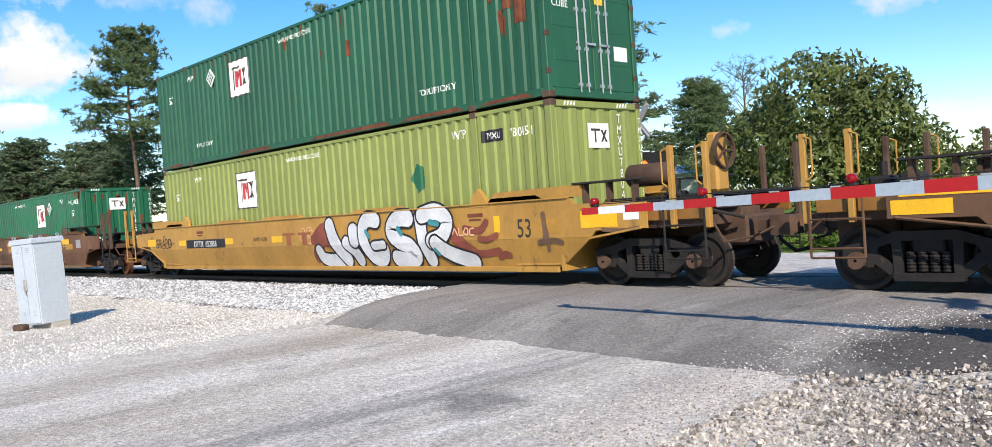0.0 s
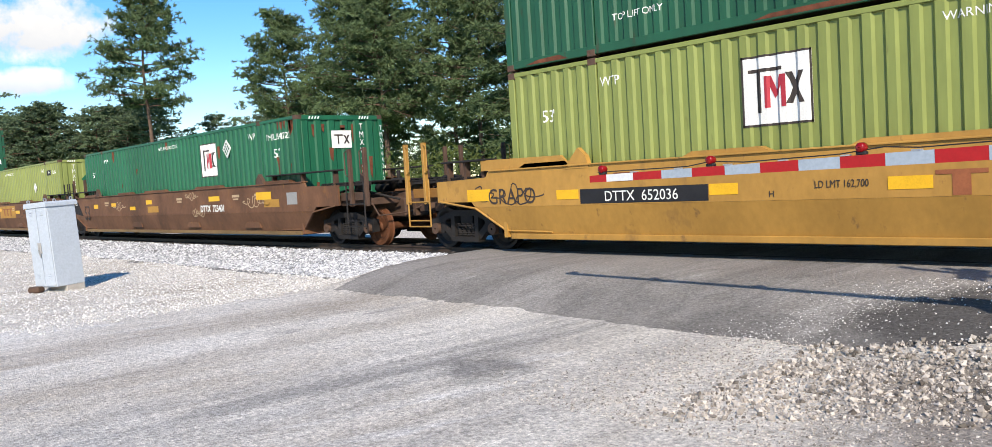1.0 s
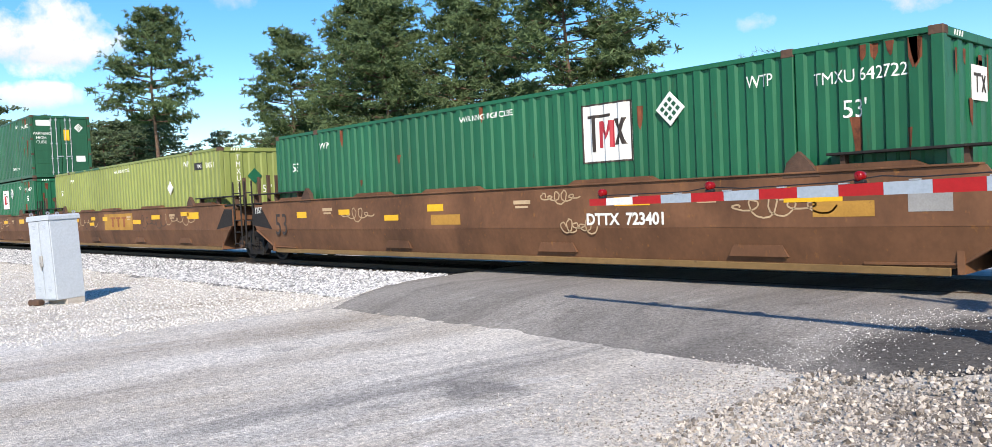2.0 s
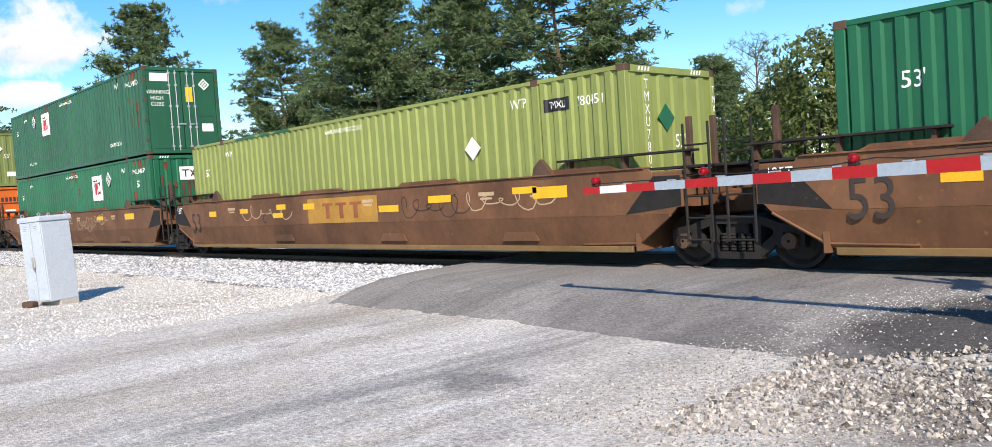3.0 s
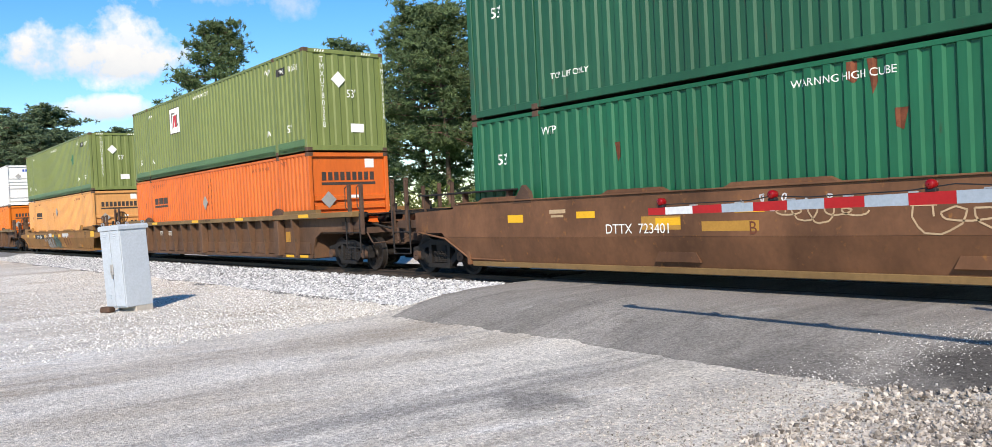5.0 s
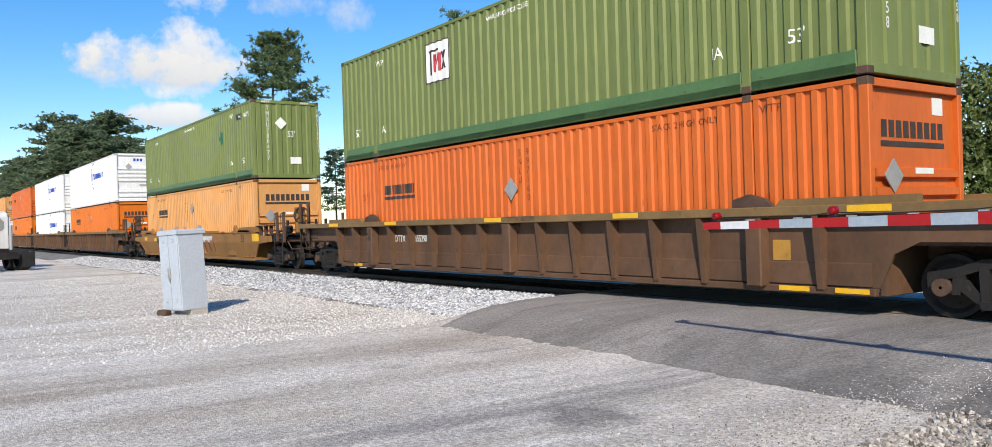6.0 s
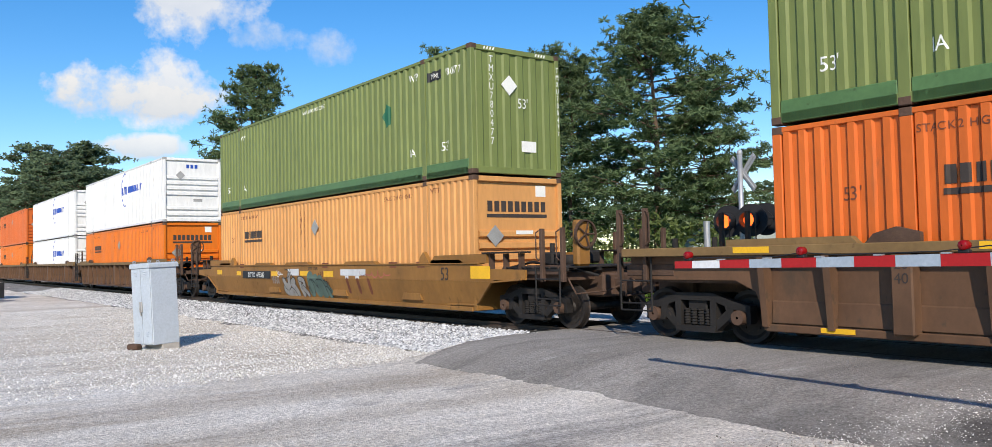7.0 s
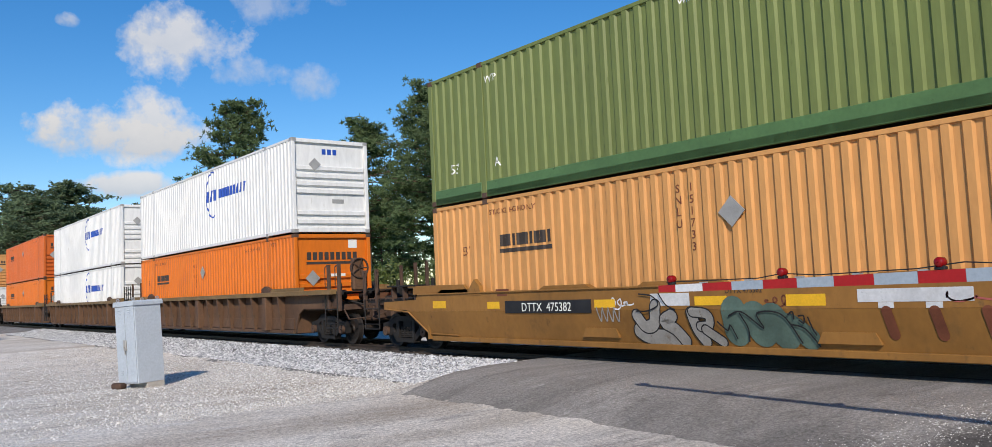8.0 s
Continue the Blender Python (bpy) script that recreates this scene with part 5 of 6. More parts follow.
def car_marks(ob, mat, number, k, top):
    y = -1.502
    if number:
        if k.get("box", True):
            part("number_panel", Shape().box(k["nx"] - 1.22, k["nx"] + 1.22, y - .004, y, 0.89, 1.13), M["black"], ob, "black panel behind the car number")
        write("DTTX  " + number, k.get("size", 0.17), M["letter_white"], ob, side(k["nx"], 0.925, y - .006), bold=k.get("bold", 0.0), narrow=0.98)
    for a, b, z0, z1 in k.get("yellow", ()):
        part("reflector", Shape().box(a, b, y - .005, y, z0, z1), M["sticker_yellow"], ob, "yellow reflector strip")
    for a, b, z0, z1, m in k.get("patch", ()):
        part("paint_patch", Shape().box(a, b, y - .003, y, z0, z1), M[m], ob)
    for text, size, a, z0, m, nar in k.get("text", ()):
        write(text, size, M[m], ob, side(a, z0, y - .007), narrow=nar)
    for a in k.get("stencils", (-5.6, 0.9, 4.7, 6.0)):
        part("stencil_panel", Shape().box(a, a + .42, y - .0035, y, 1.30, 1.37).box(a + .04, a + .36, y - .0035, y, 1.23, 1.27), M["graffiti_tan"] if mat is M["car_brown"] else M["letter_brown"], ob, "small unreadable stencilled lines")
    for a, z0, w, h, m, seed in k.get("squiggle", ()):
        squiggle(ob, a, z0, w, h, M[m], seed)
    for a, z0, w, h, m in k.get("bars", ()):
        s = Shape()
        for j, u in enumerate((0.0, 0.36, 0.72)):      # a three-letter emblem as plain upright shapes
            s.box(a + u * w, a + (u + .28) * w, y - .006, y - .002, z0 + h * .82, z0 + h)
            s.box(a + (u + .09) * w, a + (u + .19) * w, y - .006, y - .002, z0, z0 + h * .82)
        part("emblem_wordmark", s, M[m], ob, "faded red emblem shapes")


def flowing(pts, n=6):
    """A smooth line through the points."""
    p = [pts[0], *pts, pts[-1]]
    out = []
    for a, b, c, d in zip(p, p[1:], p[2:], p[3:]):
        for i in range(n):
            t = i / n
            out.append(tuple(0.5 * (2 * b[k] + (c[k] - a[k]) * t + (2 * a[k] - 5 * b[k] + 4 * c[k] - d[k]) * t * t + (3 * b[k] - a[k] - 3 * c[k] + d[k]) * t ** 3) for k in (0, 1)))
    return out + [pts[-1]]


def stroke(ob, name, pts, r, mat, lift, fold, label=""):
    """A round-ended sprayed stroke on a car's side, laid over the fold of the plate."""
    line = flowing(pts)
    left, right = [], []
    for i, (x, z) in enumerate(line):
        (a, b), (c, d) = line[max(0, i - 1)], line[min(len(line) - 1, i + 1)]
        l = math.hypot(c - a, d - b) or 1
        nx, nz = -(d - b) / l, (c - a) / l
        left.append((x + nx * r, z + nz * r))
        right.append((x - nx * r, z - nz * r))
    s = Shape()
    n = len(line)
    s.add([(x, 0, z) for x, z in left + right], [(i, i + 1, n + i + 1, n + i) for i in range(n - 1)])
    for e, q in ((0, 1), (n - 1, -1)):
        a = math.atan2(left[e][1] - line[e][1], left[e][0] - line[e][0])
        fan = [(line[e][0] + r * math.cos(a + q * math.pi * k / 8), 0, line[e][1] + r * math.sin(a + q * math.pi * k / 8)) for k in range(9)]
        s.add(fan, [tuple(range(9))])
    me = s.mesh(name, mat)
    bm = bmesh.new()
    bm.from_mesh(me)
    bmesh.ops.bisect_plane(bm, geom=bm.verts[:] + bm.edges[:] + bm.faces[:], plane_co=(0, 0, fold), plane_no=(0, 0, 1))
    for v in bm.verts:
        v.co.y = -1.505 - lift + max(0.0, fold - v.co.z) * 0.14 / (fold - 0.36)
    bm.to_mesh(me)
    bm.free()
    return part(name, me, mat, ob, label)


def bubble_letters(ob, strokes, fill, fold, lift=0.012, rim=0.045, label="white bubble letters with black outlines"):
    """Fat sprayed letters: a dark rim under each stroke's pale fill, later strokes over earlier ones."""
    for k, (r, *pts) in enumerate(strokes):
        stroke(ob, "graffiti_outline", pts, r + rim, M["black"], lift + 0.0016 * k, fold)
        stroke(ob, "graffiti_fill", pts, r, fill, lift + 0.0016 * k + 0.0008, fold, label)


def yellow_car_graffiti(ob):
    f = 0.86
    for k, (r, *pts) in enumerate(((0.17, (0.66, 0.62), (1.02, 1.0), (1.5, 0.9)), (0.12, (0.60, 1.0), (0.92, 1.22), (1.25, 1.30)), (0.14, (5.50, 1.12), (5.72, 0.86), (6.10, 0.58)), (0.07, (5.7, 0.85), (6.2, 0.62), (6.75, 0.66)), (0.07, (5.9, 1.1), (6.3, 1.05), (6.5, 1.2)), (0.06, (6.3, 0.9), (6.5, 0.88), (6.75, 0.95)), (0.06, (6.75, 0.55), (6.9, 0.6), (7.0, 0.58)))):
        stroke(ob, "graffiti_backdrop", pts, r, M["graffiti_maroon"], 0.006 + 0.0007 * k, f, "dull red sprayed backdrop")
    bubble_letters(ob, (
        (0.15, (0.80, 0.72), (0.92, 0.55), (1.35, 0.50), (1.75, 0.52)), (0.18, (1.32, 1.30), (1.42, 1.05), (1.62, 0.78), (1.86, 0.54)),
        (0.15, (1.95, 0.90), (2.22, 0.72), (2.35, 0.52)), (0.19, (2.25, 1.14), (2.28, 0.98)),
        (0.16, (3.10, 1.36), (2.78, 1.38), (2.60, 1.18), (2.66, 0.84), (2.90, 0.56), (3.20, 0.55), (3.32, 0.74)), (0.09, (2.98, 0.82), (3.32, 0.84)),
        (0.17, (4.22, 1.36), (3.86, 1.36), (3.62, 1.14), (3.86, 0.90), (4.24, 0.78), (4.34, 0.58), (4.05, 0.50), (3.70, 0.54)),
        (0.16, (4.60, 1.36), (4.66, 0.92), (4.80, 0.52)), (0.16, (4.66, 1.40), (5.10, 1.46), (5.42, 1.28), (5.28, 1.00), (4.92, 0.88)), (0.15, (5.02, 0.84), (5.45, 0.62), (6.05, 0.46))), M["graffiti_white"], f)
    for k, (r, *pts) in enumerate(((0.05, (2.74, 1.14), (2.84, 1.02)), (0.06, (3.88, 1.16), (3.98, 1.06)), (0.06, (4.92, 1.26), (5.14, 1.22)), (0.04, (4.98, 0.72), (5.08, 0.62)))):
        stroke(ob, "graffiti_accent", pts, r, M["graffiti_teal"], 0.032 + 0.0005 * k, f, "blue-green painted gaps")
    for k, (r, *pts) in enumerate(((0.055, (7.92, 1.28), (7.95, 1.0), (7.93, 0.82)), (0.035, (7.99, 1.0), (8.0, 0.85), (7.97, 0.66)), (0.05, (7.80, 0.80), (8.1, 0.83), (8.30, 0.79)), (0.03, (9.2, 0.98), (9.6, 0.96), (9.9, 0.99)))):
        stroke(ob, "grime_stain", pts, r, M["grime"], 0.005 + 0.0006 * k, f, "dark greasy stain")
    for k, pts in enumerate((((5.56, 1.00), (5.62, 1.10), (5.70, 0.98)), ((5.74, 1.10), (5.76, 0.98), (5.86, 0.98)), ((5.92, 1.10), (5.88, 1.02), (5.98, 0.98), (6.00, 1.08), (5.93, 1.11)), ((6.16, 1.10), (6.06, 1.08), (6.06, 0.98), (6.16, 0.97)))):
        stroke(ob, "tag", pts, 0.016, M["graffiti_peach"], 0.014 + 0.0005 * k, f)


def faded_car_graffiti(ob):
    f = 0.93
    for k, (r, *pts) in enumerate(((0.22, (0.10, 0.92), (0.10, 0.60)), (0.24, (0.45, 0.82), (0.55, 0.62)), (0.23, (0.75, 0.80), (0.92, 0.58)), (0.16, (1.02, 0.72), (1.28, 0.52)))):
        stroke(ob, "spray_fill", pts, r, M["graffiti_green"], 0.006 + 0.0008 * k, f, "dull grey-green spray-painted field")
    bubble_letters(ob, ((0.13, (-1.82, 0.58), (-1.62, 0.50), (-1.10, 0.47)), (0.10, (-1.82, 0.84), (-1.68, 0.66), (-1.48, 0.72), (-1.40, 1.00)), (0.10, (-1.08, 0.84), (-1.26, 0.74), (-1.06, 0.62), (-0.90, 0.44)), (0.09, (-0.68, 0.88), (-0.62, 0.62), (-0.50, 0.44)), (0.07, (-0.66, 0.90), (-0.38, 0.86), (-0.38, 0.70), (-0.55, 0.67)), (0.07, (-0.46, 0.62), (-0.18, 0.44))), M["graffiti_grey"], f, 0.010, 0.022, "grey bubble letters with dark outlines")
    for k, pts in enumerate((((0.02, 0.84), (0.26, 0.90), (0.58, 0.66), (0.52, 0.88), (0.92, 0.86), (1.16, 0.46)), ((1.04, 0.72), (1.24, 0.66), (1.42, 0.42)), ((0.22, 0.88), (0.32, 0.66), (0.30, 0.46)), ((-1.72, 1.20), (-1.44, 1.16), (-1.32, 1.02), (-1.56, 0.92), (-1.80, 0.92)), ((-1.30, 1.20), (-1.16, 1.02), (-0.98, 0.94)), ((1.02, 0.86), (1.10, 0.90), (1.10, 0.80)), ((1.18, 0.84), (1.26, 0.84), (1.24, 0.74), (1.18, 0.78)), ((1.32, 0.82), (1.36, 0.66), (1.40, 0.58)), ((-0.2, 0.75), (-0.05, 0.62), (0.02, 0.70), (0.1, 0.5)))):
        stroke(ob, "spray_line", pts, 0.012, M["black"], 0.030 + 0.0005 * k, f)
    for k, (x, lean) in enumerate(((2.42, 0.05), (3.02, 0.05), (3.62, 0.05))):
        stroke(ob, "emblem_stem", ((x, 0.90), (x + lean, 0.60)), 0.07, M["letter_brown"], 0.003 + 0.0004 * k, f)
    for k in range(4):
        x = -2.75 + 0.14 * k
        stroke(ob, "tag", ((x, 0.98), (x + 0.06, 0.74), (x + 0.12, 0.92)), 0.014, M["graffiti_grey"], 0.004 + 0.0005 * k, f)


# ---- the train ----
def middle(right_end):
    return right_end - CL / 2


XA, XB, XC, XD, XE, XF, XG, XH, XI, XJ = [middle(v) for v in (-9.54, -33.24, -52.74, -72.26, -95.92, -119.61, -143.21, -162.70, -182.2, -205.9)]
DECK = 0.363
UP = DECK + CH + 0.03


def build_train():
    yel = M["car_yellow"]
    smooth_car(XA + 23.67, M["car_umber"], "grimy brown well car with yellow posts", "own", "own", yel, 1.46, marks={"yellow": [(-9.9, -8.0, 1.24, 1.38), (-10.0, -9.3, 1.02, 1.2)], "stencils": (-9.2, -8.6)})
    a = smooth_car(XA, yel, "bright yellow well car with white graffiti letters", "own", "own", yel, 1.52, number="652036", marks=
                   {"nx": -5.1, "plain": True, "yellow": [(-6.85, -6.36, .97, 1.13), (-9.15, -8.5, .98, 1.2), (-3.86, -3.4, .97, 1.13), (-1.35, -0.83, .97, 1.13), (8.75, 9.5, 1.02, 1.3), (6.7, 6.85, 1.0, 1.3)],
                    "text": [("LD LMT 162,700", 0.10, -1.93, 1.02, "letter_black", 0.75), ("53", 0.34, 7.46, 0.90, "letter_black", 0.8), ("H", 0.09, -2.89, 0.92, "letter_black", 1.0), ("GRAPO", 0.30, -7.95, 0.92, "letter_black", 0.9)],
                    "patch": [(9.62, 9.92, 1.12, 1.26, "placard"), (7.8, 8.3, 0.95, 1.2, "paint_patch")], "squiggle": [(-8.1, 1.08, 1.6, 0.5, "letter_black", 2), (0.35, 1.1, 0.5, 0.5, "graffiti_peach", 8)],
                    "bars": [(-0.8, 0.885, 2.0, 0.30, "faded_red")]}, brake=1, tank=1)
    yellow_car_graffiti(a)
    br = M["car_brown"]
    ylw = [(-6.8, -6.35, 1.15, 1.3), (-4.9, -4.45, 1.2, 1.32), (-3.1, -2.6, 1.05, 1.17), (-1.6, -1.1, 1.22, 1.36), (3.2, 3.9, 1.22, 1.36), (6.1, 6.9, 1.2, 1.4)]
    smooth_car(XB, br, "rusty brown well car with chalk scrawls", "none", "own", M["rust_iron"], 1.57, number="723401", marks=
               {"nx": 3.4, "box": False, "size": 0.19, "bold": 0.008, "yellow": ylw, "squiggle": [(-4.2, 1.2, 1.2, 0.4, "graffiti_tan", 3), (6.0, 1.15, 1.4, 0.4, "graffiti_tan", 4), (2.0, 1.4, 0.8, 0.3, "graffiti_tan", 9), (2.4, 0.9, 0.7, 0.3, "graffiti_tan", 12)],
                "patch": [(-1.5, -0.6, 0.95, 1.15, "paint_patch"), (6.5, 7.3, 1.0, 1.2, "paint_patch"), (7.7, 8.2, 1.05, 1.35, "placard_grey")], "text": [("53", 0.56, -7.6, 0.74, "letter_black", 0.85), ("125T", 0.17, -8.8, 1.3, "letter_white", 0.8)]}, rust_wheels=True)
    smooth_car(XC, br, "rusty brown well car with an ochre emblem patch", "none", "bogie", M["rust_iron"], 1.57, marks=
               {"yellow": ylw + [(-2.9, -2.45, 1.25, 1.38), (1.5, 2.2, 1.08, 1.22), (5.6, 6.2, 1.3, 1.42)], "patch": [(-1.4, 1.45, 0.88, 1.46, "paint_patch")], "bars": [(-0.75, 0.98, 1.6, 0.36, "faded_red")],
                "squiggle": [(-3.6, 1.2, 2.6, 0.5, "graffiti_tan", 6), (3.3, 1.15, 2.0, 0.55, "letter_black", 7), (5.4, 1.2, 2.2, 0.45, "graffiti_tan", 1)],
                "text": [("53", 0.56, -7.69, 0.74, "letter_black", 0.85), ("125T", 0.17, -8.8, 1.3, "letter_white", 0.8), ("C", 0.26, -3.54, 0.92, "letter_black", 0.9), ("DTTX 723401", 0.1, 0.0, 1.53, "letter_black", 1.0)]})
    smooth_car(XD, br, "rusty brown well car with white and tan scrawls", "own", "bogie", M["rust_iron"], 1.57, number="723401", marks=
               {"nx": -3.5, "box": False, "yellow": ylw, "squiggle": [(-0.7, 1.36, 1.7, 0.30, "graffiti_white", 11), (1.9, 1.1, 1.8, 0.7, "graffiti_tan", 14), (3.6, 1.25, 1.3, 0.5, "graffiti_tan", 15), (-0.3, 1.2, 1.2, 0.4, "graffiti_tan", 16)],
                "patch": [(-3.4, -2.6, 0.98, 1.2, "paint_patch"), (-2.2, -1.2, 0.95, 1.1, "paint_patch")], "text": [("B", 0.2, -1.3, 0.9, "letter_brown", 0.9)]})
    ribbed_car(XE, M["car_umber"], "brown well car with ribbed sides and mustard sill", "own", "own", "655298")
    f = smooth_car(XF, M["car_amber"], "faded yellow well car with grey graffiti", "own", "own", M["rust_iron"], 1.30, fold=0.93, number="475382", marks=
                   {"nx": -4.1, "yellow": [(-7.9, -7.4, 1.0, 1.16), (-5.9, -5.5, 0.98, 1.12), (-2.8, -2.3, 0.98, 1.12), (-0.6, 0.0, 1.0, 1.14), (1.0, 1.6, 0.98, 1.14), (8.2, 8.9, 0.99, 1.26)],
                    "patch": [(2.05, 3.48, 1.02, 1.19, "graffiti_white"), (2.32, 2.52, 0.94, 1.016, "graffiti_white"), (2.92, 3.12, 0.94, 1.016, "graffiti_white"), (-1.5, -0.7, 1.0, 1.2, "graffiti_white")],
                    "text": [("53", 0.3, 7.2, 0.95, "letter_black", 0.85), ("DTTX 475382", 0.08, 0.3, 1.18, "letter_black", 1.0)],
                    "squiggle": [(3.9, 1.06, 1.6, 0.22, "graffiti_pink", 21), (-2.3, 1.05, 0.7, 0.25, "graffiti_white", 22), (1.0, 1.05, 0.7, 0.2, "letter_brown", 23)]}, brake=1)
    faded_car_graffiti(f)
    um = M["car_umber"]
    ribbed_car(XG, um, "grimy brown well car with ribbed sides", "none", "own", "", 1, False)
    ribbed_car(XH, um, "grimy brown well car with ribbed sides", "none", "bogie", "", 0, False)
    ribbed_car(XI, um, "grimy brown well car with ribbed sides", "own", "bogie", "", 0, False)
    ribbed_car(XJ, um, "grimy brown well car with ribbed sides", "own", "own", "", 0, False)

    container(XA, DECK, "lime", "lift", "lime green corrugated container in a yellow car", number="TMXU780451", logo=(-2.88, 2.02), spot_mark="blot")
    top = container(XA, UP, "dark_green", "lift", "dark green corrugated container with rust streaks", number="TMXU641061", logo=(-2.85, 2.08), doors=True)
    for a, z0, w, h in ((7.46, 1.6, .30, 1.1), (7.15, 1.9, .22, .6), (6.75, 2.1, .12, .5), (6.1, 0.5, .15, 1.75), (-6.1, 1.9, .1, .8), (2.2, 1.95, .12, .3)):
        drape(part("rust_streak", Shape().box(a - w / 2, a + w / 2, -CW / 2 - .006, -CW / 2 - .002, z0 - .2, z0 + h - .15), M["rust_patch"], top, "brown rust streak"), 0.285)
    for a, b in ((-7.6, -6.6), (-3.2, -1.4), (0.4, 3.6), (3.9, 5.9), (6.3, 7.7)):
        part("rail_rust", Shape().prism([(a, .06), (b, .05), (b - .2, .135), (a + .3, .12)], -CW / 2 - .004, -CW / 2 - .001), M["rust_patch"], top, "rust along the lower rail")
    container(XB, DECK, "mid_green", "lift", "green corrugated container alone in a brown car", number="TMXU642722", logo=(2.92, 2.06))
    single = container(XC, DECK, "lime", "lift", "lime green corrugated container alone in a brown car", number="TMXU780451", spot_mark="placard")
    for a, b in ((-5.3, -4.1), (-4.0, -3.3), (-3.2, -2.3)):
        part("touch_up_paint", Shape().prism([(a, 2.825), (b, 2.82), (b - .1, 2.885), (a + .15, 2.885)], -CW / 2 - .004, -CW / 2 - .001), M["mid_green"], single, "dark green touch-up along the top rail")
    container(XD, DECK, "mid_green", "lift", "green corrugated container under another", number="TMXU642672", logo=(2.85, 2.05))
    container(XD, UP, "dark_green", "lift", "dark green corrugated container with double doors", number="TMXU641004", logo=(-2.85, 2.08), doors=True)
    container(XE, DECK, "orange", "orange", "orange corrugated container with dark lettering", number="SNLU997160", logo=(0.02, 1.76))
    container(XE, UP, "olive", "lift", "moss green container stacked on an orange one", number="TMXU780558", emblem=(-2.83, 2.05))
    container(XF, DECK, "tan", "orange", "faded orange corrugated container with dark lettering", number="SNLU151733")
    container(XF, UP, "olive", "lift", "moss green container stacked on a faded orange one", number="TMXU780477", spot_mark="blot")
    container(XG, DECK, "bright_orange", "orange", "bright orange corrugated container under a white one", number="SNLU151000")
    container(XG, UP, "white", "white", "white corrugated container with blue lettering")
    container(XH, DECK, "white", "white", "white corrugated container with blue lettering")
    container(XH, UP, "white", "white", "white corrugated container with blue lettering")
    container(XI, DECK, "bright_orange", "orange", "bright orange corrugated container")
    container(XI, UP, "orange", "orange", "orange corrugated container stacked on another")
    container(XJ, DECK, "white", "white", "white corrugated container under an orange one")
    container(XJ, UP, "tan", "orange", "faded orange container stacked on a white one")


build_train()
finish_writing()


# ---- crossing gate, signals, cabinet ----
def build_gate():
    g = thing("crossing_gate", pose(1.15, 6.95, -0.27), "lowered crossing gate with a red and white striped arm", "crossing gate")
    base = Matrix.Translation((-1.15, -6.95, 0.27)) @ pose(-6.19, 7.59, 1.33, 0, -0.65, -4.4)

    def hgt(u):
        return 0.041 + 0.0040 * u
    arm = part("arm", Shape().box(-0.18, 6.6, -0.014, 0.014, -0.03, 0.03).box(6.1, 7.3, -0.03, 0.03, -0.09, 0.09, 0.01), M["galvanised"], g, "long tapered gate arm")
    arm.matrix_basis = base
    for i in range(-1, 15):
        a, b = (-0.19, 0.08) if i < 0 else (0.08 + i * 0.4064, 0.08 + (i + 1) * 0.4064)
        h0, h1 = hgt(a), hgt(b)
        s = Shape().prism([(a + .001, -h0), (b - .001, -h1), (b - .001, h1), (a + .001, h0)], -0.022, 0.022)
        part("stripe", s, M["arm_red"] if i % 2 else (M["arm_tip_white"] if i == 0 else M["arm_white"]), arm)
    for i in range(9):
        u = 0.45 + i * 0.62
        part("clip", Shape().box(u, u + .08, -0.026, 0.026, hgt(u) + 0.001, hgt(u) + 0.014), M["galvanised"], arm)
    part("lamp_cable", Shape().bent([(-0.1, 0.03, 0.075), (1.2, 0.03, 0.066), (1.5, 0.03, 0.10), (1.9, 0.03, 0.068), (2.9, 0.03, 0.075), (3.3, 0.03, 0.11), (3.6, 0.03, 0.082), (5.8, 0.03, 0.10)], 0.006, 5), M["black"], arm)
    for u in (0.01, 1.53, 3.12, 5.0):
        lm = Shape().lathe([(-.05, .005), (-.05, .032), (-.03, .044), (.03, .044), (.05, .032), (.05, .005)], (u, 0, hgt(u) + 0.066), 14)
        part("lamp", lm, M["lamp_red"], arm, "small round red gate lamp", True)
        part("bracket", Shape().box(u - .045, u + .045, -.03, .03, hgt(u) + .001, hgt(u) + .03, 0.006).box(u - .03, u + .03, -.018, .018, hgt(u) + .03, hgt(u) + .05), M["black"], arm)
    # the mast and its gear stand just beside the view and throw their shade into it
    part("pole", Shape().tube((0, 0, 0), (0, 0, 4.1), 0.065, n=14), M["galvanised"], g)
    for a in (45, -45):
        part("crossbuck_blade", Shape().box(-.61, .61, -.006, .006, -.115, .115), M["sign_back"], g).matrix_basis = pose(0, -0.09 - 0.0002 * a, 3.75, 0, a, 0)
    for dx in (-.38, .38):
        part("background_disc", Shape().lathe([(0.0, .30), (0.02, .30), (0.02, .005), (0.0, .005), (0.0, .30)], (dx, -.12, 2.75), 22), M["black"], g)
    brk = part("arm_bracket", Shape().box(5.35, 6.9, -0.06, 0.06, -0.2, 0.24, 0.02), M["galvanised"], g)
    brk.matrix_basis = base
    part("base", Shape().box(-.3, .3, -.3, .3, -.1, .12, .02), M["concrete"], g)
    part("mechanism_box", Shape().box(-.42, -.08, -.02, .30, .95, 1.55, .03), M["galvanised"], g)
    part("counterweight", Shape().box(.25, .95, .06, .16, 1.42, 1.75, .02), M["galvanised"], g)


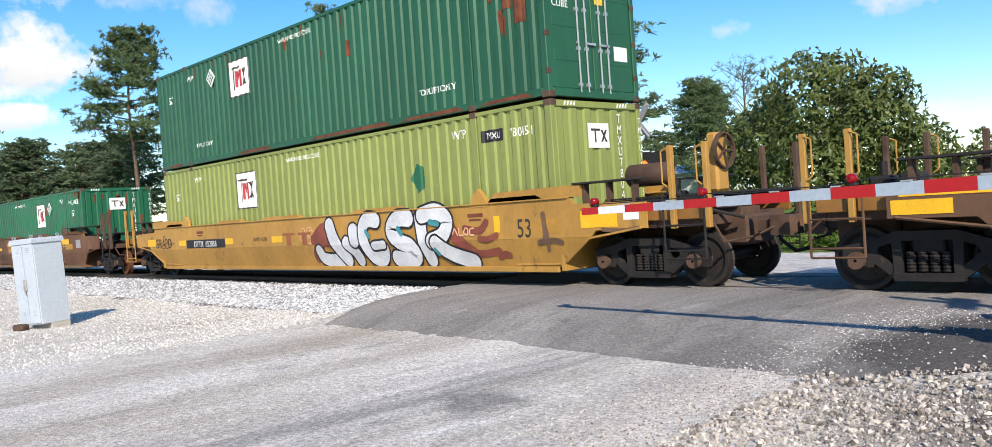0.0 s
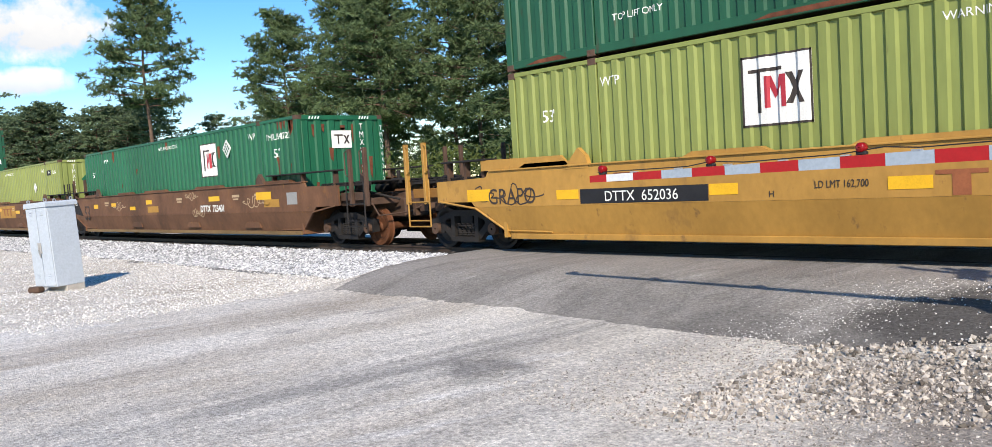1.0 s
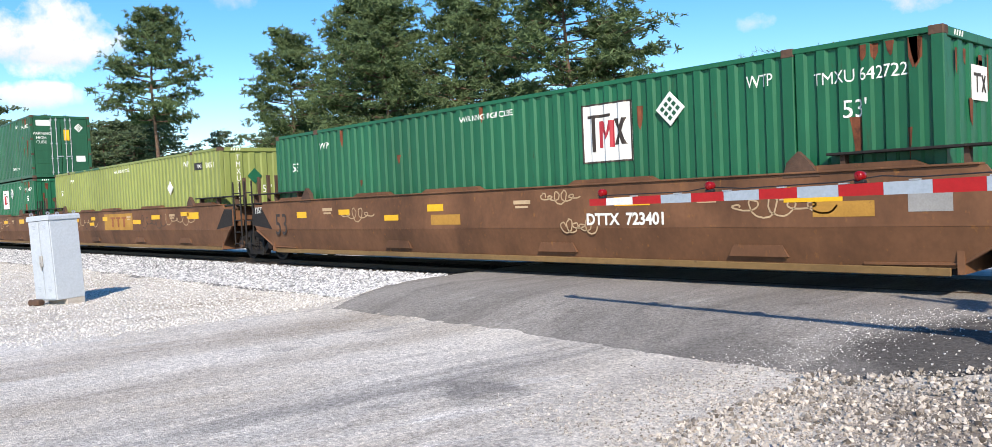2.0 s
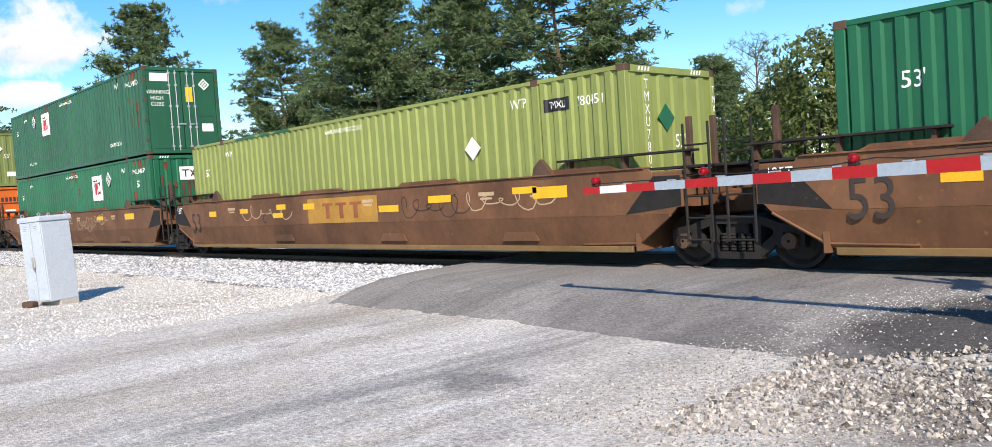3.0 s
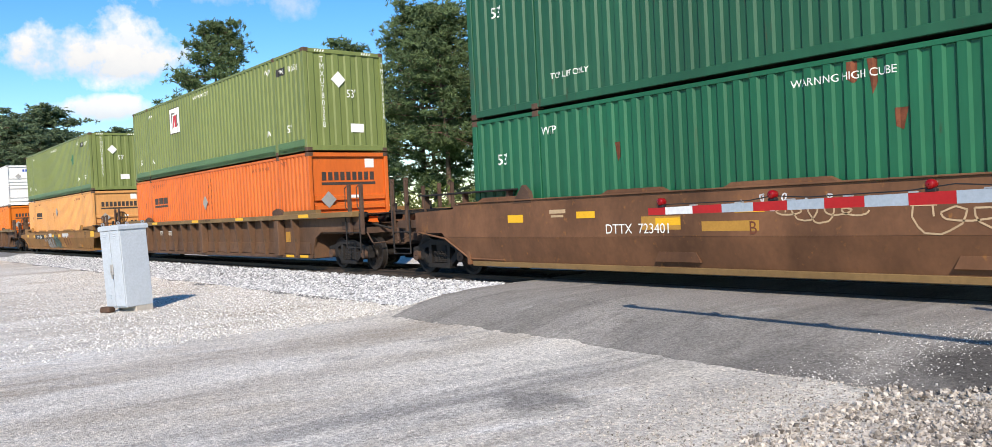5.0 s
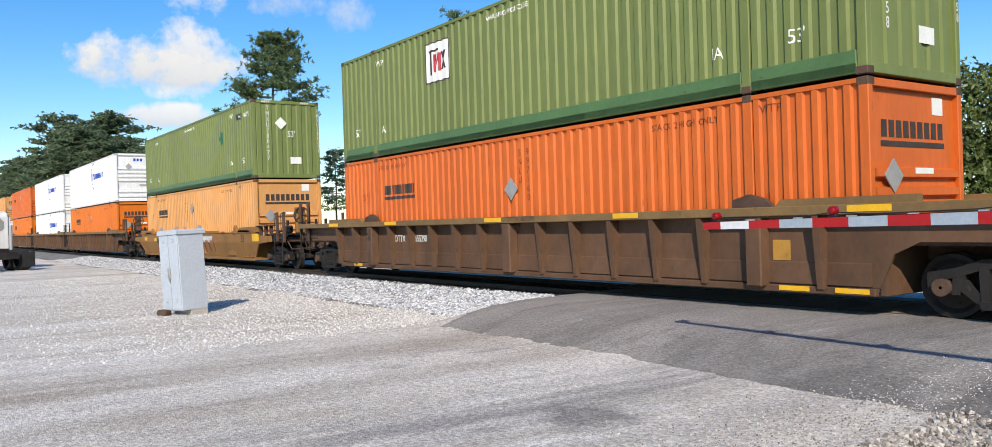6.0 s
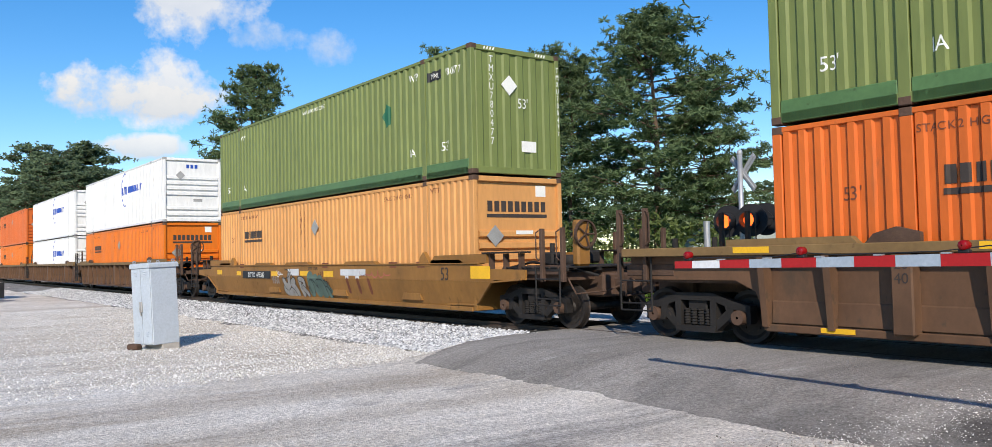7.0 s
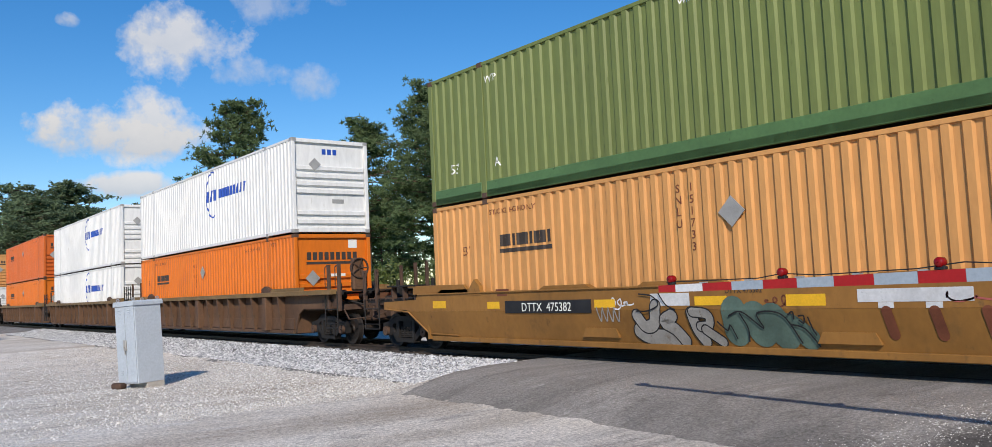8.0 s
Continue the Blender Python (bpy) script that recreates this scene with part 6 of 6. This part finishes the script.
def build_signal():
    ob = thing("crossing_signal", pose(-12.35, 17.0, -0.22), "far crossing mast with crossbuck and flashing lamps", "crossing signal")
    part("mast", Shape().tube((0, 0, 0), (0, 0, 4.0), 0.06, n=12).lathe([(4.0, .06), (4.04, .075), (4.1, .06), (4.13, .01)], (0, 0, 0), 12, "z"), M["galvanised"], ob, "galvanised steel mast", True)
    part("base", Shape().box(-.22, .22, -.22, .22, 0, .25, .02), M["concrete"], ob)
    # the sign faces the road's far side, edge-on to its own mast: seen from behind
    for k, a in enumerate((45, -45)):
        bl = Shape().box(-.58, .58, -.006, .006, -.085, .085)
        b = part("crossbuck_blade", bl, M["sign_back"], ob, "bare metal back of a crossbuck blade")
        b.matrix_basis = pose(0.03, 0.075 + 0.016 * k, 3.55, 0, 0, -14) @ pose(0, 0, 0, 0, a, 0)
        rib = part("stiffener", Shape().box(-.55, .55, -.03, -.0065, -.02, .02), M["sign_back"], b)
    part("cross_arm", Shape().tube((-.75, 0.02, 2.45), (.75, 0.35, 2.45), 0.035, n=8), M["black"], ob)
    for sgn, dx, lit in ((-1, -.30, 0), (-1, .36, 1)):
        for back in (0, 1):
            yy = -0.12 if not back else 0.30
            hood = Shape().lathe([(0.30 if not back else -.30, .155), (0.0, .155), (0.0, .14), (0.28 if not back else -.28, .14)], (0, 0, 0), 18)
            l = thing_part(ob, "lamp_head", dx + 0.10 * back, yy, 2.40 + (0.02 if back else 0))
            disc = Shape().lathe([(0.0, .30), (0.02, .30), (0.02, .005), (0.0, .005), (0.0, .30)], (0, -0.0, 0), 22)
            bk = part("background_disc", disc, M["black"], l, "black round background disc")
            hd = Shape().lathe([(-.03, .15), (-.24, .15), (-.24, .138), (-.03, .138)] if not back else [(.03, .15), (.24, .15), (.24, .138), (.03, .138)], (0, 0, 0), 18)
            part("hood", hd, M["black"], l)
            sg = -1 if not back else 1
            part("lens", Shape().lathe([(sg * .035, .135), (sg * .06, .10), (sg * .07, .005)], (0, 0, 0), 18), M["lamp_lit"] if (not back) else M["lamp_red"], l, "lit orange-red lamp lens" if not back else "", True)
            l.rotation_euler, l.scale = (0, 0, radians(14)), (1.3, 1.3, 1.3)
    p = thing("steel_post", pose(-14.6, 18.5, -0.25), "plain grey steel post beside the far road", "post")
    part("shaft", Shape().tube((0, 0, 0), (0, 0, 2.5), 0.09, n=12), M["galvanised"], p)
    part("cap", Shape().tube((0, 0, 2.5), (0, 0, 2.53), 0.1, n=12), M["galvanised"], p)


def thing_part(parent, name, x, y, z):
    ob = part(name, Shape().lathe([(-.03, .05), (-.03, .15), (.10, .15), (.10, .05)], (0, 0.0, 0), 16), M["black"], parent, "black round signal lamp housing")
    ob.location = (x, y, z)
    return ob


def build_cabinet():
    lean = Matrix.Rotation(radians(2.6), 4, Vector((0.72, -0.69, 0)))
    ob = thing("signal_cabinet", Matrix.Translation((-17.95, 4.95, -0.29)) @ lean @ Matrix.Rotation(radians(17.5), 4, "Z") @ Matrix.Scale(0.9, 4), "pale grey steel signal cabinet with two doors", "cabinet")
    # local: +x is the blank side, -y the doors
    part("plinth", Shape().box(-.33, .36, -.10, .33, -0.06, 0.13, 0.01), M["concrete"], ob, "rough concrete plinth")
    part("body", Shape().box(-.37, .37, -.33, .33, 0.12, 1.88, 0.012), M["cabinet"], ob)
    part("roof_cap", Shape().prism([(-.40, 1.86), (.40, 1.86), (.40, 1.93), (.36, 1.97), (-.36, 1.97), (-.40, 1.93)], -.37, .37), M["cabinet"], ob)
    for sx in (-1, 1):
        a, b = (-.365, -.004) if sx < 0 else (.004, .365)
        d = part("door", Shape().box(a + .006, b - .006, -.352, -.334, 0.15, 1.85, 0.006), M["cabinet"], ob)
        for zz in (0.32, 1.68):
            v = Shape()
            for j in range(3):
                v.prism([(-.352, zz + j * .04), (-.366, zz + j * .04 + .006), (-.352, zz + j * .04 + .022)], (a + b) / 2 - .05, (a + b) / 2 + .05, "x")
            part("vent", v, M["cabinet"], d)
    part("handle", Shape().box(-.05, .05, -.385, -.353, 0.86, 1.10, 0.01).tube((0, -.37, .78), (0, -.40, .95), 0.014, n=6), M["placard_grey"], ob, "steel door handle with lock")
    for xx, yy in ((-.3, -.3), (.3, -.3), (-.3, .3), (.3, .3)):
        part("lifting_eye", Shape().lathe([(-.012, .022), (-.012, .04), (.012, .04), (.012, .022), (-.012, .022)], (xx, yy, 2.005), 10, "x"), M["galvanised"], ob)
    # added block; its dark rust colour stands in for the shaded hole under the doors
    b = thing("dark_gap_block", pose(-18.05, 4.52, -0.285, 0, 0, 30), "rust-brown block, dark for the shaded hole under the cabinet", "block")
    part("lump", Shape().box(-.13, .13, -.1, .1, 0, .12, .03), M["rust_iron"], b)


build_gate()
build_signal()
build_cabinet()


# ---- parked road tractor ----
def build_tractor():
    ob = thing("road_tractor", pose(-51.0, 3.4, -0.29, 0, 0, 196), "white parked road tractor seen from behind", "truck")
    w = M["white"]
    # local: +x is forward
    cab = Shape().prism([(-1.3, 0.95), (1.6, 0.95), (3.6, 1.05), (3.7, 1.75), (2.2, 1.95), (1.5, 2.65), (1.1, 2.95), (-0.9, 3.05), (-1.2, 2.95), (-1.3, 2.75)], -1.05, 1.05)
    cab.prism([(-1.24, 0.98), (1.5, 0.98), (1.4, 2.6), (1.0, 2.85), (-0.9, 2.95), (-1.24, 2.68)], -1.19, -1.049).prism([(-1.24, 0.98), (1.5, 0.98), (1.4, 2.6), (1.0, 2.85), (-0.9, 2.95), (-1.24, 2.68)], 1.049, 1.19)
    part("cab", cab, w, ob, "white sleeper cab")
    part("rear_window", Shape().prism([(-.85, 2.15), (-.70, 2.02), (.70, 2.02), (.85, 2.15), (.85, 2.5), (.68, 2.68), (-.68, 2.68), (-.85, 2.5)], -1.318, -1.303, "x"), M["placard_grey"], ob, "pale grey rear sleeper window")
    part("rear_panel", Shape().box(-1.33, -1.303, -.35, .35, 1.5, 1.72, 0.01), M["black"], ob)
    part("chassis", Shape().box(-3.9, 3.8, -.45, -.30, .62, .92, .01).box(-3.9, 3.8, .30, .45, .62, .92, .01).box(-3.95, -3.8, -.5, .5, .6, .95).box(-2.8, -1.9, -.5, .5, .92, 1.12, .03), M["iron"], ob)
    part("fuel_tank", Shape().lathe([(-.7, .02), (-.7, .3), (.7, .3), (.7, .02)], (1.2, -.95, .72), 16, "x"), M["galvanised"], ob)
    for x in (-3.2, -1.95, 3.4):
        for sy in (-1, 1):
            ty = part("tyre", Shape().lathe([(-.27, .30), (-.27, .48), (-.22, .52), (.22, .52), (.27, .48), (.27, .30)], (x, sy * .92, .52), 24), M["tyre"], ob, "black rubber tyre")
            part("rim", Shape().lathe([(sy * .20, .30), (sy * .12, .22), (sy * .14, .1), (sy * .14, .01)], (x, sy * .92, .52), 18), M["galvanised"], ty)
    for sy in (-1, 1):
        part("mud_flap", Shape().box(-3.98, -3.96, sy * .92 - .3, sy * .92 + .3, .2, .95), M["tyre"], ob)
        part("exhaust_pipe", Shape().tube((-1.45, sy * 1.12, 1.0), (-1.45, sy * 1.12, 2.3), .08, n=10), M["galvanised"], ob)


build_tractor()


# ---- car waiting beyond the track ----
def build_far_car():
    ob = thing("parked_car", pose(-7.6, 24.0, -0.24, 0, 0, 6), "dark blue car standing beyond the track", "car")
    b = material("dark_blue_car_paint", (0.02, 0.03, 0.07), 0.25, 0.2, 0.05, 2)
    part("body", Shape().prism([(-2.2, .28), (-2.25, .7), (-2.1, .88), (-1.2, .95), (-.7, 1.4), (.7, 1.43), (1.35, 1.0), (2.1, .88), (2.28, .6), (2.2, .28)], -.86, .86), b, ob)
    for sy in (-1, 1):
        part("side_window", Shape().prism([(-1.0, .98), (-.62, 1.34), (.62, 1.36), (1.1, 1.0)], min(sy * .862, sy * .868), max(sy * .862, sy * .868)), M["glass"], ob)
        for xx in (-1.35, 1.4):
            ty = part("tyre", Shape().lathe([(-.11, .2), (-.11, .3), (-.08, .33), (.08, .33), (.11, .3), (.11, .2)], (xx, sy * .80, .33), 20), M["tyre"], ob)
            part("rim", Shape().lathe([(sy * .09, .2), (sy * .07, .05), (sy * .09, .01)], (xx, sy * .80, .33), 14), M["galvanised"], ty)


build_far_car()


# ---- building glimpsed beyond the road ----
def build_building():
    ob = thing("metal_building", pose(-41, 62, 0.3), "low pale metal building behind trees", "building")
    part("wall", Shape().box(-7, 9, -5, 5, 0, 2.9), M["building"], ob)
    part("roof", Shape().prism([(-5.3, 2.9), (5.3, 2.9), (0, 3.9)], -7.2, 9.2, "x"), M["placard"], ob)


build_building()


# ---- weeds at the lot's edge ----
def build_weeds():
    rng = np.random.RandomState(9)
    vs, fs = [], []
    for _ in range(420):
        c = np.array([-15.0 - 2.2 * rng.rand(), 0.1 + 1.1 * rng.rand(), 0.0])
        c[2] = ground_z(c[0], c[1]) + 0.01
        spray(vs, fs, c, 0.03 + 0.03 * rng.rand(), rng, 6, 0.12, 0.6)
    tagged(new("weeds", quads("weeds", vs, fs, M["grass"])), "low green weeds in the gravel", "weeds", "", "stuff")
    vs, fs = [], []
    for _ in range(1500):
        x, y = -22 + 24 * rng.rand(), 21.3 + 2.6 * rng.rand()
        spray(vs, fs, np.array([x, y, -0.2 + 0.55 * rng.rand() ** 1.5]), 0.16 + 0.2 * rng.rand(), rng, 9, 0.09, 0.5)
    tagged(new("roadside_weeds", quads("roadside_weeds", vs, fs, M["grass"])), "tall green weeds on the bank beyond the crossing", "weeds", "", "stuff")


# ---- trees ----
def spray(vs, fs, c, r, rng, n, thin=0.075, lift=0.3):
    """A spray of n narrow blades round the point c, as four-cornered faces."""
    d = rng.randn(n, 3)
    d[:, 2] = d[:, 2] * 0.75 + lift
    d /= np.linalg.norm(d, axis=1)[:, None]
    s = np.cross(d, rng.randn(n, 3))
    s /= np.linalg.norm(s, axis=1)[:, None] + 1e-6
    a = c + d * r * 0.1
    tip = c + d * (r * (0.65 + 0.5 * rng.rand(n)))[:, None]
    w = r * thin
    k = sum(len(q) for q in vs)
    vs.append(np.stack([a - s * w, a + s * w, tip + s * w * 0.6, tip - s * w * 0.6], 1).reshape(-1, 3))
    fs.append(np.arange(4 * n).reshape(n, 4) + k)


def quads(name, vs, fs, mat):
    me = bpy.data.meshes.new(name)
    me.from_pydata(np.concatenate(vs).tolist(), [], np.concatenate(fs).tolist())
    me.materials.append(mat)
    return me


def pine_meshes(seed, height, first, spread, limbs, pads, sprays, blades, mat):
    """A loblolly pine: bare trunk below, crooked limbs above that carry flat pads of needle sprays."""
    rng = np.random.RandomState(seed)
    trunk, thick = Shape(), 0.125 if blades > 8 else 0.24
    pts = [Vector((0.3 * math.sin(i * 1.1 + seed) * i / 8, 0.3 * math.cos(i * 0.9 + seed) * i / 8, height * i / 8)) for i in range(9)]
    for i in range(8):
        trunk.tube(pts[i], pts[i + 1], height * 0.013 * (1 - i / 8.6), height * 0.013 * (1 - (i + 1) / 8.6), n=8, caps=False)
    vs, fs = [], []
    for i in range(limbs):
        u = (i + rng.rand() * 0.9) / limbs
        z = height * (first + (0.97 - first) * u)
        reach = spread * (0.45 + 0.75 * math.sin(math.pi * min(1, 0.2 + 0.75 * u))) * (0.45 + 0.7 * rng.rand()) * (1.05 - 0.45 * u * u)
        a = i * 2.4 + rng.rand() * 1.3
        base = np.array([*pts[min(7, int(8 * z / height))][:2], z])
        out = np.array([math.cos(a), math.sin(a), 0.0])
        side_way = np.array([-math.sin(a), math.cos(a), 0.0])
        bend = base + out * reach * 0.5 + np.array([0, 0, reach * (0.02 + 0.2 * rng.rand() * u)])
        tip = base + out * reach + np.array([0, 0, reach * (0.12 + 0.35 * rng.rand() * u)])
        trunk.tube(tuple(base), tuple(bend), height * 0.0036, height * 0.0022, n=5, caps=False)
        trunk.tube(tuple(bend), tuple(tip), height * 0.0022, height * 0.0008, n=5, caps=False)
        for j in range(pads):
            q = 0.4 + 0.65 * (j + rng.rand()) / pads
            c = base + (bend - base) * min(1, 2 * q) + (tip - bend) * max(0, 2 * q - 1) + side_way * rng.randn() * reach * 0.24 + np.array([0, 0, 0.15 * rng.randn()])
            trunk.tube(tuple(base + (c - base) * 0.6), tuple(c), height * 0.0012, height * 0.0005, n=3, caps=False)
            pr = height * 0.036 * (0.6 + 0.6 * rng.rand())
            for _ in range(sprays):
                e = c + rng.randn(3) * np.array([pr, pr, pr * 0.40]) * 0.66
                spray(vs, fs, e, height * 0.017 * (0.7 + 0.6 * rng.rand()), rng, blades, thick)
    return trunk.mesh("trunk", M["bark"], True), quads("crown", vs, fs, mat)


PINES = [pine_meshes(11, 22, 0.34, 5.0, 52, 7, 10, 11, M["needles"]), pine_meshes(23, 22, 0.16, 5.8, 64, 7, 10, 11, M["needles"]), pine_meshes(37, 22, 0.46, 4.6, 34, 7, 10, 11, M["needles"]),
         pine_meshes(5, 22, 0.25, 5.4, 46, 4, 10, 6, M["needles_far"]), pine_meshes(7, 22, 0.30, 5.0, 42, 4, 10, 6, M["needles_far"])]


def pine(x, y, h, kind, turn, label="tall pine with a bare trunk and dark needles", wide=1.0, group="pines behind the track"):
    ob = thing("pine_tree", pose(x, y, -0.4, 0, 0, turn), label, "tree", group)
    k = h / 22
    for nm, me in zip(("trunk", "crown"), PINES[kind]):
        part(nm, me, None, ob).scale = (k * wide, k * wide, k)
    return ob


def leafy_meshes(seed, blobs, leaf, per):
    """Broadleaf crown: rosettes of single leaves over irregular lobes (x, y, z, radius)."""
    rng = np.random.RandomState(seed)
    vs, fs = [], []
    for bx, by, bz, br in blobs:
        for _ in range(int(per * br * br)):
            d = rng.randn(3)
            d /= np.linalg.norm(d)
            lump = 1 + 0.5 * noise.noise((d[0] * 2.1 + bx, d[1] * 2.1 + by, d[2] * 2.1 + seed))
            c = np.array([bx, by, bz]) + d * br * lump * (0.62 + 0.38 * rng.rand() ** 0.6)
            n = 5
            w = d + 0.6 * rng.randn(n, 3)
            w /= np.linalg.norm(w, axis=1)[:, None]
            t = np.cross(w, rng.randn(n, 3))
            t /= np.linalg.norm(t, axis=1)[:, None] + 1e-6
            s = np.cross(w, t)
            l = leaf * (0.6 + 0.8 * rng.rand(n, 1))
            m = c + t * l * 0.9
            fs.append(np.arange(4 * n).reshape(n, 4) + 4 * n * len(vs))
            vs.append(np.stack([m - t * l, m + s * l * 0.42, m + t * l, m - s * l * 0.42], 1).reshape(-1, 3))
    return quads("crown", vs, fs, M["leaves"])


def broad_tree(x, y, blobs, trunk_h, label, leaf=0.11, per=230, seed=5):
    ob = thing("broadleaf_tree", pose(x, y, -0.2), label, "tree")
    t = Shape()
    for bx, by, bz, br in blobs:
        t.tube((0, 0, trunk_h * 0.5), (bx, by, bz), 0.10, 0.03, n=6, caps=False)
    t.tube((0, 0, -0.1), (0, 0, trunk_h), 0.22, 0.15, n=10)
    part("trunk", t, M["bark"], ob, "", True)
    part("crown", leafy_meshes(seed, blobs, leaf, per), None, ob)
    return ob


def bare_tree(x, y, h, seed, label):
    """A thin tree with sparse foliage on upswept branches."""
    rng = np.random.RandomState(seed)
    ob = thing("sparse_tree", pose(x, y, -0.3), label, "tree")
    t, vs, fs = Shape(), [], []
    t.tube((0, 0, 0), (0, 0, h * 0.9), h * .014, h * .004, n=7, caps=False)
    for i in range(34):
        z = h * (0.35 + 0.6 * rng.rand())
        a, l = rng.rand() * 6.28, h * 0.20 * (1.25 - z / h) * (1.2 + rng.rand())
        tip = np.array([math.cos(a) * l, math.sin(a) * l, z + l * 0.7])
        t.tube((0, 0, z), tuple(tip), h * .003, h * .0008, n=4, caps=False)
        for j in range(7):
            c = np.array([0, 0, z]) + (tip - np.array([0, 0, z])) * (0.45 + 0.6 * rng.rand()) + rng.randn(3) * h * 0.02
            spray(vs, fs, c, h * 0.03, rng, 9, 0.05)
    part("trunk", t, M["bark"], ob)
    part("crown", quads("crown", vs, fs, M["needles_far"]), None, ob)


def build_trees():
    rr = random.Random(4)
    pine(-116.5, 45, 30.5, 2, 40, "tall lone pine with an open crown", 0.95)
    for x, y, h, k in ((-79, 45, 20.5, 0), (-67, 46, 22, 1), (-74, 52, 19, 2), (-60.5, 44, 20.5, 0), (-54.5, 47, 19.5, 1), (-49, 45, 17.5, 0), (-40, 45, 19.2, 1), (-36.5, 46, 13.5, 1), (-29.5, 48, 9.5, 0), (-85, 50, 12.5, 1)):
        pine(x, y, h, k, rr.uniform(0, 360), wide=1.3 if x == -40 else rr.uniform(0.95, 1.15))
    for x, y, h in ((-33, 56, 9.5), (-30, 60, 9.0)):
        pine(x, y, h, 0, rr.uniform(0, 360), "smaller pine behind the others")
    bare_tree(-34, 62, 12.5, 3, "thin sparse tree with upswept branches")
    blobs = [(-2.6, 0, 3.4, 1.9), (-0.6, 0.3, 5.0, 2.2), (1.9, 0, 3.6, 2.3), (3.6, 0.4, 2.6, 1.6), (-4.0, 0.2, 2.2, 1.5), (0.3, -1.0, 2.6, 2.2), (0.6, 0.3, 6.0, 1.2), (2.4, 0.2, 5.0, 1.3)]
    broad_tree(-15.3, 34, blobs, 2.2, "dense rounded tree with glossy yellow-green leaves")
    low = [(-3.5, 0, 1.2, 1.7), (-1, 0, 2.2, 1.9), (2.0, 0.3, 1.5, 2.0), (4.5, 0, 1.8, 1.6)]
    for x, y in ((-62, 38), (-52, 38), (-43, 37), (-72, 40), (-33, 38)):
        broad_tree(x, y, low, 0.9, "low green undergrowth beneath the pines", 0.17, 40, int(-x))
    for x, y in ((-12.5, 52), (-6.5, 55), (-19, 58)):
        broad_tree(x, y, low, 0.9, "distant green trees beyond the crossing road", 0.17, 60, int(-x) + 3)
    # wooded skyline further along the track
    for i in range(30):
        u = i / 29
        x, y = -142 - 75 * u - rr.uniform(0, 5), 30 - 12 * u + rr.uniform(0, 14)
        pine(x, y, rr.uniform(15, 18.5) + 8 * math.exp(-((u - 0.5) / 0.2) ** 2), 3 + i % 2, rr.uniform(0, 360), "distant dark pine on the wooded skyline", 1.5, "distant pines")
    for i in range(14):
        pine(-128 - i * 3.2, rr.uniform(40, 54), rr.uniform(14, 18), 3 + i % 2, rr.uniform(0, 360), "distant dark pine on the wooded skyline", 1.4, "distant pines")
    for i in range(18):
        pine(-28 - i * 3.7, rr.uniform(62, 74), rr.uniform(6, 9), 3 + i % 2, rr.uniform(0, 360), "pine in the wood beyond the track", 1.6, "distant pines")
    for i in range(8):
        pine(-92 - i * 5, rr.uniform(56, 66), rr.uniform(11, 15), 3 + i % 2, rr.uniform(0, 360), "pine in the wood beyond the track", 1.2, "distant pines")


build_weeds()
build_trees()


# ---- movement ----
def motions():
    """The train rolls past; wheels turn with it."""
    stops = [i * 0.5 for i in range(17)]
    for ob, x, y, z in MOVING:
        walk(ob, [(t, pose(x + travel(t), y, z)) for t in stops])
    for w, x in SPINNING:
        z = WHEEL_R + 0.012
        walk(w, [(i / 30, pose(x, 0, z, 0, math.degrees(travel(i / 30) / WHEEL_R) % 360, 0)) for i in range(241)])


motions()
